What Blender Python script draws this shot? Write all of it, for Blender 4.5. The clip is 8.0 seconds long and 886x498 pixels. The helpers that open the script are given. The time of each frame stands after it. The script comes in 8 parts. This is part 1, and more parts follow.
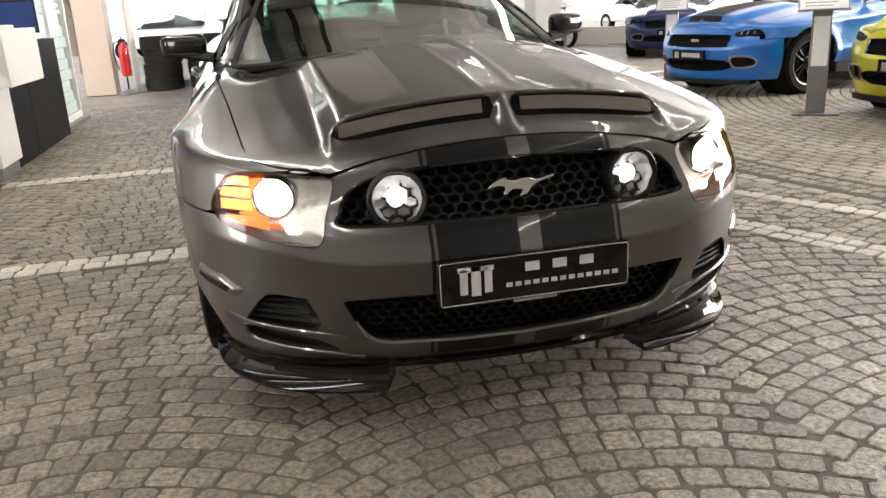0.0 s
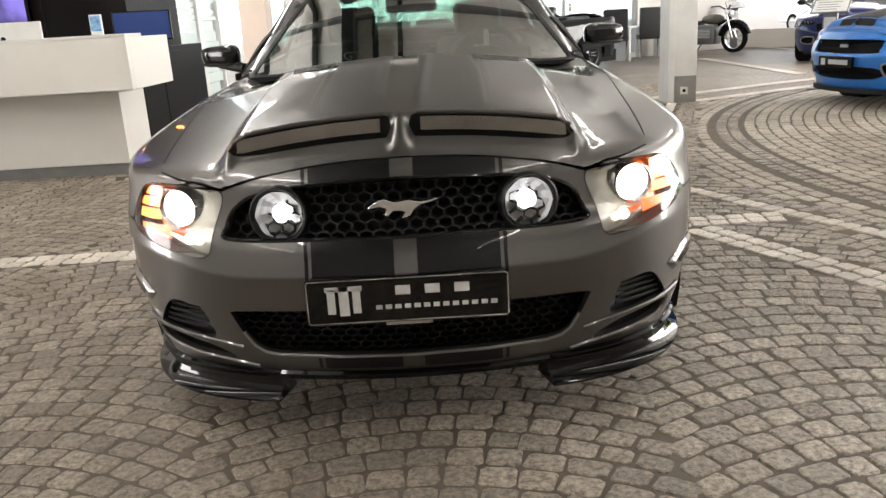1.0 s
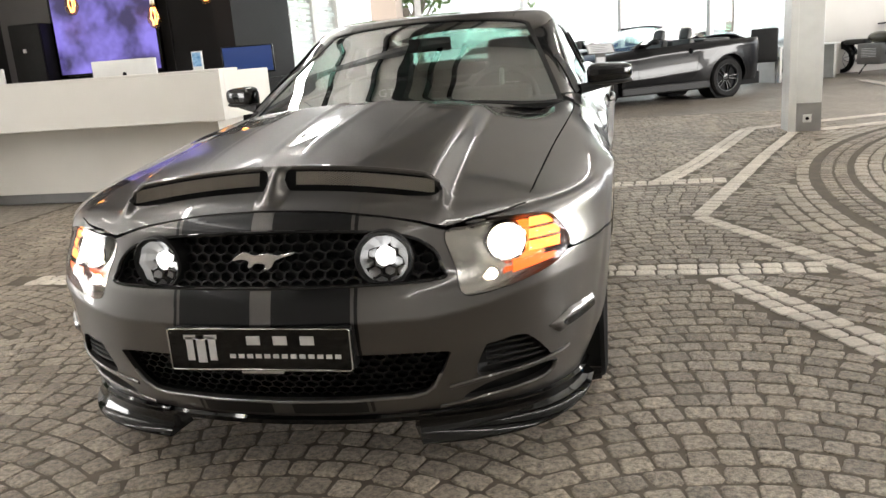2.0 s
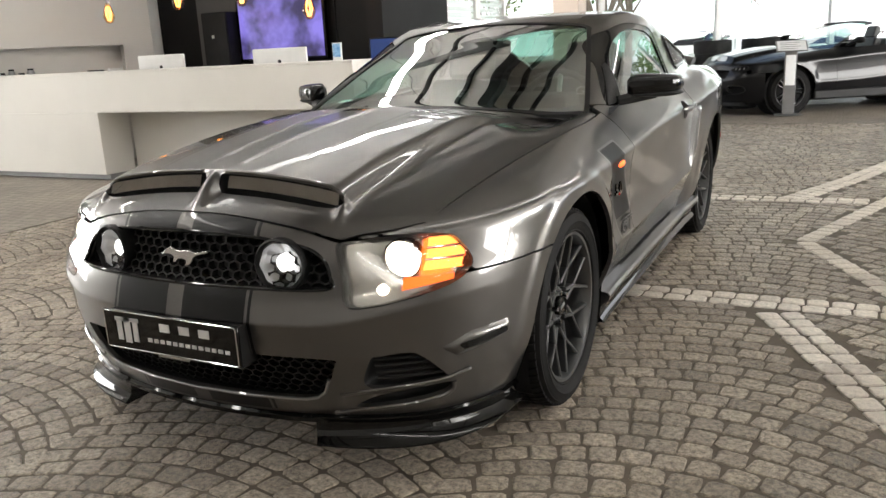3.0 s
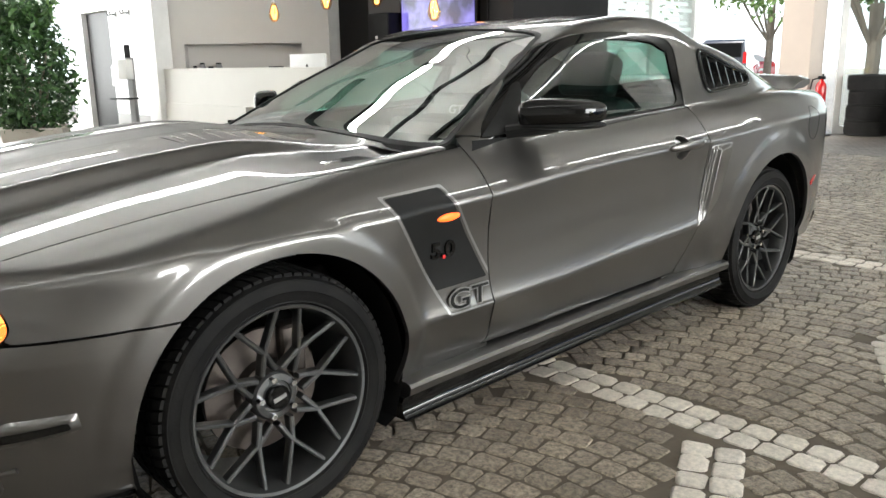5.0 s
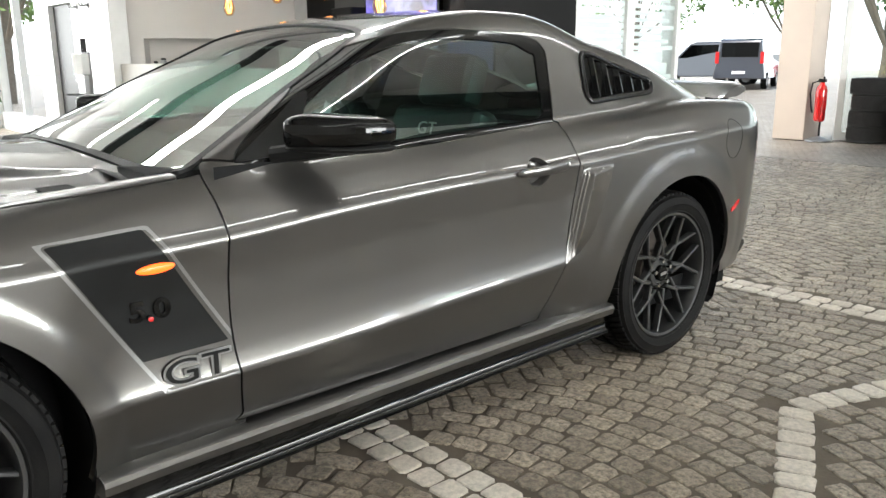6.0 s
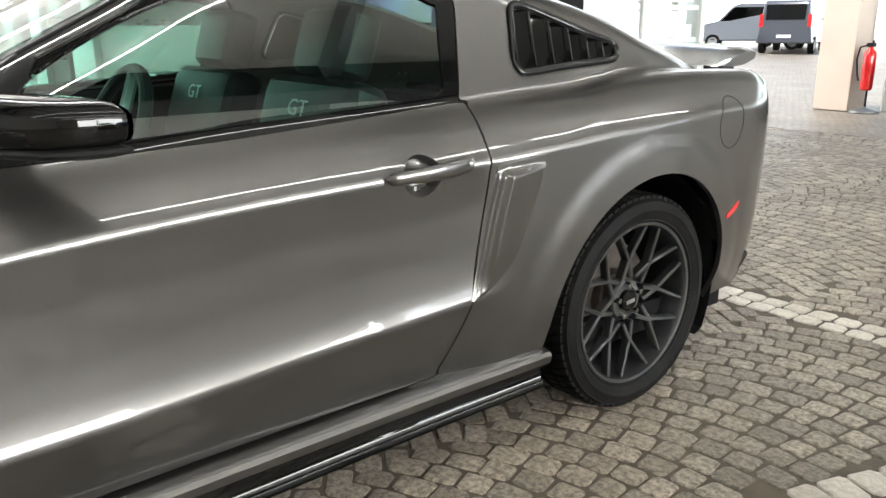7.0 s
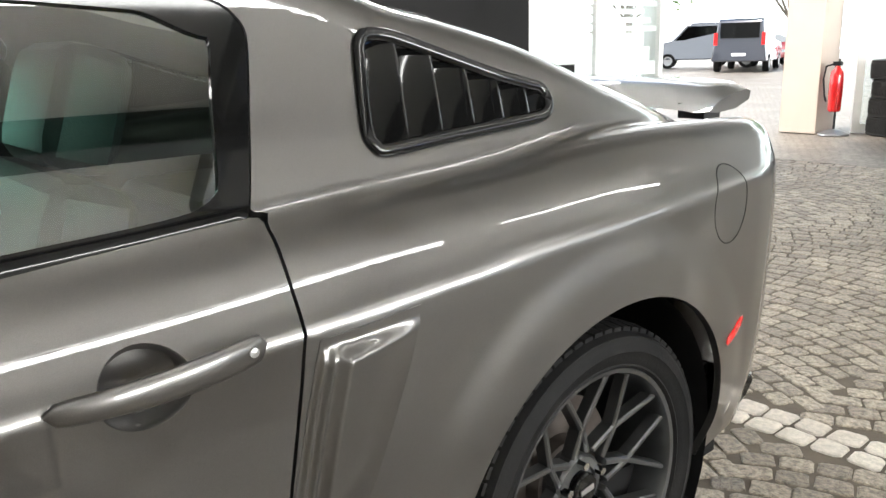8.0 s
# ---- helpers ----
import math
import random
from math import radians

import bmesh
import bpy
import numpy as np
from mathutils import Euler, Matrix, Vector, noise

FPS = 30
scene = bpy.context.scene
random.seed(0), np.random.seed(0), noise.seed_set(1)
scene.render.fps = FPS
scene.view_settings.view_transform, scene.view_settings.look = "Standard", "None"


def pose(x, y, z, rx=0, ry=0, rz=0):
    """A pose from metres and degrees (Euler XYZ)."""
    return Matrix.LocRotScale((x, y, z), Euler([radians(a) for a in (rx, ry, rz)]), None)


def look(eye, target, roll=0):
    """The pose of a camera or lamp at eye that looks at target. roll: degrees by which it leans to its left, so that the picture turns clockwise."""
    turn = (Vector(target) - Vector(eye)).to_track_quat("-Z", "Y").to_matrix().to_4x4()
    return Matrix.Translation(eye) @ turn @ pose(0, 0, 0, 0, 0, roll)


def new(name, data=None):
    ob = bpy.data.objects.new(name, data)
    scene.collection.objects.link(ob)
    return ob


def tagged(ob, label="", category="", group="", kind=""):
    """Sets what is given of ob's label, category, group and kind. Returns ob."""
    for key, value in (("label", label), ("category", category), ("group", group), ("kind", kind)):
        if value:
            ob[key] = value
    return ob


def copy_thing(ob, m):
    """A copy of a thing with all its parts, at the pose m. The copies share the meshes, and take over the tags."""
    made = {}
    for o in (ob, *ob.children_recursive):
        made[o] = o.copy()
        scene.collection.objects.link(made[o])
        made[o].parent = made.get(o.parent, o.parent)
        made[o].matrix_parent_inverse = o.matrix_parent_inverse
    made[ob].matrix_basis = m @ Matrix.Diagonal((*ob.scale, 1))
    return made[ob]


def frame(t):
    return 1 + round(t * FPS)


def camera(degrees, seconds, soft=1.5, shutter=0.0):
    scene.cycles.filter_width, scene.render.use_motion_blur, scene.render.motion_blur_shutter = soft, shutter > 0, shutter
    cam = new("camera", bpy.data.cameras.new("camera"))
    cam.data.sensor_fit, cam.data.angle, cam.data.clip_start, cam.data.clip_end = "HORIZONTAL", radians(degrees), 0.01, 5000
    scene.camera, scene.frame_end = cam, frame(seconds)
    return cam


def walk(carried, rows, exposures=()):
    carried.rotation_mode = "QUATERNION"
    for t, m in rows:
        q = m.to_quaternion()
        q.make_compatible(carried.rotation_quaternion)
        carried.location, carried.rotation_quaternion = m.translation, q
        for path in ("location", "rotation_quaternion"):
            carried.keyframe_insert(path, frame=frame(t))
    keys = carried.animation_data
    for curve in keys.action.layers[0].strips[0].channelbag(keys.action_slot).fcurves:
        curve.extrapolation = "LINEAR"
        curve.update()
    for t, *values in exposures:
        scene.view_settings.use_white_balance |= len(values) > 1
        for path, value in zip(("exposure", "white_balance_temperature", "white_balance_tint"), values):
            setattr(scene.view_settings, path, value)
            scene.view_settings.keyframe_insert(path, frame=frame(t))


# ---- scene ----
cam = camera(58.5, 8.0)
PATH = [
    (0, (-0.669, -2.816, 1.147), (-0.237, -0.952, 0.565), -3.0),
    (0.5, (-0.312, -2.822, 1.147), (-0.06, -0.932, 0.544), -3.0),
    (1, (0.103, -2.885, 1.154), (0.097, -0.964, 0.597), -3.4),
    (1.5, (0.508, -2.861, 1.161), (0.302, -0.938, 0.653), -3.7),
    (1.7, (0.666, -2.839, 1.186), (0.39, -0.921, 0.692), -4.2),
    (2.8, (1.563, -2.6, 1.226), (0.74, -0.846, 0.731), -2.9),
    (3, (1.711, -2.523, 1.241), (0.812, -0.805, 0.752), -2.9),
    (3.5, (2.11, -2.276, 1.245), (1.021, -0.67, 0.761), -2.1),
    (4, (2.357, -1.942, 1.255), (1.111, -0.453, 0.775), -0.9),
    (5.3, (2.633, -0.733, 1.208), (1.189, 0.571, 0.746), -1.0),
    (5.5, (2.653, -0.56, 1.227), (1.207, 0.741, 0.759), -1.0),
    (6, (2.663, -0.08, 1.23), (1.195, 1.196, 0.763), -0.3),
    (6.5, (2.52, 0.371, 1.215), (1.034, 1.602, 0.687), 0.3),
    (7, (2.345, 0.789, 1.203), (0.833, 1.978, 0.653), -0.3),
    (7.5, (2.067, 1.191, 1.208), (0.553, 2.384, 0.672), -1.0),
    (8, (1.75, 1.576, 1.226), (0.283, 2.842, 0.73), -1.5),
]
walk(cam, [(t, look(eye, target, roll)) for t, eye, target, roll in PATH],
     [(0, 0.95, 6600, 12), (1.5, 0.95, 6500, 10), (3.5, 0.85, 6450, 9), (5.5, 1.07, 6150, 5), (6.5, 1.14, 6200, 6), (8, 1.5, 6250, 7)])

# ---- world and light ----
world = bpy.data.worlds.new("overcast")
scene.world = world
world.use_nodes = True
wn = world.node_tree
wn.nodes.clear()
w_out = wn.nodes.new("ShaderNodeOutputWorld")
w_bg = wn.nodes.new("ShaderNodeBackground")
w_sky = wn.nodes.new("ShaderNodeTexSky")
w_sky.sky_type = "NISHITA"
w_sky.sun_disc = False
w_sky.sun_elevation = radians(48)
w_sky.sun_rotation = radians(200)
w_sky.air_density, w_sky.dust_density, w_sky.ozone_density = 1.0, 4.0, 1.0
w_bg.inputs["Strength"].default_value = 0.15
wn.links.new(w_sky.outputs[0], w_bg.inputs["Color"])
wn.links.new(w_bg.outputs[0], w_out.inputs["Surface"])

sun_data = bpy.data.lights.new("sun", "SUN")
sun_data.energy, sun_data.angle, sun_data.color = 1.5, radians(14), (1.0, 0.96, 0.9)
sun = new("sun", sun_data)
sun.matrix_world = look((0, 0, 30), (8, 14, 0))


# ---- materials ----
def shader(name):
    m = bpy.data.materials.new(name)
    m.use_nodes = True
    nt = m.node_tree
    return m, nt, nt.nodes["Principled BSDF"]


def noise_tex(nt, scale, detail=4.0, rough=0.55, obj=True):
    co = nt.nodes.new("ShaderNodeTexCoord")
    n = nt.nodes.new("ShaderNodeTexNoise")
    n.inputs["Scale"].default_value = scale
    n.inputs["Detail"].default_value = detail
    n.inputs["Roughness"].default_value = rough
    nt.links.new(co.outputs["Object"], n.inputs["Vector"])
    return n


def ramp(nt, source, a, b, lo=0.3, hi=0.7):
    r = nt.nodes.new("ShaderNodeValToRGB")
    r.color_ramp.elements[0].position, r.color_ramp.elements[1].position = lo, hi
    r.color_ramp.elements[0].color = (*a, 1) if len(a) == 3 else a
    r.color_ramp.elements[1].color = (*b, 1) if len(b) == 3 else b
    nt.links.new(source, r.inputs[0])
    return r


def matte(name, a, b=None, rough=0.5, metal=0.0, scale=6.0, fine=60.0, bump=0.0, coat=0.0, rough_var=0.08, spec=0.5):
    """A surface of two near colours in a coarse noise, with a fine relief and uneven gloss."""
    m, nt, p = shader(name)
    b = b or tuple(c * 0.88 for c in a)
    n1, n2 = noise_tex(nt, scale), noise_tex(nt, fine, 3.0)
    c = ramp(nt, n1.outputs["Fac"], a, b)
    nt.links.new(c.outputs[0], p.inputs["Base Color"])
    rr = nt.nodes.new("ShaderNodeMapRange")
    rr.inputs["To Min"].default_value, rr.inputs["To Max"].default_value = max(0.02, rough - rough_var), min(1, rough + rough_var)
    nt.links.new(n2.outputs["Fac"], rr.inputs["Value"])
    nt.links.new(rr.outputs[0], p.inputs["Roughness"])
    p.inputs["Metallic"].default_value = metal
    p.inputs["Coat Weight"].default_value = coat
    p.inputs["Specular IOR Level"].default_value = spec
    p.inputs["Coat Roughness"].default_value = 0.04
    if bump:
        bm_ = nt.nodes.new("ShaderNodeBump")
        bm_.inputs["Strength"].default_value = bump
        bm_.inputs["Distance"].default_value = 0.004
        nt.links.new(n2.outputs["Fac"], bm_.inputs["Height"])
        nt.links.new(bm_.outputs[0], p.inputs["Normal"])
    return m


def car_paint(name, base, flake=0.0, metal=0.55, rough=0.34, coat=1.75, layer=1.0):
    """Metallic base under a clear coat, with fine flakes and a slight orange peel."""
    m, nt, p = shader(name)
    fl, dirt, peel = noise_tex(nt, 1400.0, 1.0), noise_tex(nt, 2.2), noise_tex(nt, 130.0, 2.0)
    c = ramp(nt, fl.outputs["Fac"], tuple(v * (1 - flake) for v in base), tuple(min(1, v * (1 + flake)) for v in base), 0.35, 0.65)
    nt.links.new(c.outputs[0], p.inputs["Base Color"])
    p.inputs["Metallic"].default_value = metal
    rr = nt.nodes.new("ShaderNodeMapRange")
    rr.inputs["To Min"].default_value, rr.inputs["To Max"].default_value = rough - 0.04, rough + 0.06
    nt.links.new(dirt.outputs["Fac"], rr.inputs["Value"])
    nt.links.new(rr.outputs[0], p.inputs["Roughness"])
    p.inputs["Coat Weight"].default_value = layer
    p.inputs["Coat Roughness"].default_value = 0.012
    p.inputs["Coat IOR"].default_value = coat
    bm_ = nt.nodes.new("ShaderNodeBump")
    bm_.inputs["Strength"].default_value = 0.004
    bm_.inputs["Distance"].default_value = 0.002
    nt.links.new(peel.outputs["Fac"], bm_.inputs["Height"])
    nt.links.new(bm_.outputs[0], p.inputs["Coat Normal"])
    return m


def glass(name, tint=(0.9, 0.95, 0.93), rough=0.0, gloss=0.04):
    """Thin glass: clear tinted pass-through with a gloss that grows towards grazing sight."""
    m, nt, p = shader(name)
    nt.nodes.remove(p)
    out = nt.nodes["Material Output"]
    tr, gl, mix, lw = (nt.nodes.new("ShaderNode" + k) for k in ("BsdfTransparent", "BsdfGlossy", "MixShader", "LayerWeight"))
    power, part_ = nt.nodes.new("ShaderNodeMath"), nt.nodes.new("ShaderNodeMath")
    power.operation, power.inputs[1].default_value = "POWER", 4.5
    part_.operation, part_.inputs[1].default_value, part_.inputs[2].default_value = "MULTIPLY_ADD", 1 - gloss, gloss
    lw.inputs["Blend"].default_value = 0.5
    tr.inputs["Color"].default_value = (*tint, 1)
    gl.inputs["Roughness"].default_value = rough
    nt.links.new(lw.outputs["Facing"], power.inputs[0])
    nt.links.new(power.outputs[0], part_.inputs[0])
    nt.links.new(part_.outputs[0], mix.inputs[0])
    nt.links.new(tr.outputs[0], mix.inputs[1])
    nt.links.new(gl.outputs[0], mix.inputs[2])
    nt.links.new(mix.outputs[0], out.inputs["Surface"])
    return m


def glow(name, color, strength):
    m, nt, p = shader(name)
    p.inputs["Base Color"].default_value = (*[min(1, c) for c in color], 1)
    p.inputs["Emission Color"].default_value = (*color, 1)
    p.inputs["Emission Strength"].default_value = strength
    p.inputs["Roughness"].default_value = 0.3
    return m


GREY = car_paint("grey_metallic_paint", (0.088, 0.084, 0.080), 0.12, 0.85, 0.33, 1.5)
STRIPE = car_paint("black_stripe_paint", (0.003, 0.003, 0.0035), 0.1, 0.0, 0.35, 1.4, 0.2)
STRIPE.node_tree.nodes["Principled BSDF"].inputs["Specular IOR Level"].default_value = 0.2
STRIPE_SILVER = car_paint("pale_stripe_paint", (0.2, 0.2, 0.2), 0.2, 0.7, 0.36)
STRIPE_MATT = matte("matt_grey_stripe", (0.05, 0.048, 0.047), (0.045, 0.043, 0.042), 0.42, 0.2, 3, 200, 0.02, 0.15)
BLUE = car_paint("bright_blue_paint", (0.003, 0.145, 0.50), 0.1, 0.2, 0.3, 1.5)
NAVY = car_paint("dark_blue_paint", (0.004, 0.013, 0.09), 0.2, 0.3, 0.3, 1.5)
YELLOW = car_paint("acid_yellow_paint", (0.55, 0.52, 0.015), 0.1, 0.1, 0.3, 1.5)
BLACKCAR = car_paint("black_car_paint", (0.003, 0.003, 0.0035), 0.1, 0.0, 0.3, 1.4, 0.5)
BLACKCAR.node_tree.nodes["Principled BSDF"].inputs["Specular IOR Level"].default_value = 0.15
WHITECAR = car_paint("white_car_paint", (0.75, 0.76, 0.76), 0.02, 0.0, 0.3)
GLOSS = matte("gloss_black_plastic", (0.0025, 0.0025, 0.0025), (0.0035, 0.0035, 0.0035), 0.05, 0, 5, 60, 0, 0.0, 0.02, 0.32)
PLASTIC = matte("black_plastic", (0.006, 0.006, 0.006), (0.010, 0.010, 0.010), 0.5, 0, 12, 300, 0.15, spec=0.2)
RUBBER = matte("tyre_rubber", (0.005, 0.005, 0.0053), (0.011, 0.0105, 0.010), 0.66, 0, 9, 160, 0.2, spec=0.1)
RIM = matte("anthracite_wheel_metal", (0.11, 0.112, 0.114), (0.085, 0.087, 0.089), 0.32, 0.85, 8, 200, 0.0, 0.2)
STEEL = matte("brake_steel", (0.10, 0.085, 0.075), (0.055, 0.045, 0.04), 0.5, 0.8, 20, 90, 0.1)
LAMPBOWL = matte("lamp_reflector", (0.58, 0.57, 0.53), (0.45, 0.44, 0.41), 0.2, 0.9, 9, 80, 0, 0.3)
SIDEGRAPHIC = matte("matt_black_graphic", (0.007, 0.007, 0.007), (0.010, 0.010, 0.010), 0.42, 0, 5, 200, 0.02, 0.0, spec=0.14)
CHROME = matte("chrome", (0.75, 0.76, 0.78), (0.7, 0.71, 0.73), 0.08, 1.0, 4, 80, 0, 0, 0.04)
SATIN = matte("satin_silver", (0.4, 0.4, 0.4), (0.34, 0.34, 0.34), 0.32, 0.85, 6, 150, 0.03)
DARK = matte("dark_interior", (0.004, 0.004, 0.0045), (0.008, 0.008, 0.008), 0.75, 0, 8, 200, 0.1, spec=0.15)
LEATHER = matte("black_leather", (0.010, 0.010, 0.0105), (0.016, 0.016, 0.0165), 0.5, 0, 14, 260, 0.35)
BEIGE = matte("headlining", (0.5, 0.5, 0.47), (0.45, 0.45, 0.43), 0.9, 0, 8, 300, 0.2)
WHITE = matte("white_lacquer", (0.66, 0.64, 0.595), (0.62, 0.60, 0.56), 0.55, 0, 1.5, 90, 0.02, 0.0, spec=0.25)
WALLWHITE = matte("white_wall_paint", (0.60, 0.575, 0.54), (0.56, 0.535, 0.50), 0.75, 0, 1.2, 140, 0.1)
CEILING = matte("ceiling_paint", (0.70, 0.69, 0.67), (0.64, 0.63, 0.61), 0.7, 0, 0.8, 60, 0.1)
BLACKWALL = matte("black_wall", (0.006, 0.0055, 0.0055), (0.010, 0.009, 0.009), 0.5, 0, 1.1, 90, 0.03, 0.0, spec=0.12)
FRAME = matte("white_window_frame", (0.7, 0.7, 0.68), (0.62, 0.62, 0.6), 0.4, 0, 5, 120, 0.05)
GREYMETAL = matte("grey_powder_coat", (0.22, 0.22, 0.22), (0.18, 0.18, 0.18), 0.4, 0.5, 5, 150, 0.05)
PAPER = matte("paper", (0.8, 0.8, 0.78), (0.7, 0.72, 0.74), 0.6, 0, 30, 120)
PLATE_INK = matte("pale_plate_ink", (0.55, 0.55, 0.54), (0.48, 0.48, 0.48), 0.5, 0, 40, 120)
RED = matte("red_enamel", (0.55, 0.012, 0.012), (0.48, 0.01, 0.01), 0.25, 0, 6, 90, 0, 0.6)
AUTOGLASS = glass("tinted_car_glass", (0.60, 0.83, 0.74), 0.0, 0.24)
SCREENGLASS = glass("windscreen_glass", (0.60, 0.83, 0.74), 0.0, 0.42)
SIDETINT = glass("dark_green_side_glass", (0.42, 0.64, 0.57), 0.0, 0.2)
WINGLASS = glass("window_glass", (0.93, 0.96, 0.95))
FROST = matte("frosted_film", (0.6, 0.68, 0.66), (0.54, 0.62, 0.6), 0.5, 0, 3, 80)
LAMPGLASS = glass("clear_lens", (0.97, 0.97, 0.97))
LED = glow("lamp_white", (1.0, 0.90, 0.68), 5)
AMBER = glow("indicator_amber", (1.0, 0.25, 0.04), 2.0)
REFLECTOR_GLOW = glow("reflector_orange_glow", (1.0, 0.14, 0.015), 0.8)
REPEATER = glow("repeater_orange", (1.0, 0.10, 0.01), 1.3)
FOGBOWL = matte("bright_reflector", (0.66, 0.67, 0.68), (0.56, 0.57, 0.59), 0.55, 0.95, 9, 80)
FOGLED = glow("driving_lamp_glow", (1.0, 0.98, 0.95), 1.3)
WIRE = matte("dull_wire", (0.66, 0.62, 0.56), (0.54, 0.50, 0.45), 0.45, 0.5, 20, 200)
TUBE = glow("fluorescent_tube", (1.0, 0.97, 0.92), 15)
# added glows on top of the strip lights, to brighten the ceiling
UPFILL = glow("ceiling_fill_glow", (1.0, 0.97, 0.92), 10)
UPFILL_DIM = glow("dim_ceiling_fill_glow", (1.0, 0.97, 0.92), 5)


# ---- mesh helpers ----
def mesh_of(name, verts, faces, material=None, smooth=True):
    me = bpy.data.meshes.new(name)
    me.from_pydata([tuple(map(float, v)) for v in verts], [], [tuple(int(i) for i in f) for f in faces])
    if material:
        me.materials.append(material)
    if smooth:
        me.polygons.foreach_set("use_smooth", [True] * len(me.polygons))
    me.update()
    return me


def thing(name, label="", category="", group="", kind="", at=None):
    ob = new(name)
    ob.empty_display_size = 0.1
    if at is not None:
        ob.matrix_world = at
    return tagged(ob, label, category, group, kind)


def part(name, bm, material, parent=None, label="", smooth=False, bevel=0.0):
    """Links a bmesh, or a ready mesh, as one object under its thing."""
    if isinstance(bm, bpy.types.Mesh):
        me = bm
    else:
        me = bpy.data.meshes.new(name)
        bmesh.ops.recalc_face_normals(bm, faces=bm.faces)
        bm.to_mesh(me)
        bm.free()
        if smooth:
            me.polygons.foreach_set("use_smooth", [True] * len(me.polygons))
            me.set_sharp_from_angle(angle=radians(35))
    if material and not me.materials:
        me.materials.append(material)
    ob = new(name, me)
    if parent:
        ob.parent = parent
    if bevel:
        mod = ob.modifiers.new("bevel", "BEVEL")
        mod.width, mod.segments, mod.limit_method = bevel, 2, "ANGLE"
        me.polygons.foreach_set("use_smooth", [True] * len(me.polygons))
        me.set_sharp_from_angle(angle=radians(35))
    if label:
        tagged(ob, label)
    return ob


def box(bm, x0, y0, z0, x1, y1, z1, m=None):
    r = bmesh.ops.create_cube(bm, size=1.0, matrix=(m or Matrix()) @ Matrix.Translation(((x0 + x1) / 2, (y0 + y1) / 2, (z0 + z1) / 2)) @ Matrix.Diagonal((x1 - x0, y1 - y0, z1 - z0, 1)))
    return r["verts"]


def boxes(*specs):
    bm = bmesh.new()
    for s in specs:
        box(bm, *s)
    return bm


def rod(bm, a, b, r, r2=None, n=10):
    a, b = Vector(a), Vector(b)
    q = (b - a).to_track_quat("Z", "Y").to_matrix().to_4x4()
    bmesh.ops.create_cone(bm, cap_ends=True, segments=n, radius1=r, radius2=r if r2 is None else r2, depth=(b - a).length, matrix=Matrix.Translation((a + b) / 2) @ q)
    return bm


def tube(bm, pts, r, n=8):
    """A round bar through points."""
    pts = [Vector(p) for p in pts]
    rings = []
    for i, p in enumerate(pts):
        d = (pts[min(i + 1, len(pts) - 1)] - pts[max(i - 1, 0)]).normalized()
        u = d.cross(Vector((0.12, 0.31, 0.94))).normalized()
        v = d.cross(u)
        rings.append([bm.verts.new(p + r * (math.cos(a) * u + math.sin(a) * v)) for a in [k * math.tau / n for k in range(n)]])
    for r0, r1 in zip(rings, rings[1:]):
        for k in range(n):
            bm.faces.new((r0[k], r0[(k + 1) % n], r1[(k + 1) % n], r1[k]))
    bm.faces.new(rings[0][::-1])
    bm.faces.new(rings[-1])
    return bm


def lathe(bm, prof, n=32, m=None, axis="Z", close=False):
    """Turns a profile of (radius, height) round an axis."""
    m = m or Matrix()
    rings = []
    for r, h in prof:
        ring = []
        for k in range(n):
            a = k * math.tau / n
            c, s = r * math.cos(a), r * math.sin(a)
            p = Vector((c, s, h)) if axis == "Z" else Vector((h, c, s))
            ring.append(bm.verts.new(m @ p))
        rings.append(ring)
    pairs = list(zip(rings, rings[1:])) + ([(rings[-1], rings[0])] if close else [])
    for r0, r1 in pairs:
        for k in range(n):
            bm.faces.new((r0[k], r0[(k + 1) % n], r1[(k + 1) % n], r1[k]))
    if not close:
        if prof[0][0] > 1e-6:
            bm.faces.new(rings[0][::-1])
        if prof[-1][0] > 1e-6:
            bm.faces.new(rings[-1])
    bmesh.ops.remove_doubles(bm, verts=bm.verts, dist=1e-6)
    return bm


def prism(bm, poly, lo, hi, m=None):
    """A flat outline (x, y) raised from lo to hi."""
    m = m or Matrix()
    a = [bm.verts.new(m @ Vector((x, y, lo))) for x, y in poly]
    b = [bm.verts.new(m @ Vector((x, y, hi))) for x, y in poly]
    n = len(poly)
    bm.faces.new(a[::-1])
    bm.faces.new(b)
    for k in range(n):
        bm.faces.new((a[k], a[(k + 1) % n], b[(k + 1) % n], b[k]))
    return bm


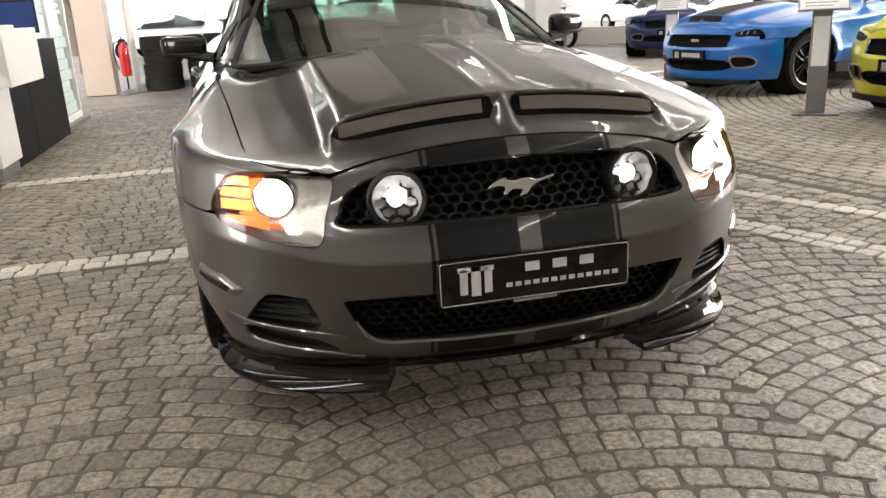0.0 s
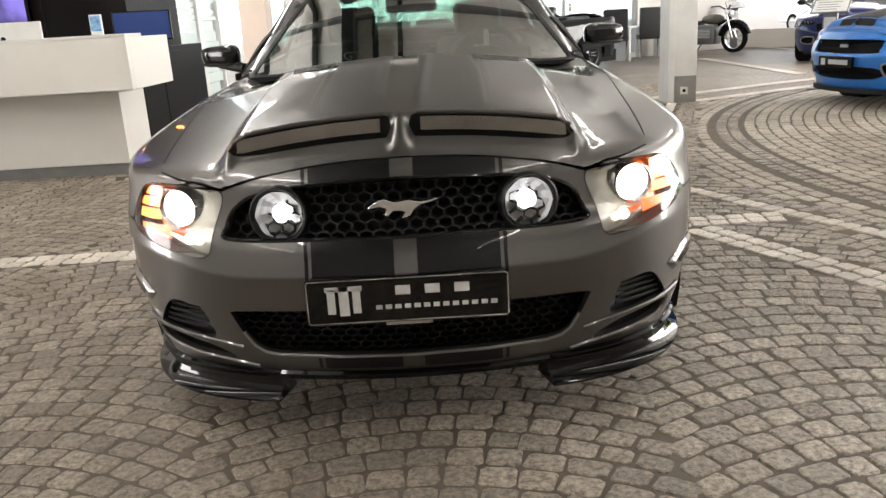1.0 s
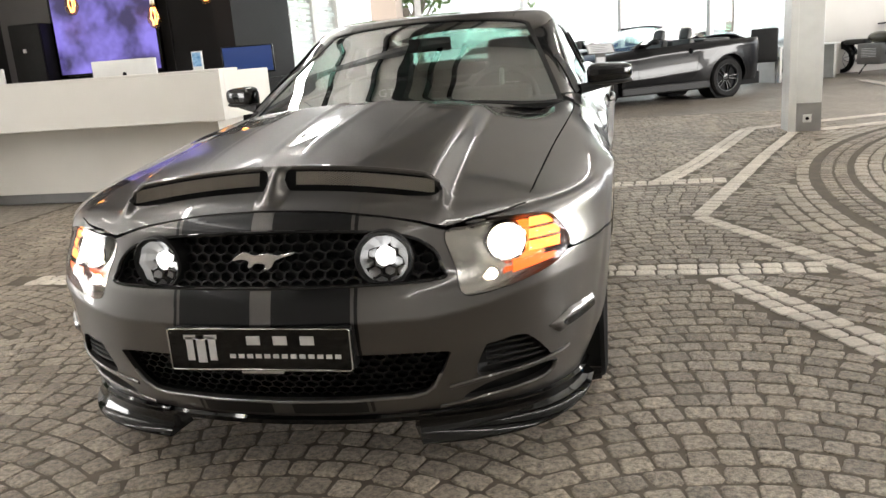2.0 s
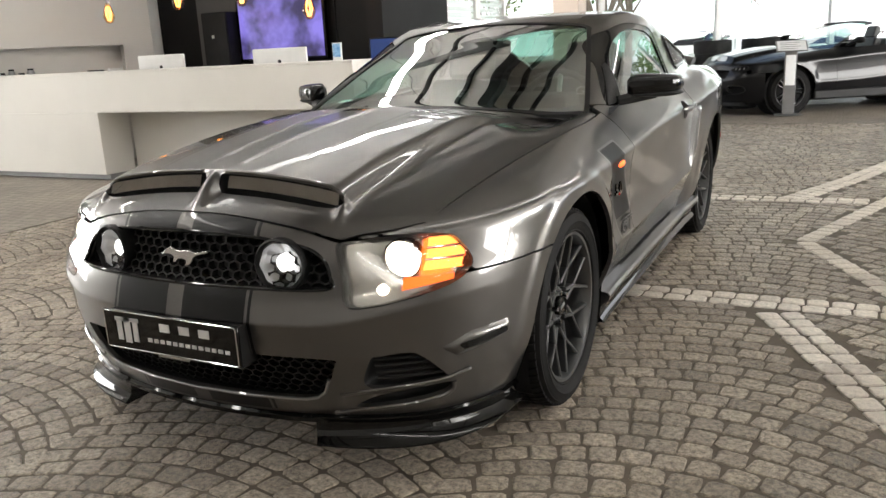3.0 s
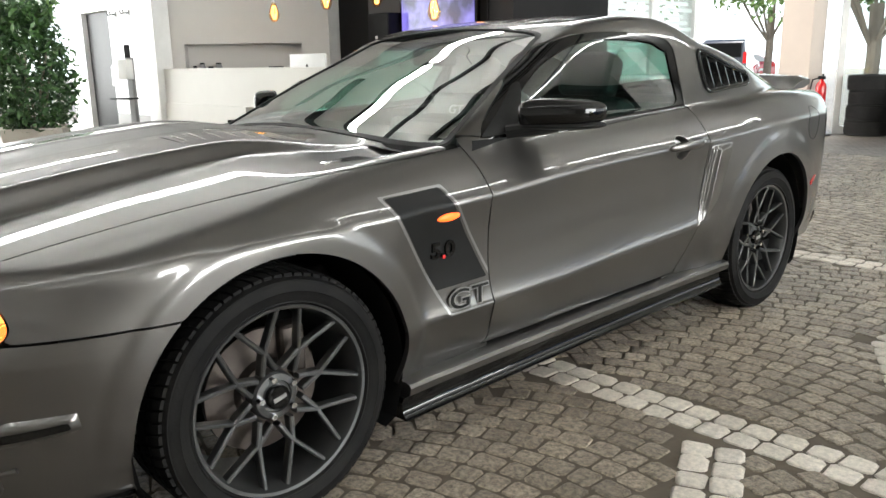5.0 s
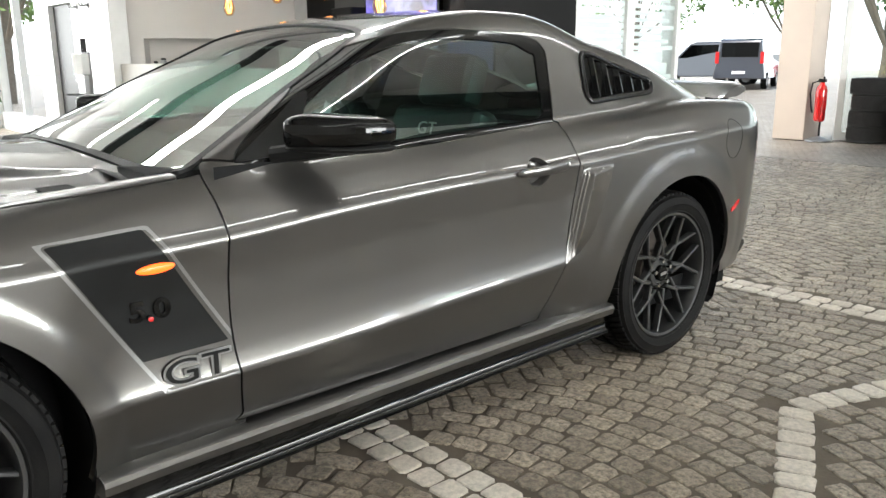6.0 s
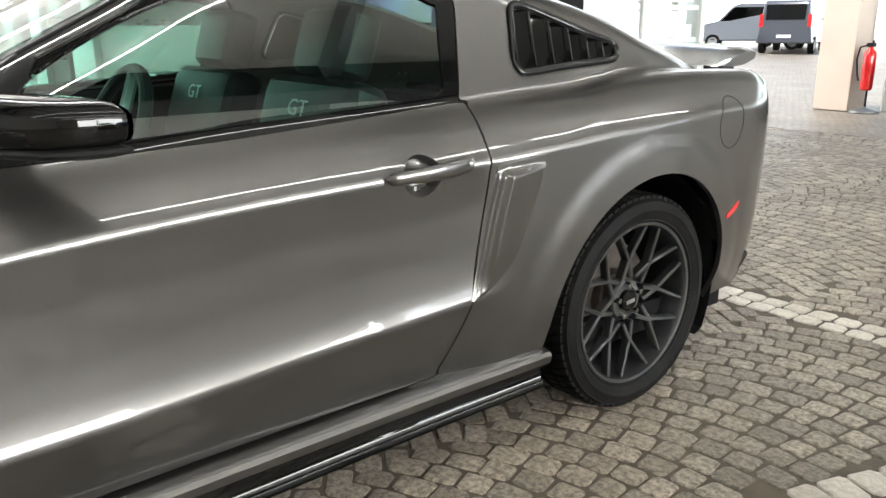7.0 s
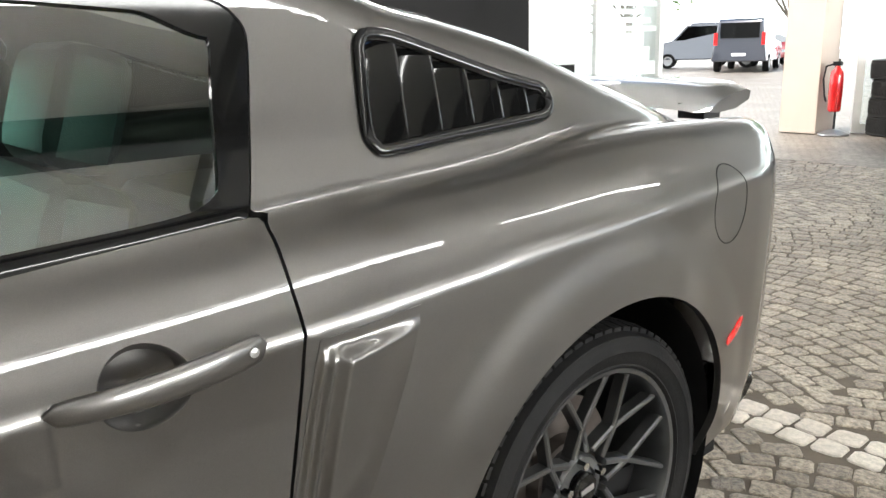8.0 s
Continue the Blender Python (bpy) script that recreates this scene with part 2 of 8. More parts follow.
# ---- setting: ground, showroom shell ----
def ground_material():
    m, nt, p = shader("sett_paving_far")
    co = nt.nodes.new("ShaderNodeTexCoord")
    br = nt.nodes.new("ShaderNodeTexBrick")
    br.inputs["Scale"].default_value = 1.0
    br.inputs["Brick Width"].default_value, br.inputs["Row Height"].default_value = 0.11, 0.1
    br.inputs["Mortar Size"].default_value = 0.008
    br.inputs["Mortar Smooth"].default_value = 0.6
    br.inputs["Color1"].default_value = (0.225, 0.198, 0.168, 1)
    br.inputs["Color2"].default_value = (0.30, 0.268, 0.228, 1)
    br.inputs["Mortar"].default_value = (0.125, 0.104, 0.082, 1)
    warp = noise_tex(nt, 3.0, 2.0)
    add = nt.nodes.new("ShaderNodeVectorMath")
    add.operation = "MULTIPLY_ADD"
    add.inputs[1].default_value = (0.12, 0.12, 0.0)
    nt.links.new(warp.outputs["Color"], add.inputs[0])
    nt.links.new(co.outputs["Object"], add.inputs[2])
    nt.links.new(add.outputs[0], br.inputs["Vector"])
    stain = noise_tex(nt, 0.8, 5.0)
    mx = nt.nodes.new("ShaderNodeMix")
    mx.data_type, mx.blend_type = "RGBA", "MULTIPLY"
    mx.inputs["Factor"].default_value = 1.0
    r = ramp(nt, stain.outputs["Fac"], (0.75, 0.74, 0.72), (1.1, 1.08, 1.05))
    nt.links.new(br.outputs["Color"], mx.inputs["A"])
    nt.links.new(r.outputs[0], mx.inputs["B"])
    nt.links.new(mx.outputs["Result"], p.inputs["Base Color"])
    p.inputs["Roughness"].default_value = 0.5
    bm_ = nt.nodes.new("ShaderNodeBump")
    bm_.inputs["Strength"].default_value, bm_.inputs["Distance"].default_value = 0.6, 0.006
    bm_.invert = True
    nt.links.new(br.outputs["Fac"], bm_.inputs["Height"])
    nt.links.new(bm_.outputs[0], p.inputs["Normal"])
    return m


def quad_sheet(name, pts, material):
    me = mesh_of(name, pts, [tuple(range(len(pts)))], material, smooth=False)
    return me


ground = new("ground", quad_sheet("ground", [(-400, -400, -0.012), (400, -400, -0.012), (400, 400, -0.012), (-400, 400, -0.012)], ground_material()))
tagged(ground, "grey-brown stone sett paving running through the showroom", "ground", kind="structure")


# ---- the grey coupe's form: smooth surfaces joined by fillets, front axle at y = 0, nose towards -y ----
def curve(*knots):
    """A smooth curve without overshoot through (at, value) knots."""
    k = np.array(sorted(knots), float)
    xs, ys = k[:, 0], k[:, 1]
    h, d = np.diff(xs), np.diff(ys) / np.diff(xs)
    m = np.zeros_like(ys)
    m[0], m[-1] = d[0], d[-1]
    w1, w2 = 2 * h[1:] + h[:-1], h[1:] + 2 * h[:-1]
    ok = d[1:] * d[:-1] > 0
    with np.errstate(divide="ignore", invalid="ignore"):
        m[1:-1] = np.where(ok, (w1 + w2) / (w1 / d[:-1] + w2 / d[1:]), 0)

    def f(t):
        t = np.clip(np.asarray(t, float), xs[0], xs[-1])
        i = np.clip(np.searchsorted(xs, t) - 1, 0, len(xs) - 2)
        u = (t - xs[i]) / h[i]
        return ys[i] * (1 + 2 * u) * (1 - u) ** 2 + h[i] * m[i] * u * (1 - u) ** 2 + ys[i + 1] * u * u * (3 - 2 * u) + h[i] * m[i + 1] * u * u * (u - 1)

    return f


def smax(a, b, k):
    h = np.clip(0.5 + 0.5 * (a - b) / k, 0, 1)
    return b + (a - b) * h + k * h * (1 - h)


def smin(a, b, k):
    return -smax(-a, -b, k)


def ease(t, a, b):
    u = np.clip((t - a) / (b - a), 0, 1)
    return u * u * (3 - 2 * u)


NOSE_LOW = curve((0.08, -0.80), (0.16, -0.84), (0.27, -0.885), (0.36, -0.922), (0.45, -0.944), (0.53, -0.957))
NOSE_HIGH = curve((0.53, -0.957), (0.60, -0.934), (0.645, -0.912), (0.72, -0.885), (0.81, -0.86), (0.90, -0.80), (1.2, -0.5))
HALF = curve((-1, 0.76), (-0.75, 0.82), (-0.55, 0.872), (-0.4, 0.895), (-0.2, 0.915), (0, 0.925), (0.3, 0.922), (0.55, 0.915), (1.2, 0.917), (1.9, 0.925), (2.3, 0.938), (2.7, 0.946), (3.0, 0.93), (3.3, 0.9), (3.6, 0.855), (3.9, 0.79))
LOW = curve((-1, 0.45), (0.75, 0.464), (1.1, 0.474), (1.5, 0.5), (2.0, 0.530), (2.4, 0.56), (4.0, 0.6))
HIGH = curve((-1, 0.775), (0.3, 0.797), (0.75, 0.811), (1.1, 0.839), (1.5, 0.861), (2.0, 0.878), (2.4, 0.902), (3.2, 0.93), (4.0, 0.92))
LEAN_LOW = curve((0, -0.18), (0.25, -0.108), (0.55, -0.058), (0.8, -0.025), (1, 0))
LEAN_HIGH = curve((1, 0), (1.08, -0.008), (1.2, -0.0145), (1.4, -0.0185), (1.65, -0.017), (1.85, -0.009), (2, 0))
PLAIN = curve((0, -0.12), (0.3, -0.065), (0.6, -0.03), (1, -0.008), (1.4, -0.001), (2, 0))
SOFT = curve((2, 0), (2.02, -0.0005), (2.3, -0.028), (2.7, -0.085), (3, -0.135), (4, -0.32), (6, -0.6))
CRISP = curve((2, 0), (2.12, -0.012), (2.3, -0.034), (2.7, -0.089), (3, -0.137), (4, -0.32), (6, -0.6))
TOP = curve((-1.2, 0.70), (-0.95, 0.78), (-0.86, 0.812), (-0.7, 0.868), (-0.3, 0.945), (0, 0.985), (0.4, 1.03), (0.75, 1.052), (1.2, 1.05), (2.4, 1.06), (2.9, 1.09), (3.3, 1.08), (3.75, 1.05), (4, 1.03))
CROWN = curve((-1, 0.2), (0, 0.17), (0.8, 0.16), (1.5, 0.08), (4, 0.05))
DOME = curve((-0.742, 0.0), (-0.717, 0.056), (-0.3, 0.048), (0.1, 0.036), (0.45, 0.014), (0.62, 0.004), (1.0, 0.0))
TAIL = curve((0.1, 3.62), (0.25, 3.74), (0.45, 3.80), (0.62, 3.82), (0.85, 3.83), (1.0, 3.80), (1.06, 3.76), (1.2, 3.6))
ROOF = curve((0.3, 0.83), (0.72, 1.035), (0.85, 1.095), (1.0, 1.165), (1.2, 1.25), (1.4, 1.33), (1.55, 1.372), (1.7, 1.395), (1.95, 1.413), (2.2, 1.405), (2.45, 1.375), (2.75, 1.315), (3.05, 1.225), (3.35, 1.125), (3.6, 1.03), (4, 0.85))
CABIN = curve((0.3, 0.70), (0.8, 0.775), (1.5, 0.80), (2.2, 0.805), (2.7, 0.79), (3.1, 0.73), (3.4, 0.66), (4, 0.5))
WHEELS = ((0.0, 0.35, 0.405), (2.705, 0.355, 0.42))
FLARE = ((0.012, 0.045, 0.085), (0.011, 0.055, 0.135))  # swell of each arch and where it ends


def hood_height(x, y):
    x = np.abs(x)
    base = TOP(y) - CROWN(y) * x**2 - 0.062 * ease(y, 0.05, 0.60) * (1 - ease(x, 0.58, 0.77))
    dome = DOME(y) * (1 - ease(x, 0.438, 0.50))
    # fin between the scoops and the short tails beside them
    fin = 0.052 * ease(y, -0.85, -0.72) * (1 - ease(x, 0.006, 0.042)) * (y < -0.71)
    tail = 0.030 * ease(y, -0.80, -0.72) * np.exp(-(((x - 0.472) / 0.016) ** 2)) * (y < -0.715)
    ridge = 0.004 * np.exp(-(((x - 0.055 - 0.03 * (y + 0.7)) / 0.012) ** 2)) * ease(y, -0.72, -0.55) * (1 - ease(y, 0.2, 0.7))
    return base + np.maximum(np.maximum(dome, fin), tail) + ridge


def nose_at(x, z):
    """The nose's profile, its crease rising towards the corners."""
    u = z - 0.062 * ease(np.abs(x), 0.42, 0.86) * ease(z, 0.40, 0.53) * (1 - ease(z, 0.62, 0.74))
    return np.where(u < 0.53, NOSE_LOW(u), NOSE_HIGH(u)) + 0.30 * x**2 + 0.42 * x**6


def side_width(y, z):
    lo, hi = LOW(y), HIGH(y)
    v = np.where(z < lo, (z - 0.15) / (lo - 0.15), np.where(z < hi, 1 + (z - lo) / (hi - lo), 2 + (z - hi) / 0.15))
    crease = ease(y, 0.34, 0.50) * (1 - ease(y, 1.98, 2.16))
    keen = ease(y, -0.3, 0.2) * (1 - ease(y, 2.32, 2.5))
    lean = np.where(v < 1, LEAN_LOW(v), LEAN_HIGH(v))
    w = HALF(y) + np.where(v < 2, crease * lean + (1 - crease) * PLAIN(v), keen * CRISP(v) + (1 - keen) * SOFT(v))
    for (cy, cz, r), (up, a, b) in zip(WHEELS, FLARE):
        d = np.hypot(y - cy, z - cz) - r
        w = w + (up - 0.05 * np.clip(d, 0, 0.06)) * (1 - ease(d, a, b)) * ease(z, 0.28, 0.42)
    return w


def form(x, y, z):
    """Below zero inside the body, above zero outside."""
    x = np.abs(x)
    front = nose_at(x, z) - y
    side = x - side_width(y, z)
    top = z - hood_height(x, y)
    rear = y - (TAIL(z) - 0.32 * x**2 - 0.42 * x**6)
    low = smax(smax(smax(front, side, 0.10), rear, 0.10), top, 0.05)
    cap = z - (ROOF(y - 0.24 * x**2 * (1 - ease(y, 1.2, 1.9)) + 0.10 * x**2 * ease(y, 2.4, 3.0)) - (0.05 + 0.17 * ease(y, 2.1, 2.5)) * x**2)
    flank = x - (CABIN(y) - 0.48 * (z - 1.0))
    high = smax(cap, flank, 0.07)
    return smin(low, np.maximum(np.maximum(high, 0.88 - z), np.maximum(0.35 - y, y - 3.5)), 0.02)


def reach(origin, way, far=2.0):
    """Where rays from inside the body leave it."""
    o, w = np.asarray(origin, float), np.asarray(way, float)
    a, b = np.zeros(len(w)), np.full(len(w), far)
    for _ in range(34):
        c = (a + b) / 2
        p = o + c[:, None] * w
        inside = form(p[:, 0], p[:, 1], p[:, 2]) < 0
        a, b = np.where(inside, c, a), np.where(inside, b, c)
    return o + ((a + b) / 2)[:, None] * w


# ---- cutting the form into panels ----
def grid(points, nu, nv):
    i, j = np.meshgrid(np.arange(nu - 1), np.arange(nv - 1), indexing="ij")
    a = (i * nv + j).ravel()
    p, f = points.reshape(-1, 3), np.stack([a, a + nv, a + nv + 1, a + 1], 1)
    out = np.cross(p[f[:, 2]] - p[f[:, 0]], p[f[:, 3]] - p[f[:, 1]])
    core = np.stack([0 * p[:, 0], np.clip(p[:, 1], 0, 3), 0 * p[:, 0] + 0.6], 1)
    if (out * (p - core)[f[:, 0]]).sum() < 0:
        f = f[:, ::-1]
    return p, f


def side_sheet(y0, y1, a0, a1, ny, na, core=0.62):
    """A flank's surface; one row of its mesh runs along each crease."""
    ys, turns = np.linspace(y0, y1, ny), np.linspace(a0, a1, na)
    marks = np.degrees([np.arctan2(LOW(ys) - core, HALF(ys)), np.arctan2(HIGH(ys) - core, HALF(ys))])
    own = np.empty((ny, na))
    for k in range(ny):
        near = [int(np.abs(turns - m).argmin()) for m in marks.mean(1)]
        ok = [(i, m) for i, m in zip(near, marks[:, k]) if 0 < i < na - 1]
        own[k] = np.interp(np.arange(na), [0] + [i for i, m in ok] + [na - 1], [a0] + [m for i, m in ok] + [a1])
    yy = np.repeat(ys[:, None], na, 1)
    aa = np.radians(own)
    o = np.stack([0 * yy, yy, 0 * yy + core], -1).reshape(-1, 3)
    w = np.stack([np.cos(aa), 0 * aa, np.sin(aa)], -1).reshape(-1, 3)
    return grid(reach(o, w), ny, na)


def top_sheet(x0, x1, y0, y1, nx, ny, core=0.6):
    xx, yy = np.meshgrid(np.linspace(x0, x1, nx), np.linspace(y0, y1, ny), indexing="ij")
    o = np.stack([xx, yy, 0 * xx + core], -1).reshape(-1, 3)
    return grid(reach(o, np.tile([0.0, 0, 1], (nx * ny, 1))), nx, ny)


def nose_sheet(z0, z1, a0, a1, nz, na, core=-0.1, back=False):
    zz, aa = np.meshgrid(np.linspace(z0, z1, nz), np.radians(np.linspace(a0, a1, na)), indexing="ij")
    o = np.stack([0 * zz, 0 * zz + core, zz], -1).reshape(-1, 3)
    w = np.stack([np.sin(aa), (1 if back else -1) * np.cos(aa), 0 * aa], -1).reshape(-1, 3)
    return grid(reach(o, w), nz, na)


def outline(pts, smooth=True, n=6):
    """A closed outline; smooth: rounded through its points."""
    p = np.array(pts, float)
    if not smooth:
        return p
    q, out = len(p), []
    for i in range(q):
        a, b, c, d = p[i - 1], p[i], p[(i + 1) % q], p[(i + 2) % q]
        for k in range(n):
            t = k / n
            out.append(0.5 * (2 * b + (c - a) * t + (2 * a - 5 * b + 4 * c - d) * t * t + (3 * b - a - 3 * c + d) * t**3))
    return np.array(out)


def within(poly, x, y):
    """Signed distance to an outline, above zero inside."""
    a, b = poly, np.roll(poly, -1, 0)
    best, odd = np.full(len(x), 1e9), np.zeros(len(x), bool)
    for (ax, ay), (bx, by) in zip(a, b):
        ex, ey = bx - ax, by - ay
        t = np.clip(((x - ax) * ex + (y - ay) * ey) / max(ex * ex + ey * ey, 1e-12), 0, 1)
        best = np.minimum(best, np.hypot(x - ax - t * ex, y - ay - t * ey))
        if ey:
            odd ^= ((ay > y) != (by > y)) & (x < ax + (y - ay) * ex / ey)
    return np.where(odd, best, -best)


def clip(v, f, keep):
    """Cuts a mesh where keep(x, y, z) falls below zero."""
    v = np.asarray(v, float)
    d = keep(np.abs(v[:, 0]), v[:, 1], v[:, 2])
    verts, faces, made = list(v), [], {}
    if isinstance(f, np.ndarray):
        top = d[f].max(1) > 0
        faces = [tuple(q) for q in f[d[f].min(1) > 0].tolist()]
        f = f[top & (d[f].min(1) <= 0)].tolist()
    for face in f:
        ds = [d[i] for i in face]
        if min(ds) > 0:
            faces.append(tuple(face))
        elif max(ds) > 0:
            poly = []
            for k, i in enumerate(face):
                j = face[(k + 1) % len(face)]
                if d[i] > 0:
                    poly.append(i)
                if (d[i] > 0) != (d[j] > 0):
                    key = (min(i, j), max(i, j))
                    if key not in made:
                        t = d[i] / (d[i] - d[j])
                        made[key] = len(verts)
                        verts.append(v[i] + t * (v[j] - v[i]))
                    poly.append(made[key])
            if len(poly) > 2:
                faces.append(tuple(poly))
    used = sorted({i for face in faces for i in face})
    at = {i: k for k, i in enumerate(used)}
    return np.array([verts[i] for i in used]), [tuple(at[i] for i in face) for face in faces]


def normals(v, f):
    n = np.zeros_like(v)
    quads = np.array([face for face in f if len(face) == 4], int).reshape(-1, 4)
    a, b, c, d = (v[quads[:, k]] for k in range(4))
    e = np.cross(b - a, c - a) + np.cross(c - a, d - a)
    for k in range(4):
        np.add.at(n, quads[:, k], e)
    for face in f:
        if len(face) != 4:
            e = np.cross(v[face[1]] - v[face[0]], v[face[2]] - v[face[0]])
            for i in face:
                n[i] += e
    return n / np.maximum(np.linalg.norm(n, axis=1), 1e-12)[:, None]


def lift(v, f, by):
    return v + by * normals(v, f), f


def flanged(v, f, depth=0.016):
    """Turns the rim of a panel inwards, so that it has thickness at its joints."""
    n = normals(v, f)
    count = {}
    for face in f:
        for k, i in enumerate(face):
            e = (i, face[(k + 1) % len(face)])
            count[e] = count.get(e, 0) + 1
    rim = [e for e in count if (e[1], e[0]) not in count]
    extra, at, faces = [], {}, list(f)
    for i, j in rim:
        for k in (i, j):
            if k not in at:
                at[k] = len(v) + len(extra)
                extra += [v[k], v[k] - depth * n[k]]
        faces.append((at[j], at[i], at[i] + 1, at[j] + 1))
    return (np.vstack([v, extra]) if extra else v), faces


def mirrored(v, f):
    return v * np.array([-1.0, 1, 1]), [tuple(face)[::-1] for face in f]


def panel(name, vf, material, parent, label="", depth=0.016, both=False):
    """One panel, or a pair of them on both flanks."""
    out = []
    for pair in ((vf, mirrored(*vf)) if both else (vf,)):
        v, f = flanged(*pair, depth) if depth else pair
        out.append(part(name, mesh_of(name, v, f, material), material, parent, label))
    return out


GAP = 0.0025
HEADLAMP = outline([(0.487, 0.736), (0.55, 0.75), (0.63, 0.757), (0.735, 0.75), (0.775, 0.715), (0.80, 0.662), (0.772, 0.626), (0.70, 0.601), (0.60, 0.581), (0.535, 0.583), (0.515, 0.645)])
GRILLE = outline([(-0.25, 0.757), (0, 0.766), (0.25, 0.757), (0.39, 0.735), (0.452, 0.70), (0.476, 0.655), (0.47, 0.624), (0.25, 0.622), (0, 0.622), (-0.25, 0.622), (-0.47, 0.624), (-0.476, 0.655), (-0.452, 0.70), (-0.39, 0.735)])
LOWER = outline([(-0.25, 0.436), (0, 0.436), (0.25, 0.436), (0.47, 0.428), (0.485, 0.41), (0.435, 0.315), (0.375, 0.29), (0.2, 0.286), (-0.2, 0.286), (-0.375, 0.29), (-0.435, 0.315), (-0.485, 0.41), (-0.47, 0.428)])
FOGVENT = outline([(0.578, 0.424), (0.605, 0.434), (0.685, 0.434), (0.742, 0.352), (0.725, 0.340), (0.558, 0.332)])
LOWVENT = outline([(0.505, 0.262), (0.56, 0.298), (0.63, 0.316), (0.738, 0.326), (0.746, 0.305), (0.715, 0.285), (0.61, 0.268)])
HOODSIDE = curve((-0.9, 0.66), (-0.65, 0.69), (-0.16, 0.731), (0.53, 0.775), (0.8, 0.765))
HOODFRONT = curve((0, -0.834), (0.27, -0.826), (0.41, -0.812), (0.484, -0.798), (0.55, -0.765), (0.62, -0.722), (0.69, -0.655), (0.9, -0.4))
SCOOP = outline([(0.048, -0.744), (0.048, -0.719), (0.25, -0.718), (0.45, -0.716), (0.462, -0.722), (0.458, -0.738), (0.25, -0.744)])
DOOR = outline([(0.772, 0.975), (0.757, 0.85), (0.752, 0.6), (0.765, 0.45), (0.787, 0.33), (0.815, 0.302), (1.35, 0.311), (1.9, 0.323), (1.935, 0.345), (1.995, 0.513), (2.04, 0.75), (2.054, 0.885), (2.065, 0.96), (2.072, 1.0), (2.05, 1.014), (1.7, 0.993), (1.34, 0.974), (0.95, 0.966)], True, 5)
SIDEGLASS = outline([(0.86, 0.972), (1.1, 0.975), (1.34, 0.979), (1.75, 0.998), (1.94, 1.007), (2.035, 1.02), (2.055, 1.036), (2.092, 1.146), (2.122, 1.243), (2.117, 1.268), (2.09, 1.288), (1.98, 1.303), (1.75, 1.315), (1.5, 1.3), (1.3, 1.238), (1.1, 1.132)], True, 6)
SCREEN = outline([(-0.5, 0.655), (0, 0.615), (0.5, 0.655), (0.69, 0.712), (0.718, 0.745), (0.62, 1.10), (0.545, 1.36), (0.5, 1.45), (0.3, 1.48), (0, 1.49), (-0.3, 1.48), (-0.5, 1.45), (-0.545, 1.36), (-0.62, 1.10), (-0.718, 0.745), (-0.69, 0.712)], True, 5)
BACKLIGHT = outline([(-0.45, 2.53), (0, 2.5), (0.45, 2.53), (0.5, 2.62), (0.5, 3.2), (0.46, 3.34), (0, 3.38), (-0.46, 3.34), (-0.5, 3.2), (-0.5, 2.62)], True, 5)
LOUVRE = outline([(2.35, 1.243), (2.329, 1.234), (2.318, 1.205), (2.302, 1.15), (2.291, 1.102), (2.297, 1.082), (2.32, 1.077), (2.45, 1.086), (2.60, 1.094), (2.685, 1.099), (2.714, 1.109), (2.722, 1.126), (2.713, 1.142), (2.68, 1.150), (2.60, 1.171), (2.50, 1.204), (2.40, 1.236)], True, 5)


def arches(y, z):
    return np.minimum.reduce([np.hypot(y - cy, z - cz) - r for cy, cz, r in WHEELS])


def bumper_zone(x, y, z):
    under_hood = HOODFRONT(x) - y - 0.004
    seam = np.where(x > 0.765, 0.642 - z, 0.05 + 0 * z)
    return np.minimum.reduce([arches(y, z), z - 0.226, -within(GRILLE, x, z), -within(LOWER, x, z), -within(FOGVENT, x, z), -within(LOWVENT, x, z),
                              -within(HEADLAMP, x, z) - GAP, np.where(z > 0.7, under_hood, 1), seam, np.where((x > 0.7) & (z > 0.68), -1, 1)])


def hood_zone(x, y, z):
    return np.minimum.reduce([y - HOODFRONT(x), HOODSIDE(y) - x, 0.600 + 0.17 * x**2 - y, -within(SCOOP, x, y)])


def fender_zone(x, y, z):
    lamp = np.where(y < -0.5, -within(HEADLAMP, x, z) - GAP, 1)
    return np.minimum.reduce([arches(y, z), 0.81 - y, -within(DOOR, y, z) - GAP, np.maximum(x - HOODSIDE(y) - 2 * GAP, 0.8 - z), z - np.where(y < 0, 0.648, 0.27), lamp, np.where(z > 0.95, 0.80 - y, 1), np.where((z > 0.9) & (y > 0.5), -within(SCREEN, x, y), 1),
                              np.where((y < -0.55) & (x < 0.69), y - HOODFRONT(x) - 0.004, 1)])


def door_zone(x, y, z):
    return np.minimum(within(DOOR, y, z) - GAP, np.hypot((y - 1.855) / 1.15, z - 0.866) - 0.047)


def shell_zone(x, y, z):
    lo = np.maximum(y - 1.85, z - 0.965)
    return np.minimum.reduce([arches(y, z), y - 0.77, -within(DOOR, y, z) - GAP, -within(SIDEGLASS, y, z) - 0.012, -within(SCREEN, x, y), -within(BACKLIGHT, x, y), lo,
                              -within(LOUVRE, y, z), x - 0.44 + 2 * (y > 2.9), z - 0.275, np.abs(np.hypot((y - 3.085) / 0.075, (z - 0.893) / 0.082) - 1) * 0.07 - 0.0012])


def roof_zone(x, y, z):
    return np.minimum.reduce([0.437 - x, -within(SCREEN, x, y), -within(BACKLIGHT, x, y), y - 1.3, 2.95 - y])


def ribbon(vf, keep, up, name, material, parent, label="", both=False):
    """A thin layer laid on a panel."""
    v, f = clip(*vf, keep)
    return panel(name, lift(v, f, up), material, parent, label, 0.0, both)


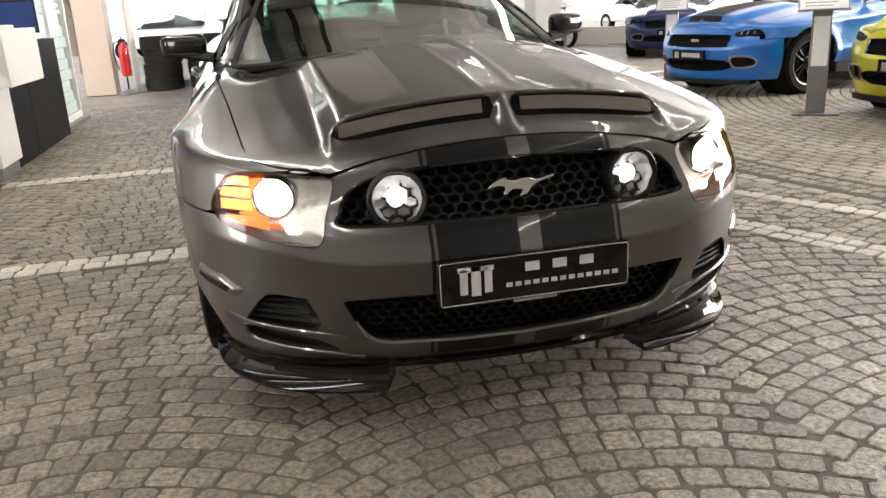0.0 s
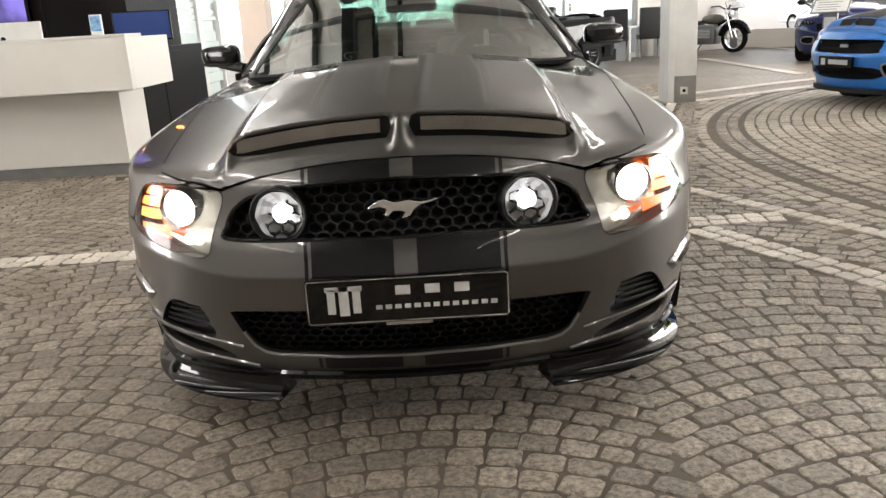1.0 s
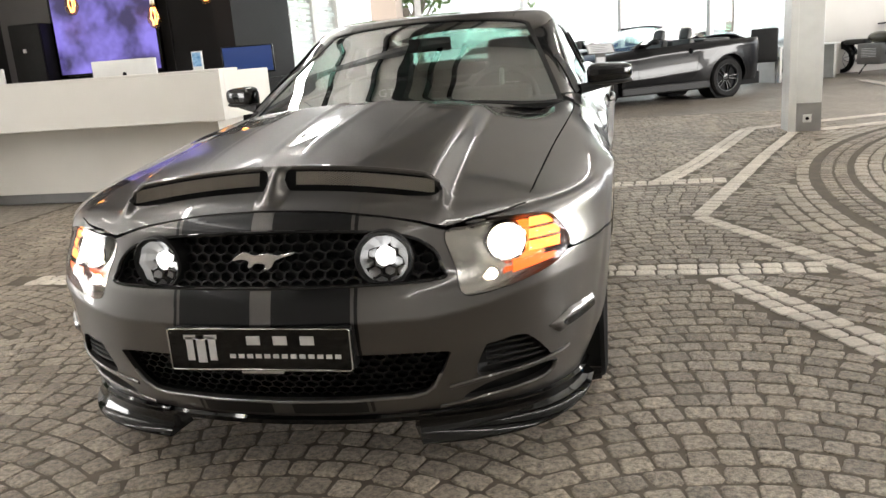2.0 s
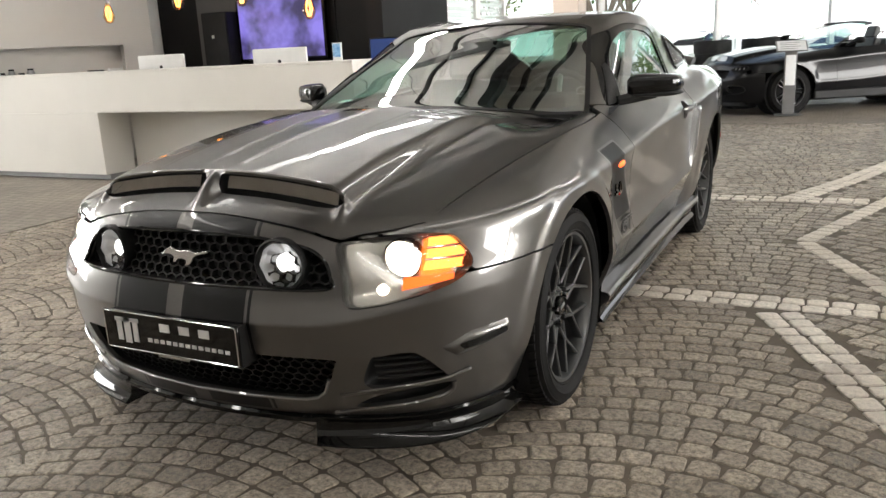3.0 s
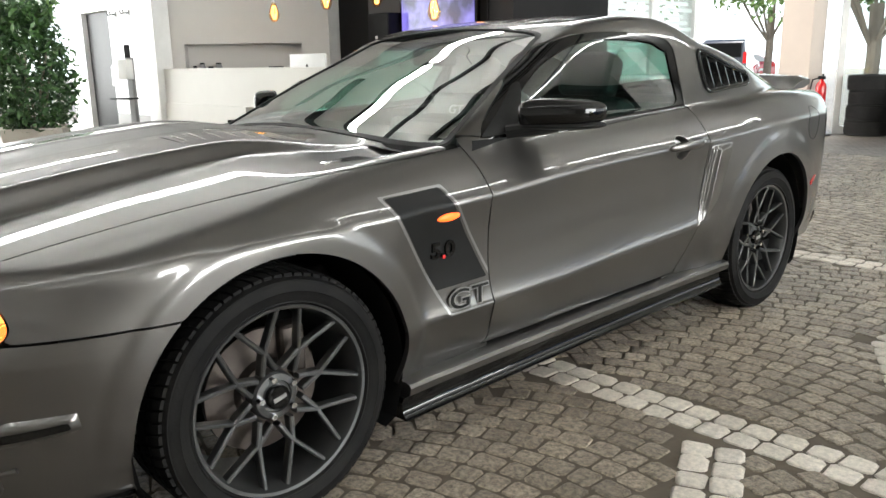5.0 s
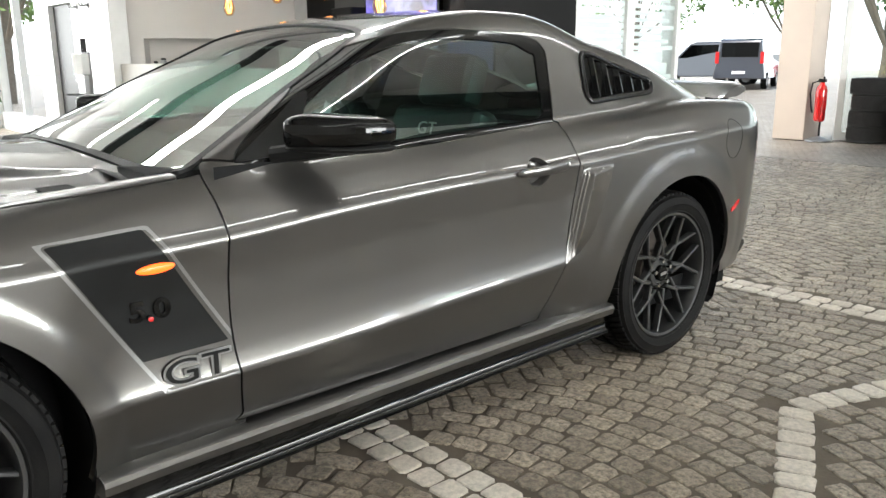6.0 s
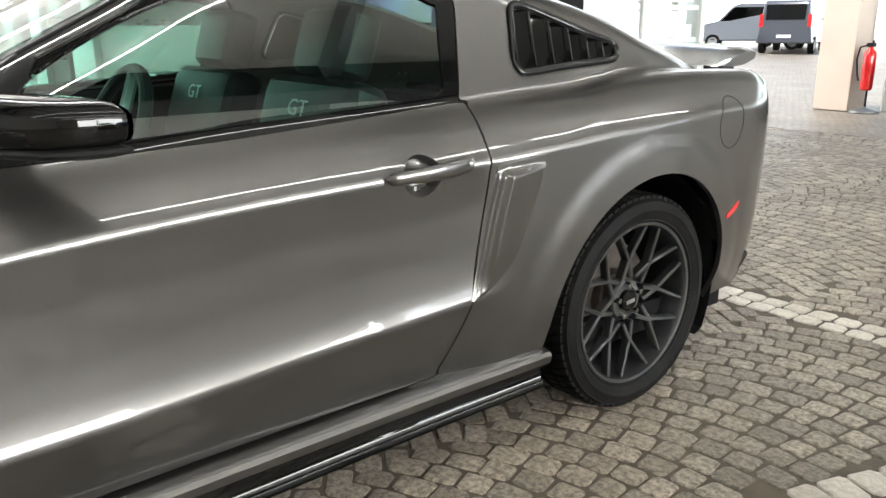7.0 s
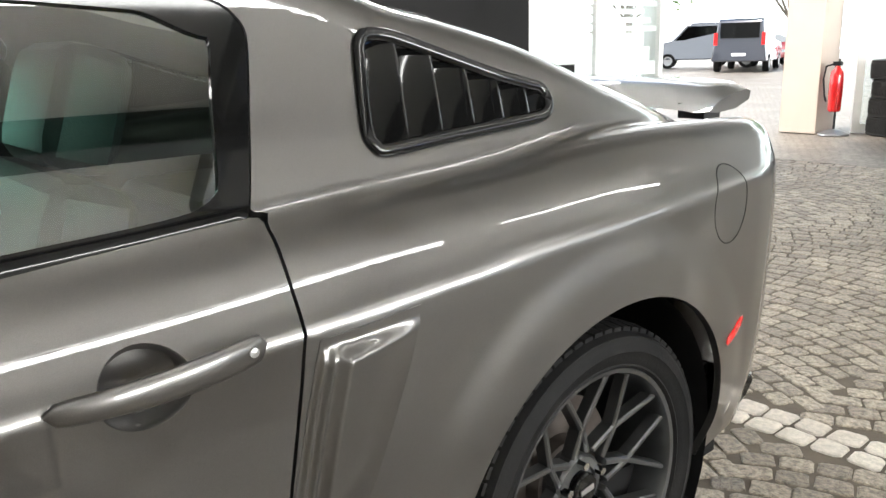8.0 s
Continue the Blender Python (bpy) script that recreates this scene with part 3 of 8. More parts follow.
def clip_side(v, f):
    keep = v[:, 0]
    sign = lambda x, y, z: keep - 0.001
    return clip(v, f, sign)


def build_coupe():
    car_ = thing("grey_sports_coupe", "dark grey metallic sports coupe, black stripes, lit headlamps, on stone setts", "car")
    flank = side_sheet(-0.74, 3.80, -22, 90, 420, 150)
    fine = side_sheet(-0.74, 0.80, -22, 78, 200, 130)
    nose = nose_sheet(0.16, 0.84, -82, 82, 100, 300)
    bonnet = top_sheet(-0.79, 0.79, -0.86, 0.82, 180, 200)

    bumper = clip(*nose, bumper_zone)
    cover = panel("front_bumper", bumper, GREY, car_)[0]
    hood = clip(*bonnet, hood_zone)
    bonnet_ob = panel("hood", hood, GREY, car_)[0]
    panel("fender", clip(*fine, fender_zone), GREY, car_, both=True)
    door = clip(*flank, door_zone)
    doors = panel("door", door, GREY, car_, both=True)
    shell = clip(*flank, shell_zone)
    panel("body_side", shell, GREY, car_, both=True)
    panel("roof", clip(*top_sheet(-0.46, 0.46, 1.3, 2.95, 60, 90), roof_zone), GREY, car_)
    panel("boot_lid", clip(*top_sheet(-0.7, 0.7, 3.2, 3.78, 50, 30), lambda x, y, z: np.minimum.reduce([0.66 - x, 3.70 - y, -within(BACKLIGHT, x, y)])), GREY, car_)
    panel("rear_bumper", clip(*nose_sheet(0.27, 1.06, -60, 60, 40, 70, 3.0, True), lambda x, y, z: y - 3.45), GREY, car_)

    # stripes laid on the paint
    half = [clip_side(*hood), clip_side(*bumper)]
    for a, b, mat in ((0.045, 0.238, STRIPE_MATT), (0.256, 0.264, STRIPE_MATT)):
        ribbon(half[0], lambda x, y, z, a=a, b=b: np.minimum(x - a, b - x), 0.0008, "stripe", mat, bonnet_ob, "matt grey stripe", True)
    for lo, hi in ((0.24, 0.29), (0.43, 0.63), (0.74, 0.9)):
        for a, b, mat, lab in ((0.03, 0.245, STRIPE, "black stripe"), (0.254, 0.264, STRIPE, "black pinstripe")):
            ribbon(half[1], lambda x, y, z, a=a, b=b, lo=lo, hi=hi: np.minimum.reduce([x - a, b - x, z - lo, hi - z]), 0.0008, "stripe", mat, cover, lab, True)
    # side graphic on fender and door edge
    graphic = outline([(0.346, 0.845), (0.560, 0.855), (0.742, 0.552), (0.527, 0.547)], False)
    frame_ = outline([(0.326, 0.852), (0.574, 0.863), (0.775, 0.535), (0.775, 0.462), (0.570, 0.458)], False)
    fender = clip(*fine, fender_zone)
    ribbon(fender, lambda x, y, z: within(graphic, y, z), 0.0009, "side_graphic", SIDEGRAPHIC, car_, "dark grey side graphic", True)
    ribbon(fender, lambda x, y, z: np.minimum(within(frame_, y, z), 0.009 - within(frame_, y, z)), 0.0006, "graphic_border", STRIPE_SILVER, car_, "pale border of the side graphic", True)

    # glass
    panel("windscreen", lift(*clip(*top_sheet(-0.74, 0.74, 0.58, 1.5, 80, 64), lambda x, y, z: within(SCREEN, x, y) - 0.004), -0.004), SCREENGLASS, car_, "green-tinted windscreen", 0.0)
    panel("rear_window", lift(*clip(*top_sheet(-0.52, 0.52, 2.48, 3.4, 40, 40), lambda x, y, z: within(BACKLIGHT, x, y) - 0.004), -0.004), AUTOGLASS, car_, "", 0.0)
    panel("side_window", lift(*clip(*flank, lambda x, y, z: np.minimum(within(SIDEGLASS, y, z), x - 0.4)), -0.008), SIDETINT, car_, "dark green-tinted side window", 0.0, True)
    panel("window_trim", lift(*clip(*flank, lambda x, y, z: np.minimum.reduce([within(SIDEGLASS, y, z) + 0.011, -within(SIDEGLASS, y, z) + 0.018 + 0.024 * ease(y, 1.98, 2.07), x - 0.4])), -0.003), GLOSS, car_, "black window trim", 0.012, True)
    panel("windscreen_trim", lift(*clip(*top_sheet(-0.78, 0.78, 0.54, 1.54, 100, 80), lambda x, y, z: np.minimum(within(SCREEN, x, y) + 0.006, -within(SCREEN, x, y) + 0.016)), 0.0008), PLASTIC, car_, "", 0.01)
    tri = outline([(0.845, 0.975), (1.0, 0.986), (1.055, 1.055), (1.135, 1.148), (1.10, 1.136), (0.98, 1.058)], False)
    panel("mirror_base", lift(*clip(*flank, lambda x, y, z: np.minimum(within(tri, y, z), x - 0.4)), 0.002), PLASTIC, car_, "black mirror triangle", 0.01, True)
    return car_, flank, nose


grey_car, FLANK, NOSE_SHEET = build_coupe()
SCOOP_SHEET = side_sheet(1.985, 2.245, -9, 19, 120, 150)
LOUVRE_SHEET = side_sheet(2.25, 2.77, 27, 50, 190, 130)


# ---- details of the grey coupe ----
def nose_y(x, z):
    return nose_at(np.abs(x), z)


def text_mesh(name, body, size, material, m, depth=0.0012, squeeze=1.0, bold=0.0):
    """Letters in the built-in font, centred on the pose m."""
    cu = bpy.data.curves.new(name, "FONT")
    cu.body, cu.size, cu.extrude, cu.align_x, cu.align_y = body, size, depth, "CENTER", "CENTER"
    cu.offset = bold
    ob = bpy.data.objects.new(name, cu)
    scene.collection.objects.link(ob)
    bpy.context.view_layer.update()
    me = bpy.data.meshes.new_from_object(ob.evaluated_get(bpy.context.evaluated_depsgraph_get()))
    bpy.data.objects.remove(ob)
    me.transform(m @ Matrix.Diagonal((squeeze, 1, 1, 1)))
    me.materials.clear()
    me.materials.append(material)
    return me


def facing(normal_x, at):
    """A pose on a flank: letters run along the car, upright, facing outwards."""
    s = 1 if normal_x > 0 else -1
    return Matrix.Translation(at) @ Matrix(((0, 0, s, 0), (s, 0, 0, 0), (0, 1, 0, 0), (0, 0, 0, 1)))


def honeycomb(poly, pitch, y_of, depth, wall=0.16, squash=0.72):
    """Hexagonal cells inside an outline of (x, z)."""
    verts, faces = [], []
    x0, z0 = poly.min(0)
    x1, z1 = poly.max(0)
    rows = int((z1 - z0) / (pitch * squash * 0.866)) + 2
    cols = int((x1 - x0) / pitch) + 2
    for r in range(rows):
        for c in range(cols):
            cx = x0 + (c + 0.5 * (r % 2)) * pitch
            cz = z0 + r * pitch * 0.866 * squash
            if within(poly, np.array([cx]), np.array([cz]))[0] < -pitch * 0.2:
                continue
            base = len(verts)
            for k in range(6):
                a = math.radians(60 * k + 30)
                for rad, dy in ((0.577 * pitch * 1.02, 0), (0.577 * pitch * (1 - wall), 0), (0.577 * pitch * (1 - wall * 1.25), depth)):
                    x, z = cx + rad * math.cos(a), cz + rad * math.sin(a) * squash
                    verts.append((x, float(y_of(x, z)) + dy, z))
            for k in range(6):
                i, j = base + 3 * k, base + 3 * ((k + 1) % 6)
                faces += [(i, j, j + 1, i + 1), (i + 1, j + 1, j + 2, i + 2)]
    return mesh_of("grille_mesh", verts, faces, PLASTIC, smooth=False)


def loop_tube(pts, r, n=8):
    """A round bead along a closed line."""
    pts = [Vector(p) for p in pts]
    bm, q = bmesh.new(), len(pts)
    rings = []
    for i, p in enumerate(pts):
        d = (pts[(i + 1) % q] - pts[i - 1]).normalized()
        u = d.cross(Vector((0.05, 1, 0.1))).normalized()
        w = d.cross(u)
        rings.append([bm.verts.new(p + r * (math.cos(a) * u + math.sin(a) * w)) for a in [k * math.tau / n for k in range(n)]])
    for i in range(q):
        a, b = rings[i], rings[(i + 1) % q]
        for k in range(n):
            bm.faces.new((a[k], a[(k + 1) % n], b[(k + 1) % n], b[k]))
    return bm


def tyre_body(r=0.35, x0=0.60, x1=0.888, n=72):
    """A low tyre with rounded shoulders and a ribbed side wall."""
    w, t = x1 - x0, r - 0.008
    half = [(0.258, 0.02), (0.264, 0.006), (0.268, 0.002), (0.272, 0.004), (0.285, -0.003), (0.297, -0.006), (0.300, -0.0085), (0.303, -0.006), (0.318, -0.003), (0.326, 0.001), (0.329, 0.0005), (0.332, 0.006), (t - 0.004, 0.02), (t, 0.04)]
    half = [(a * r / 0.35 if a < t - 0.01 else a, b) for a, b in half]
    bm = bmesh.new()
    return lathe(bm, [(a, b + x0) for a, b in half] + [(t, x0 + w / 2)] + [(a, x1 - b) for a, b in half[::-1]], n, None, "X", True) or bm


def tread_blocks(r=0.35, x0=0.60, x1=0.888, n=72, bm=None):
    """Slanting tread blocks with open grooves between them."""
    bm = bm or bmesh.new()
    w = x1 - x0
    for k in range(n):
        for side in (0, 1):
            a = (k + 0.5 * side) * math.tau / n
            for lo, hi, tw in ((0.014 if w > 0.25 else 0.034, 0.072, 0.045), (0.080, 0.134 if w > 0.25 else 0.104, 0.05)):
                cols = []
                for u in (0.0, 0.5, 1.0):
                    d = lo + (hi - lo) * u
                    x = x0 + d if side else x1 - d
                    rr = r - 0.006 * max(0.0, (0.05 - d) / 0.036) ** 2
                    off = tw * u + (0.045 if lo > 0.05 else 0)
                    q = 0.37 * math.tau / n
                    cols.append([bm.verts.new((x, (rr + dr) * math.cos(a + off + da), (rr + dr) * math.sin(a + off + da))) for da, dr in ((-q * 1.08, -0.012), (-q, 0.0), (q, 0.0), (q * 1.08, -0.012))])
                for c, d in zip(cols, cols[1:]):
                    for j in range(3):
                        bm.faces.new((c[j], c[j + 1], d[j + 1], d[j]))
                bm.faces.new(cols[0])
                bm.faces.new(cols[-1])
    return bm


def bar(bm, p, q, wide, deep, x0, x1):
    """A spoke from p to q in the wheel's plane, its face at x0 and x1, tapered to the front."""
    p, q = Vector(p), Vector(q)
    d = (q - p).normalized()
    u = Vector((-d.y, d.x))
    ring = []
    for pt, x in ((p, x0), (q, x1)):
        ring.append([bm.verts.new((x - dx, pt.x + u.x * s, pt.y + u.y * s)) for s, dx in ((-wide, deep), (-wide * 0.9, 0.004), (-wide * 0.45, 0), (wide * 0.45, 0), (wide * 0.9, 0.004), (wide, deep))])
    for k in range(5):
        bm.faces.new((ring[0][k], ring[0][k + 1], ring[1][k + 1], ring[1][k]))
    bm.faces.new(ring[0][::-1])
    bm.faces.new(ring[1])


def build_wheel(parent, y, side, turn):
    m = Matrix.Translation((0, y, 0.35)) @ Matrix.Diagonal((side, 1, 1, 1)) @ Matrix.Rotation(turn, 4, "X")
    wheel = part("wheel", boxes((0.66, -0.03, -0.03, 0.70, 0.03, 0.03)), DARK, parent)
    wheel.matrix_basis = m
    tyre = part("tyre", tyre_body(), RUBBER, wheel, "black low-profile tyre", True)
    tagged(part("tread", tread_blocks(), RUBBER, tyre), kind="stuff")
    bm = bmesh.new()
    lathe(bm, [(0.264, 0.874), (0.261, 0.880), (0.252, 0.878), (0.246, 0.862), (0.240, 0.80), (0.232, 0.66), (0.250, 0.63), (0.264, 0.63)], 64, None, "X", True)
    part("rim", bm, RIM, wheel, "anthracite rim", True)
    R = 0.246
    pol = lambda deg, r: (r * math.cos(math.radians(deg)), r * math.sin(math.radians(deg)))
    for k in range(8):
        bm = bmesh.new()
        a = 45 * k + 22.5
        for s in (-1, 1):
            node = pol(a + s * 22.2, 0.56 * R)
            bar(bm, node, pol(a + s * 8, R * 1.005), 0.0070, 0.028, 0.850, 0.868)
            bar(bm, pol(a + s * 7, 0.32 * R), node, 0.0080, 0.03, 0.842, 0.851)
        part("spoke", bm, RIM, wheel, "split mesh spoke", True)
    bm = bmesh.new()
    lathe(bm, [(0.068, 0.79), (0.068, 0.826), (0.062, 0.834), (0.045, 0.836), (0.043, 0.830), (0.0, 0.830)], 40, None, "X")
    part("hub", bm, RIM, wheel, "", True)
    bm = bmesh.new()
    lathe(bm, [(0.034, 0.83), (0.034, 0.846), (0.031, 0.85), (0.0, 0.851)], 32, None, "X")
    part("centre_cap", bm, GLOSS, wheel, "black centre cap", True)
    part("cap_emblem", boxes((0.851, -0.02, -0.006, 0.853, 0.02, 0.006)), SATIN, wheel)
    for k in range(5):
        c = pol(72 * k + 18, 0.054)
        bm = rod(bmesh.new(), (0.83, c[0], c[1]), (0.853, c[0], c[1]), 0.010, 0.009, 6)
        part("lug_nut", bm, CHROME, wheel, "chrome lug nut", True)
    bm = bmesh.new()
    lathe(bm, [(0.172, 0.745), (0.174, 0.752), (0.172, 0.762), (0.09, 0.766), (0.08, 0.79), (0.0, 0.79)], 48, None, "X")
    part("brake_disc", bm, STEEL, wheel, "steel brake disc", True)
    return wheel


def lifted_by(vf, amount):
    v, f = vf
    return v + normals(v, f) * amount(np.abs(v[:, 0]), v[:, 1], v[:, 2])[:, None], f


def build_front(car_):
    # upper grille
    back = mesh_of("grille_backing", [(x, float(nose_y(x, z)) + 0.085, z) for x in np.linspace(-0.5, 0.5, 21) for z in (0.60, 0.79)], [(2 * i, 2 * i + 1, 2 * i + 3, 2 * i + 2) for i in range(20)], DARK)
    grille = part("upper_grille", back, DARK, car_, "black honeycomb grille")
    part("grille_mesh", honeycomb(GRILLE * (0.985, 1), 0.038, lambda x, z: nose_y(x, z) + 0.035, 0.022), PLASTIC, grille)
    part("grille_bezel", loop_tube([(x, float(nose_y(x, z)) + 0.004, z) for x, z in GRILLE], 0.0065), GLOSS, grille, "gloss black bezel", True)
    bm = bmesh.new()
    rows = [[(x, float(nose_y(x, z)) + dy, z - 0.0) for x, z in GRILLE] for dy in (0.0, 0.08)]
    vs = [[bm.verts.new(p) for p in r] for r in rows]
    for k in range(len(GRILLE)):
        j = (k + 1) % len(GRILLE)
        bm.faces.new((vs[0][k], vs[0][j], vs[1][j], vs[1][k]))
    part("grille_duct", bm, PLASTIC, grille, "", True)
    # running emblem as a plain streamlined chrome shape
    shape = outline([(-0.088, -0.004), (-0.07, 0.012), (-0.045, 0.021), (-0.02, 0.012), (0.02, 0.016), (0.05, 0.010), (0.09, 0.018), (0.092, 0.012), (0.055, 0.002), (0.035, -0.008), (0.022, -0.026), (0.0, -0.032), (0.008, -0.016), (-0.02, -0.012), (-0.035, -0.024), (-0.045, -0.022), (-0.04, -0.006), (-0.06, 0.0)], True, 3)
    bm = prism(bmesh.new(), [tuple(p) for p in shape], 0, 0.008, Matrix.Translation((-0.005, -0.875, 0.695)) @ Matrix(((1, 0, 0, 0), (0, 0, -1, 0), (0, 1, 0, 0), (0, 0, 0, 1))))
    part("emblem", bm, CHROME, grille, "chrome emblem", bevel=0.002)
    # round lamps in the grille
    for s in (-1, 1):
        m = Matrix.Translation((s * 0.33, -0.862, 0.683)) @ Matrix.Rotation(radians(90), 4, "X") @ Matrix.Rotation(radians(s * 8), 4, "Y")
        lamp = part("driving_lamp", lathe(bmesh.new(), [(0.078, -0.05), (0.079, 0.0), (0.074, 0.006), (0.069, 0.0), (0.066, -0.008), (0.066, -0.05)], 40, m), PLASTIC, grille, "round driving lamp", True)
        bm = bmesh.new()
        bowl = [(0.064, -0.006), (0.058, -0.022), (0.045, -0.036), (0.03, -0.044), (0.0, -0.047)]
        lathe(bm, bowl, 32, m)
        bmesh.ops.delete(bm, geom=[f for f in bm.faces if len(f.verts) > 4], context="FACES_ONLY")
        for k, v in enumerate(bm.verts):
            loc = m.inverted() @ v.co
            turn_ = math.atan2(loc.y, loc.x)
            v.co = m @ Vector((loc.x, loc.y, loc.z + 0.004 * math.cos(8 * turn_) * min(1, math.hypot(loc.x, loc.y) / 0.05)))
        part("reflector", bm, FOGBOWL, lamp, "faceted silver reflector")
        part("bulb", lathe(bmesh.new(), [(0.027, -0.045), (0.027, -0.030), (0.018, -0.022), (0.0, -0.020)], 18, m), FOGLED, lamp, "glowing bulb", True)
        part("lens", lathe(bmesh.new(), [(0.066, -0.004), (0.05, 0.003), (0.025, 0.0065), (0.0, 0.0075)], 32, m), LAMPGLASS, lamp, "clear lens", True)
    # lower grille
    low = part("lower_grille", mesh_of("lower_backing", [(x, float(nose_y(x, z)) + 0.10, z) for x in np.linspace(-0.5, 0.5, 21) for z in (0.27, 0.45)], [(2 * i, 2 * i + 1, 2 * i + 3, 2 * i + 2) for i in range(20)], DARK), DARK, car_, "black lower honeycomb grille")
    part("grille_mesh", honeycomb(LOWER * (0.985, 1), 0.034, lambda x, z: nose_y(x, z) + 0.04, 0.022), PLASTIC, low)
    bm = bmesh.new()
    vs = [[bm.verts.new((x, float(nose_y(x, z)) + dy, z)) for x, z in LOWER] for dy in (0.0, 0.09)]
    for k in range(len(LOWER)):
        j = (k + 1) % len(LOWER)
        bm.faces.new((vs[0][k], vs[0][j], vs[1][j], vs[1][k]))
    part("grille_duct", bm, PLASTIC, low, "", True)
    part("grille_lip", tube(bmesh.new(), [(x, float(nose_y(x, z)) - 0.002, z) for x, z in ((-0.46, 0.362), (-0.437, 0.318), (-0.41, 0.297), (-0.37, 0.288), (-0.2, 0.284), (0, 0.283), (0.2, 0.284), (0.37, 0.288), (0.41, 0.297), (0.437, 0.318), (0.46, 0.362))], 0.005), STRIPE_SILVER, low, "pale lower edge", True)
    # corner vents with two blades each
    for s in (-1, 1):
        for poly, name in ((FOGVENT, "corner_vent"), (LOWVENT, "lower_corner_vent")):
            v, f = [], []
            n = len(poly)
            for dy in (0.0, 0.06):
                v += [(s * x, float(nose_y(x, z)) + dy, z) for x, z in poly * (0.985 if dy else 1.0, 1.0)]
            f = [(k, (k + 1) % n, n + (k + 1) % n, n + k) for k in range(n)] + [tuple(range(n, 2 * n))]
            vent = part(name, mesh_of(name, v, f, PLASTIC), PLASTIC, car_, "black corner vent")
            if name == "corner_vent":
                for k in range(4):
                    zz = 0.358 + 0.020 * k
                    part("slat", tube(bmesh.new(), [(s * x, float(nose_y(x, zz)) + 0.022, zz) for x in np.linspace(0.575, 0.725 - 0.012 * k, 7)], 0.0045, 6), PLASTIC, vent)
        for pts in (((0.475, 0.308), (0.55, 0.322), (0.635, 0.331), (0.70, 0.335), (0.752, 0.342), (0.79, 0.355)), ((0.44, 0.240), (0.52, 0.254), (0.612, 0.263), (0.70, 0.272), (0.735, 0.284), (0.750, 0.305), (0.752, 0.325))):
            fine_ = np.linspace(0, len(pts) - 1, 25)
            line = np.stack([np.interp(fine_, range(len(pts)), [p[k] for p in pts]) for k in (0, 1)], 1)
            for _ in range(6):
                line[1:-1] = (line[:-2] + 2 * line[1:-1] + line[2:]) / 4
            pts = [tuple(p) for p in line]
            part("vent_blade", tube(bmesh.new(), [(s * x, float(reach(np.array([[0, -0.1, z]]), np.array([[x / math.hypot(x, float(nose_y(x, z)) + 0.1), (float(nose_y(x, z)) + 0.1) / math.hypot(x, float(nose_y(x, z)) + 0.1), 0]]))[0][1]), z) for x, z in pts], 0.007), GREY, car_, "painted vent blade", True)
    # chin lip and corner splitters
    def rim(x0, x1, n):
        out = []
        for x in np.linspace(x0, x1, n):
            out.append((x, float(nose_y(x, 0.228))))
        return out
    bm = bmesh.new()
    rings = []
    for x, y in rim(-0.42, 0.42, 25):
        rings.append([bm.verts.new(p) for p in ((x, y + 0.06, 0.230), (x, y - 0.004, 0.230), (x, y - 0.012, 0.222), (x, y - 0.010, 0.208), (x, y - 0.002, 0.204), (x, y + 0.06, 0.206))])
    for a, b in zip(rings, rings[1:]):
        for k in range(5):
            bm.faces.new((a[k], a[k + 1], b[k + 1], b[k]))
    part("chin_lip", bm, GLOSS, car_, "gloss black chin lip", True)
    ang = np.radians(np.linspace(27.5, 70.5, 30))
    way = np.stack([np.sin(ang), -np.cos(ang), 0 * ang], 1)
    edge = reach(np.tile([0, -0.1, 0.235], (30, 1)), way)
    for s in (-1, 1):
        bm = bmesh.new()
        rings = []
        for k, p in enumerate(edge):
            u = k / 29
            out, drop = 0.026 + 0.012 * math.sin(math.pi * u), 0.140 - 0.012 * math.sin(math.pi * u) + 0.03 * u
            d = way[k]
            row = []
            for o, z in ((-0.03, 0.230), (0.006, 0.234), (0.014, 0.228), (0.012, 0.221), (0.004, 0.212), (0.002, 0.195), (0.25 * out, 0.172 + 0.02 * u), (0.6 * out, drop + 0.018), (out, drop + 0.008), (out + 0.001, drop + 0.003), (out - 0.005, drop), (-0.06, drop + 0.02)):
                row.append(bm.verts.new((s * (p[0] + o * d[0]), p[1] + o * d[1], z)))
            rings.append(row)
        for a, b in zip(rings, rings[1:]):
            for k in range(11):
                bm.faces.new((a[k], a[k + 1], b[k + 1], b[k]))
        bm.faces.new(rings[0])
        bm.faces.new(rings[-1])
        part("splitter", bm, GLOSS, car_, "gloss black corner splitter", True)
    # name plate: black, pale rim, its device and lettering as plain bars
    plate = part("name_plate", boxes((-0.261, -0.984, 0.417, 0.261, -0.972, 0.537)), GLOSS, car_, "black dealer plate with pale bars", bevel=0.004)
    part("plate_carrier", boxes((-0.25, -0.972, 0.41, 0.25, -0.90, 0.53)), PLASTIC, plate)
    part("plate_rim", loop_tube([(x, -0.985, z) for x, z in outline([(-0.256, 0.424), (-0.25, 0.42), (0.25, 0.42), (0.256, 0.424), (0.256, 0.53), (0.25, 0.534), (-0.25, 0.534), (-0.256, 0.53)], False)], 0.0018, 6), CHROME, plate, "pale rim")
    for x0, x1, z0, z1 in ((-0.205, -0.185, 0.446, 0.512), (-0.175, -0.15, 0.440, 0.518), (-0.14, -0.12, 0.446, 0.512), (-0.21, -0.115, 0.506, 0.518)):
        part("device_bar", boxes((x0, -0.9862, z0, x1, -0.984, z1)), PLATE_INK, plate)
    for k in range(3):
        part("letter_bar", boxes((-0.03 + 0.075 * k, -0.9862, 0.490, 0.008 + 0.075 * k, -0.984, 0.514)), PLATE_INK, plate)
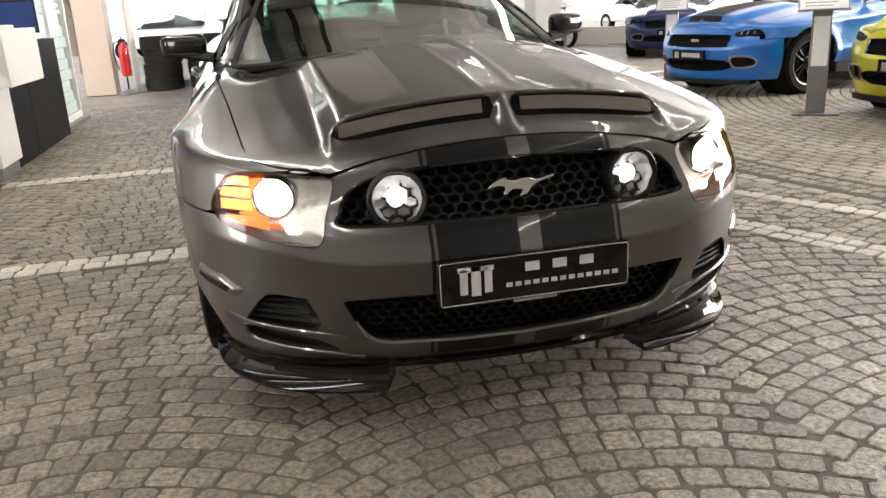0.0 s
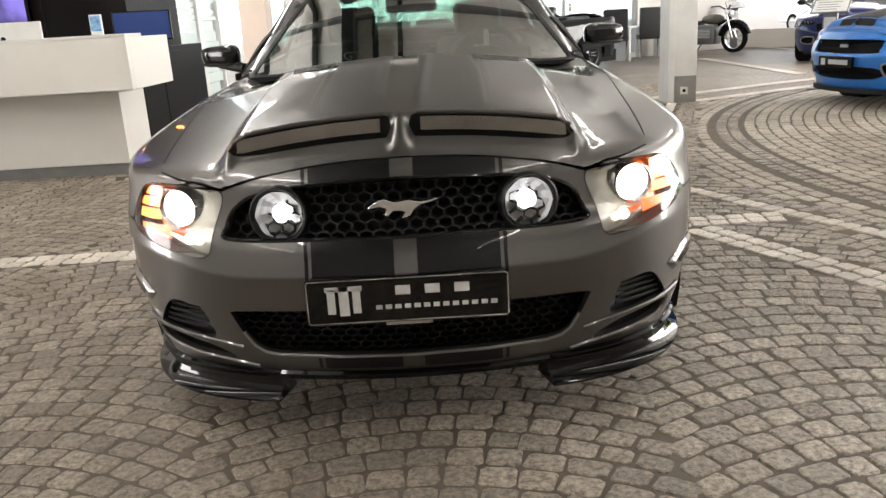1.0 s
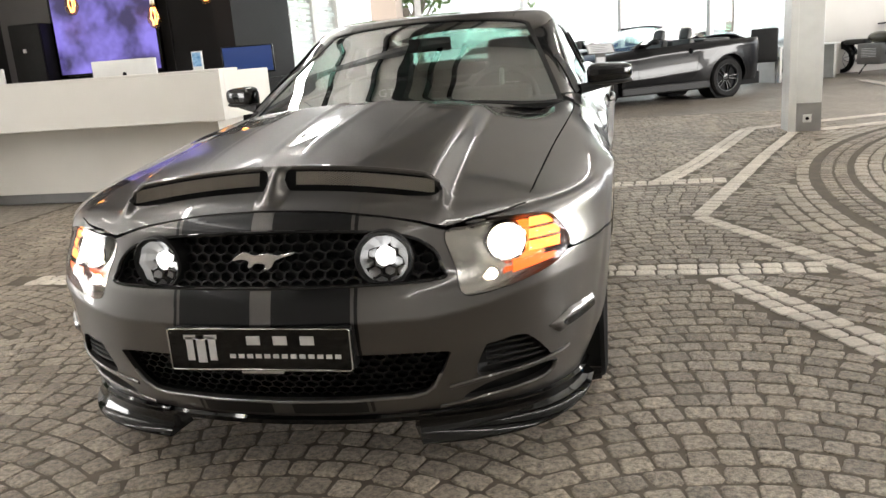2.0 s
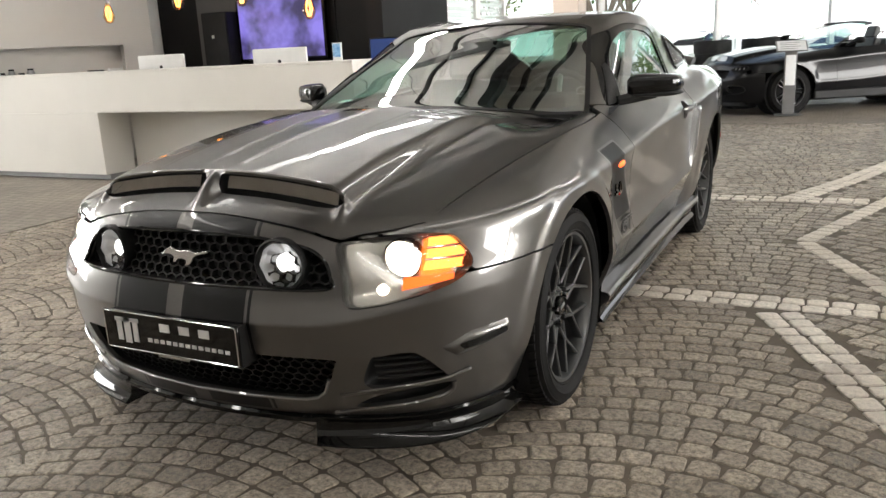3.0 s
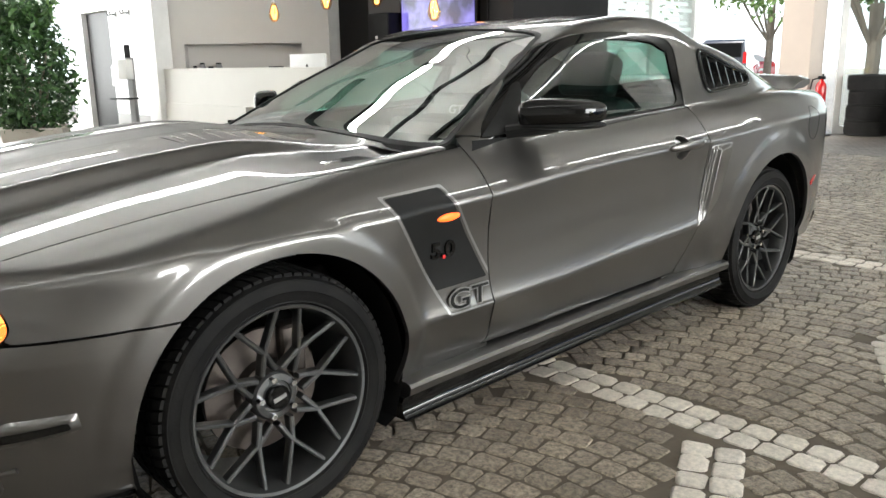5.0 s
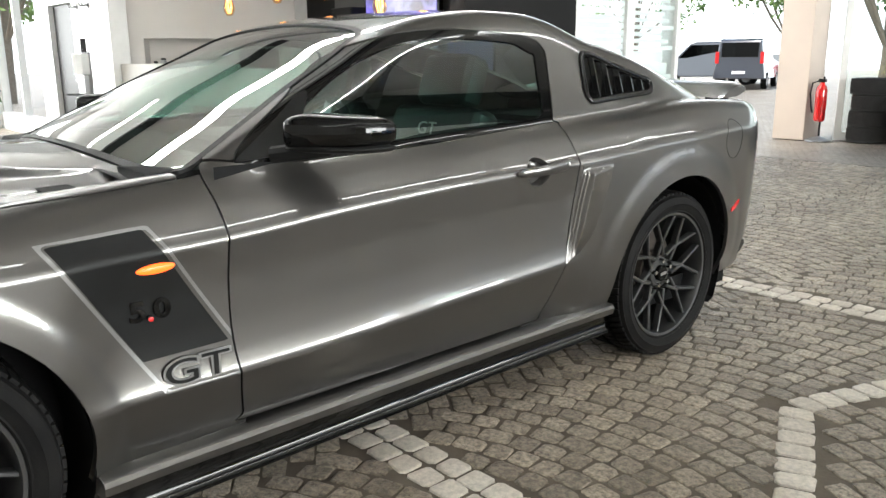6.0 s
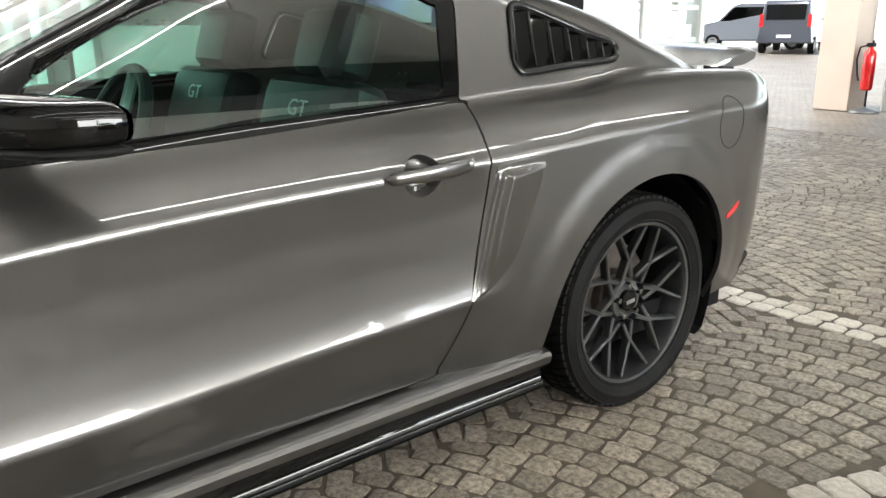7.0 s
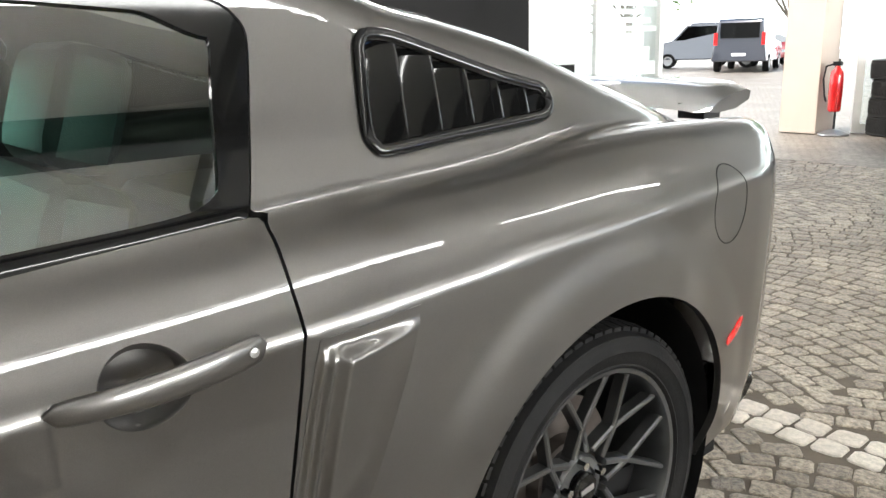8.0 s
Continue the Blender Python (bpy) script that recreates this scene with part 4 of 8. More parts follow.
    for k in range(13):
        part("letter_bar", boxes((-0.082 + 0.0245 * k, -0.9862, 0.453, -0.066 + 0.0245 * k, -0.984, 0.464)), PLATE_INK, plate)
    part("maker_bar", boxes((-0.06, -0.976, 0.405, 0.06, -0.972, 0.412)), SATIN, plate)
    # headlamps
    lens = clip(*NOSE_SHEET, lambda x, y, z: np.minimum(within(HEADLAMP, x, z), -y - 0.4))
    right = clip(*lens, lambda x, y, z: lens[0][:, 0] - 0.1)
    for s in (1, -1):
        vf = right if s == 1 else mirrored(*right)
        unit = part("headlamp", mesh_of("headlamp", *lift(vf[0] * 1.0, vf[1], -0.055), LAMPBOWL), LAMPBOWL, car_, "lit headlamp with amber indicator")
        part("lens", mesh_of("lens", *vf, LAMPGLASS), LAMPGLASS, unit, "clear lens")
        v, f = flanged(*vf, 0.06)
        part("housing", mesh_of("housing", v, f[len(vf[1]):], PLASTIC), PLASTIC, unit)
        place = lambda x, z, d: (s * x, float(nose_y(x, z)) + d, z)
        m = Matrix.Translation(place(0.635, 0.688, 0.045)) @ Matrix.Rotation(radians(90), 4, "X") @ Matrix.Rotation(radians(s * 12), 4, "Y")
        part("projector_ring", lathe(bmesh.new(), [(0.056, -0.03), (0.057, 0.010), (0.053, 0.016), (0.048, 0.012), (0.031, -0.006), (0.030, -0.03)], 36, m), CHROME, unit, "chrome ring", True)
        # glowing lens made larger than the lamp, so its shape includes the glare
        part("main_beam", lathe(bmesh.new(), [(0.042, 0.0), (0.038, 0.012), (0.024, 0.021), (0.0, 0.025)], 28, m), LED, unit, "glowing projector lamp, widened to take in its glare", True)
        ang = lambda x, z, d: place(x, z, d)
        for k in range(3):
            z0, z1 = 0.658 + 0.03 * k, 0.681 + 0.03 * k
            xs = np.linspace(0.695, 0.775 - 0.012 * max(0, k - 1), 6)
            v = [ang(x, z, 0.024) for z in (z0, z1) for x in xs] + [ang(x, z, 0.044) for z in (z0, z1) for x in xs]
            f = [(i, i + 1, 7 + i, 6 + i) for i in range(5)] + [(i, 12 + i, 13 + i, i + 1) for i in range(5)] + [(6 + i, 7 + i, 19 + i, 18 + i) for i in range(5)]
            part("indicator", mesh_of("indicator", v, [q[::s] for q in f], AMBER, False), AMBER, unit, "glowing amber indicator")
            part("divider", tube(bmesh.new(), [ang(x, z1 + 0.0035, 0.022) for x in xs], 0.003, 6), CHROME, unit)
        xs = np.linspace(0.655, 0.765, 7)
        v = [ang(x, 0.612 + 0.16 * (x - 0.655), 0.024) for x in xs] + [ang(x, 0.645, 0.022) for x in xs]
        # the reflector is no lamp; its lit orange is given as emission
        part("lower_reflector", mesh_of("lower_reflector", v, [(i, i + 1, 8 + i, 7 + i)[::s] for i in range(6)], REFLECTOR_GLOW), REFLECTOR_GLOW, unit, "orange reflector with an added glow")
        m2 = Matrix.Translation(place(0.60, 0.612, 0.04)) @ Matrix.Rotation(radians(90), 4, "X")
        part("side_beam", lathe(bmesh.new(), [(0.015, -0.01), (0.014, 0.003), (0.009, 0.009), (0, 0.011)], 20, m2), LED, unit, "small glowing lamp", True)
    # marker lamps low on the bumper corners
    for s in (1, -1):
        spot = outline([(-0.708, 0.440), (-0.635, 0.474), (-0.51, 0.479), (-0.503, 0.438), (-0.668, 0.408)], False)
        vf = clip(*NOSE_SHEET, lambda x, y, z: np.minimum(within(spot, y, z), x - 0.6))
        vf = clip(*vf, lambda x, y, z, vf=vf: s * vf[0][:, 0])
        mk = panel("side_marker", lifted_by(vf, lambda x, y, z: 0.002 + 0.010 * ease(within(spot, y, z), 0.0, 0.012)), GREY, car_, "clear side marker in a painted frame", 0.01)[0]
        inner = outline([(-0.672, 0.446), (-0.528, 0.462), (-0.522, 0.446), (-0.655, 0.427)], False)
        panel("lens", lift(*clip(*vf, lambda x, y, z: within(inner, y, z)), 0.0135), GLOSS, mk, "", 0.0)


def build_hood_parts(car_):
    for s in (-1, 1):
        # scoop: dark box with a wire mesh set in its mouth
        pts = SCOOP * (s, 1)
        n = len(pts)
        v = [(x, y, float(hood_height(x, y)) - 0.004) for x, y in pts] + [(x, y + 0.02, float(hood_height(x, -0.75)) - 0.03) for x, y in pts]
        scoop = part("hood_scoop", mesh_of("hood_scoop", v, [(k, (k + 1) % n, n + (k + 1) % n, n + k) for k in range(n)] + [tuple(range(n, 2 * n))], DARK), DARK, car_, "black mesh hood scoop")
        a0 = lambda t: (0.055 + t * 0.395)
        verts, faces = [], []
        def wire(p, q):
            b = len(verts)
            (xa, ua), (xb, ub) = p, q
            for xx, uu in ((xa, ua), (xb, ub)):
                base = Vector((s * xx, -0.730 + 0.012 * uu, float(hood_height(xx, -0.75)) + 0.018 + 0.034 * uu))
                for off in ((0, -0.0013, 0.0019), (0, 0.0013, -0.0019)):
                    verts.append(base + Vector(off))
            faces.append((b, b + 1, b + 3, b + 2))
        cells = 36
        for k in range(-6, cells):
            x0, x1 = 0.055 + k * 0.395 / cells, 0.055 + (k + 6) * 0.395 / cells
            t0, t1 = max(0, (0.055 - x0) / (x1 - x0)), min(1, (0.45 - x0) / (x1 - x0))
            if t1 > t0:
                wire((x0 + t0 * (x1 - x0), t0), (x0 + t1 * (x1 - x0), t1))
                wire((x0 + t0 * (x1 - x0), 1 - t0), (x0 + t1 * (x1 - x0), 1 - t1))
        part("scoop_lip", tube(bmesh.new(), [(s * x, -0.717 + 0.006 * abs(x), float(hood_height(x, -0.70)) - 0.007) for x in np.linspace(0.045, 0.462, 12)], 0.007, 8), GREY, scoop, "painted scoop lip", True)
        part("mesh_screen", mesh_of("mesh_screen", verts, faces, WIRE, False), WIRE, scoop, "fine wire mesh")
        # heat vent further back; a flat dark sheet paints the shade between open louvres
        vent = part("hood_vent", mesh_of("hood_vent", [(s * x, y, float(hood_height(x, y)) + 0.0015) for x, y in ((0.285, -0.02), (0.40, 0.0), (0.425, 0.30), (0.31, 0.28))], [(0, 1, 2, 3)[::s]], DARK, False), DARK, car_, "louvred hood vent, dark sheet for the shade in its gaps")
        for k in range(6):
            y = 0.0 + 0.05 * k
            v = []
            for x in np.linspace(0.288 + 0.006 * k, 0.403 + 0.005 * k, 5):
                z = float(hood_height(x, y))
                v += [(s * x, y, z + 0.001), (s * x, y + 0.004, z + 0.0028), (s * x, y + 0.024, z + 0.0028), (s * x, y + 0.028, z + 0.001)]
            f = [(4 * i + a, 4 * i + a + 1, 4 * i + a + 5, 4 * i + a + 4) for i in range(4) for a in (0, 1, 2)]
            part("louvre", mesh_of("louvre", v, f, GREY), GREY, vent, "painted louvre")


def build_sides(car_):
    for s in (1, -1):
        flip = (lambda vf: vf) if s == 1 else (lambda vf: mirrored(*vf))
        # sill and black skirt
        for name, prof, mat, lab in (("sill", ((0.78, 0.290), (0.884, 0.292), (0.899, 0.288), (0.906, 0.277), (0.900, 0.254), (0.873, 0.238), (0.78, 0.234)), GREY, "painted sill"),
                                     ("side_skirt", ((0.78, 0.240), (0.868, 0.240), (0.860, 0.212), (0.866, 0.186), (0.880, 0.171), (0.884, 0.167), (0.78, 0.166)), GLOSS, "gloss black side skirt with a thin lip")):
            bm, rings = bmesh.new(), []
            for y in np.linspace(0.41, 2.29, 24):
                up = (0.022 if name == "sill" else 0.028) * (y - 0.9)
                rings.append([bm.verts.new((s * (x + float(HALF(y)) - 0.917), y, z + up)) for x, z in prof])
            for a, b in zip(rings, rings[1:]):
                for k in range(len(prof) - 1):
                    bm.faces.new((a[k], a[k + 1], b[k + 1], b[k]))
            bm.faces.new(rings[0])
            bm.faces.new(rings[-1])
            part(name, bm, mat, car_, lab, True)
        # door handle and its cup
        bm, rings = bmesh.new(), []
        for r, o in ((0.0475, 0.0015), (0.0455, -0.002), (0.044, -0.014), (0.040, -0.034), (0.028, -0.046), (0.004, -0.05)):
            rings.append([bm.verts.new((s * (float(side_width(1.855 + 1.15 * r * math.cos(a), 0.866 + r * math.sin(a))) + o), 1.855 + 1.15 * r * math.cos(a), 0.866 + r * math.sin(a))) for a in [q * math.tau / 36 for q in range(36)]])
        for a, b in zip(rings, rings[1:]):
            for k in range(36):
                bm.faces.new((a[k], a[(k + 1) % 36], b[(k + 1) % 36], b[k]))
        bm.faces.new(rings[-1])
        part("handle_cup", bm, GREY, car_, "painted handle cup", True)
        bm, rings = bmesh.new(), []
        for k in range(25):
            u = k / 24
            y, z = 1.746 + 0.252 * u, 0.872 + 0.013 * u
            tip = math.sin(math.acos(abs(2 * u - 1) ** 7))
            h, deep = (0.0150 + 0.004 * ease(u, 0.0, 0.7)) * max(0.12, tip), 0.009 * max(0.2, tip)
            o = 0.007 + 0.024 * min(1.0, 2.6 * u * (1 - u) * 1.5)
            rings.append([bm.verts.new((s * (float(side_width(y, 0.86)) + o + deep * math.cos(a)), y, z + h * math.copysign(abs(math.sin(a)) ** 0.8, math.sin(a)))) for a in [q * math.tau / 14 for q in range(14)]])
        for a, b in zip(rings, rings[1:]):
            for k in range(14):
                bm.faces.new((a[k], a[(k + 1) % 14], b[(k + 1) % 14], b[k]))
        bm.faces.new(rings[0])
        bm.faces.new(rings[-1])
        handle = part("door_handle", bm, GREY, car_, "painted door handle", True)
        part("lock", lathe(bmesh.new(), [(0.006, 0), (0.006, 0.004), (0.0, 0.005)], 14, Matrix.Translation((s * (float(side_width(1.975, 0.86)) + 0.024), 1.972, 0.886)) @ Matrix.Diagonal((s, 1, 1, 1)) @ Matrix.Rotation(radians(90), 4, "Y")), SATIN, handle)
        # side scoop ahead of the rear wheel: fluted leading edge, sunk upper ledge, thin trailing edge
        blade = outline([(2.074, 0.868), (2.236, 0.880), (2.230, 0.853), (2.212, 0.801), (2.174, 0.709), (2.133, 0.617), (2.075, 0.562), (2.03, 0.538), (1.996, 0.532), (2.022, 0.62), (2.052, 0.76)], False)
        front_of = curve((0.53, 1.996), (0.62, 2.022), (0.76, 2.052), (0.868, 2.074))
        back_of = curve((0.53, 2.01), (0.562, 2.075), (0.617, 2.133), (0.709, 2.174), (0.801, 2.212), (0.88, 2.236))
        vf = clip(*SCOOP_SHEET, lambda x, y, z: within(blade, y, z))

        def swell(x, y, z):
            fore, aft = y - front_of(z), back_of(z) - y
            step = 0.30 * ease(fore, 0.002, 0.009) + 0.25 * ease(fore, 0.014, 0.021) + 0.45 * ease(fore, 0.027, 0.040) - 0.10 * np.exp(-(((fore - 0.0125) / 0.0025) ** 2)) - 0.12 * np.exp(-(((fore - 0.0245) / 0.003) ** 2))
            body = 0.003 + 0.024 * np.clip(aft / np.maximum(aft + fore - 0.035, 0.02), 0, 1)
            ledge = 0.12 + 0.88 * ease(0.868 + 0.07 * (y - 2.074) - z - 0.010 - 0.10 * np.clip(fore - 0.03, 0, 0.02), 0.0, 0.022)
            return body * step * ledge * (0.25 + 0.75 * ease(z, 0.53, 0.66)) + 0.0015

        scoop = panel("side_scoop", flip(lifted_by(vf, swell)), GREY, car_, "painted side scoop with a fluted leading edge", 0.014)[0]
        # louvred quarter window
        ring = lifted_by(clip(*LOUVRE_SHEET, lambda x, y, z: np.minimum.reduce([within(LOUVRE, y, z) + 0.015, -within(LOUVRE, y, z) + 0.006, x - 0.4])), lambda x, y, z: 0.001 + 0.011 * np.sqrt(np.clip(1 - ((within(LOUVRE, y, z) + 0.0045) / 0.011) ** 2, 0, 1)))
        lou = panel("quarter_louvre", flip(ring), GLOSS, car_, "gloss black louvred quarter window", 0.022)[0]
        edges = [2.305, 2.383, 2.457, 2.533, 2.608, 2.678, 2.735]
        zs = np.linspace(1.05, 1.29, 97)
        for a, b in zip(edges, edges[1:]):
            v = []
            for u, o in ((0.0, -0.030), (0.12, -0.020), (0.5, -0.006), (0.88, 0.004), (0.97, 0.005), (1.0, 0.001), (1.0, -0.016)):
                line = a + (b - a) * u + 0.24 * (zs - 1.17)
                ok = zs[within(LOUVRE, line, zs) > 0.003]
                if not len(ok):
                    ok = np.array([1.10, 1.11])
                for z in np.linspace(ok[0], ok[-1], 7):
                    y = a + (b - a) * u + 0.24 * (z - 1.17)
                    v.append((s * (float(reach([[0.1, y, z]], [[1, 0, 0]])[0][0]) + o), y, z))
            f = [(7 * i + k, 7 * i + k + 1, 7 * i + k + 8, 7 * i + k + 7) for i in range(6) for k in range(6)]
            part("slat", mesh_of("slat", v, [q[::-s] for q in f], GLOSS, True), GLOSS, lou, "")
        part("backing", mesh_of("backing", *flip(lifted_by(clip(*FLANK, lambda x, y, z: np.minimum(within(LOUVRE, y, z) + 0.006, x - 0.4)), lambda x, y, z: -0.035 + 0 * x)), DARK), DARK, lou)
        # joint round the filler flap
        ring_ = [(3.085 + 0.075 * math.cos(a), 0.893 + 0.082 * math.sin(a)) for a in [k * math.tau / 40 for k in range(40)]]
        at_ = reach(np.array([[0.1, y, z] for y, z in ring_]), np.tile([1.0, 0, 0], (40, 1)))
        part("filler_joint", loop_tube([(s * x, y, z) for x, y, z in at_], 0.0014, 6), DARK, car_, "dark joint round the filler flap", True)
        # red reflector, repeater lamp, badges
        spot = outline([(3.10, 0.572), (3.19, 0.60), (3.195, 0.622), (3.10, 0.592)], False)
        panel("rear_reflector", flip(lift(*clip(*FLANK, lambda x, y, z: np.minimum(within(spot, y, z), x - 0.5)), 0.003)), RED, car_, "red side reflector", 0.006)
        y0 = 0.572
        rep = bmesh.new()
        bmesh.ops.create_uvsphere(rep, u_segments=20, v_segments=10, radius=1, matrix=Matrix.Translation((s * (float(side_width(y0, 0.767)) + 0.001), y0, 0.767)) @ Matrix.Rotation(radians(2), 4, "X") @ Matrix.Diagonal((0.008, 0.046, 0.012, 1)))
        part("repeater_lamp", rep, REPEATER, car_, "glowing amber repeater", True)
        badge = part("engine_badge", text_mesh("engine_badge", "5.0", 0.064, GLOSS, facing(s, (s * (float(side_width(0.552, 0.668)) + 0.004), 0.552, 0.668)), 0.004, 1.25, 0.0022), GLOSS, car_, "gloss black engine badge")
        part("badge_dot", lathe(bmesh.new(), [(0.0062, 0.0), (0.0062, 0.003), (0.0, 0.004)], 12, Matrix.Translation((s * (float(side_width(0.552, 0.65)) + 0.0075), 0.552, 0.649)) @ Matrix.Diagonal((s, 1, 1, 1)) @ Matrix.Rotation(radians(90), 4, "Y")), RED, badge, "red dot")
        for bold, mat, up in ((0.0045, STRIPE_SILVER, 0.0022), (0.0, SIDEGRAPHIC, 0.0036)):
            part("series_badge", text_mesh("series_badge", "GT", 0.088, mat, facing(s, (s * (float(side_width(0.65, 0.47)) + up - 0.004), 0.652, 0.502)), 0.001, 1.45, bold), mat, car_, "dark series letters in a pale outline")
        # mirror
        bm = bmesh.new()
        bmesh.ops.create_uvsphere(bm, u_segments=28, v_segments=18, radius=1)
        for v in bm.verts:
            x, y, z = v.co
            sq = lambda t, p: math.copysign(abs(t) ** p, t)
            X, Y, Z = sq(x, 0.5) * 0.105, sq(y, 0.6) * 0.075, sq(z, 0.55) * 0.047
            Z *= 1 - 0.18 * (X / 0.105)
            if Y > 0.045:
                Y = 0.045 + (Y - 0.045) * 0.35
            v.co = (s * (0.928 + X), 1.075 + Y + 0.62 * X, 1.046 + Z + 0.02 * X)
        mirror = part("door_mirror", bm, GLOSS, car_, "gloss black door mirror", True)
        part("mirror_foot", tube(bmesh.new(), [(s * 0.79, 0.955, 0.985), (s * 0.85, 0.99, 0.995), (s * 0.90, 1.03, 1.004), (s * 0.93, 1.05, 1.01)], 0.024, 10), PLASTIC, mirror, "", True)
        bm = bmesh.new()
        bmesh.ops.create_uvsphere(bm, u_segments=24, v_segments=12, radius=1)
        for v in bm.verts:
            x, y, z = v.co
            sq = lambda t, p: math.copysign(abs(t) ** p, t)
            X = sq(x, 0.6) * 0.108
            v.co = (s * (0.928 + X), 1.078 + sq(y, 0.7) * 0.077 + 0.62 * X, 1.006 + z * 0.014)
        part("mirror_underside", bm, PLASTIC, mirror, "black grained underside", True)
        v = []
        for u in np.linspace(0, math.tau, 24, endpoint=False):
            X = 0.086 * abs(math.cos(u)) ** 0.6 * math.copysign(1, math.cos(u))
            v.append((s * (0.928 + X), 1.1415 + 0.62 * X, 1.046 + 0.036 * abs(math.sin(u)) ** 0.6 * math.copysign(1, math.sin(u))))
        part("mirror_glass", mesh_of("mirror_glass", v, [tuple(range(24))[::s]], CHROME, False), CHROME, mirror, "mirror glass")
        # wheel housings
        for cy, cz, r in WHEELS:
            bm = bmesh.new()
            rows = []
            for k in range(25):
                a = math.radians(-35 + 250 * k / 24)
                rows.append([bm.verts.new((s * x, cy + (r + 0.004) * math.cos(a), max(0.16, cz + (r + 0.004) * math.sin(a)))) for x in (0.50, 0.875)])
            for a, b in zip(rows, rows[1:]):
                bm.faces.new((a[0], a[1], b[1], b[0]))
            bm.faces.new([r_[0] for r_ in rows])
            part("wheel_housing", bm, DARK, car_, "", True)


def build_rear(car_):
    bm, rings = bmesh.new(), []
    for x in np.linspace(-0.66, 0.66, 41):
        u = abs(x) / 0.66
        y = 3.65 - 0.10 * u**2 - 0.03 * u**8
        z = 1.087 - 0.010 * u**2 - 0.006 * max(0, u - 0.88) / 0.12
        k = 1 - 0.35 * max(0, (u - 0.9) / 0.1)
        rings.append([bm.verts.new((x, y + dy, z + dz * k)) for dy, dz in ((-0.10, -0.038), (-0.05, 0.004), (0.02, 0.028), (0.085, 0.036), (0.105, 0.03), (0.10, -0.004), (0.03, -0.036), (-0.06, -0.044))])
    for a, b in zip(rings, rings[1:]):
        for k in range(8):
            bm.faces.new((a[k], a[(k + 1) % 8], b[(k + 1) % 8], b[k]))
    bm.faces.new(rings[0])
    bm.faces.new(rings[-1])
    wing = part("rear_spoiler", bm, GREY, car_, "painted rear spoiler", True)
    for s in (-1, 1):
        part("spoiler_foot", boxes((s * 0.56 - 0.04, 3.50, 1.02, s * 0.56 + 0.04, 3.58, 1.06)), PLASTIC, wing)
        bm = bmesh.new()
        prism(bm, [(3.05, -0.005), (3.17, 0.015), (3.29, 0.035), (3.37, 0.07), (3.405, 0.105), (3.395, 0.125), (3.30, 0.145), (3.05, 0.09)], 0.70, 0.842, Matrix(((0, 0, s, 0), (1, 0, 0, 0), (0, 1, 0, 0.27), (0, 0, 0, 1))))
        spat = part("rear_spat", bm, GLOSS, car_, "gloss black rear corner spat", bevel=0.008)
        part("bumper_underside", boxes((s * 0.42 - 0.36, 3.10, 0.30, s * 0.42 + 0.36, 3.28, 0.44)), PLASTIC, spat)
        part("spat_tip", boxes((s * 0.80 - 0.03, 3.395, 0.372, s * 0.80 + 0.03, 3.412, 0.392)), SATIN, spat)


def rounded_block(x0, y0, z0, x1, y1, z1, r=0.03, m=None):
    bm = bmesh.new()
    box(bm, x0, y0, z0, x1, y1, z1)
    bmesh.ops.bevel(bm, geom=list(bm.edges), offset=r, segments=3, affect="EDGES", profile=0.6)
    if m:
        bmesh.ops.transform(bm, matrix=m, verts=bm.verts)
    return bm


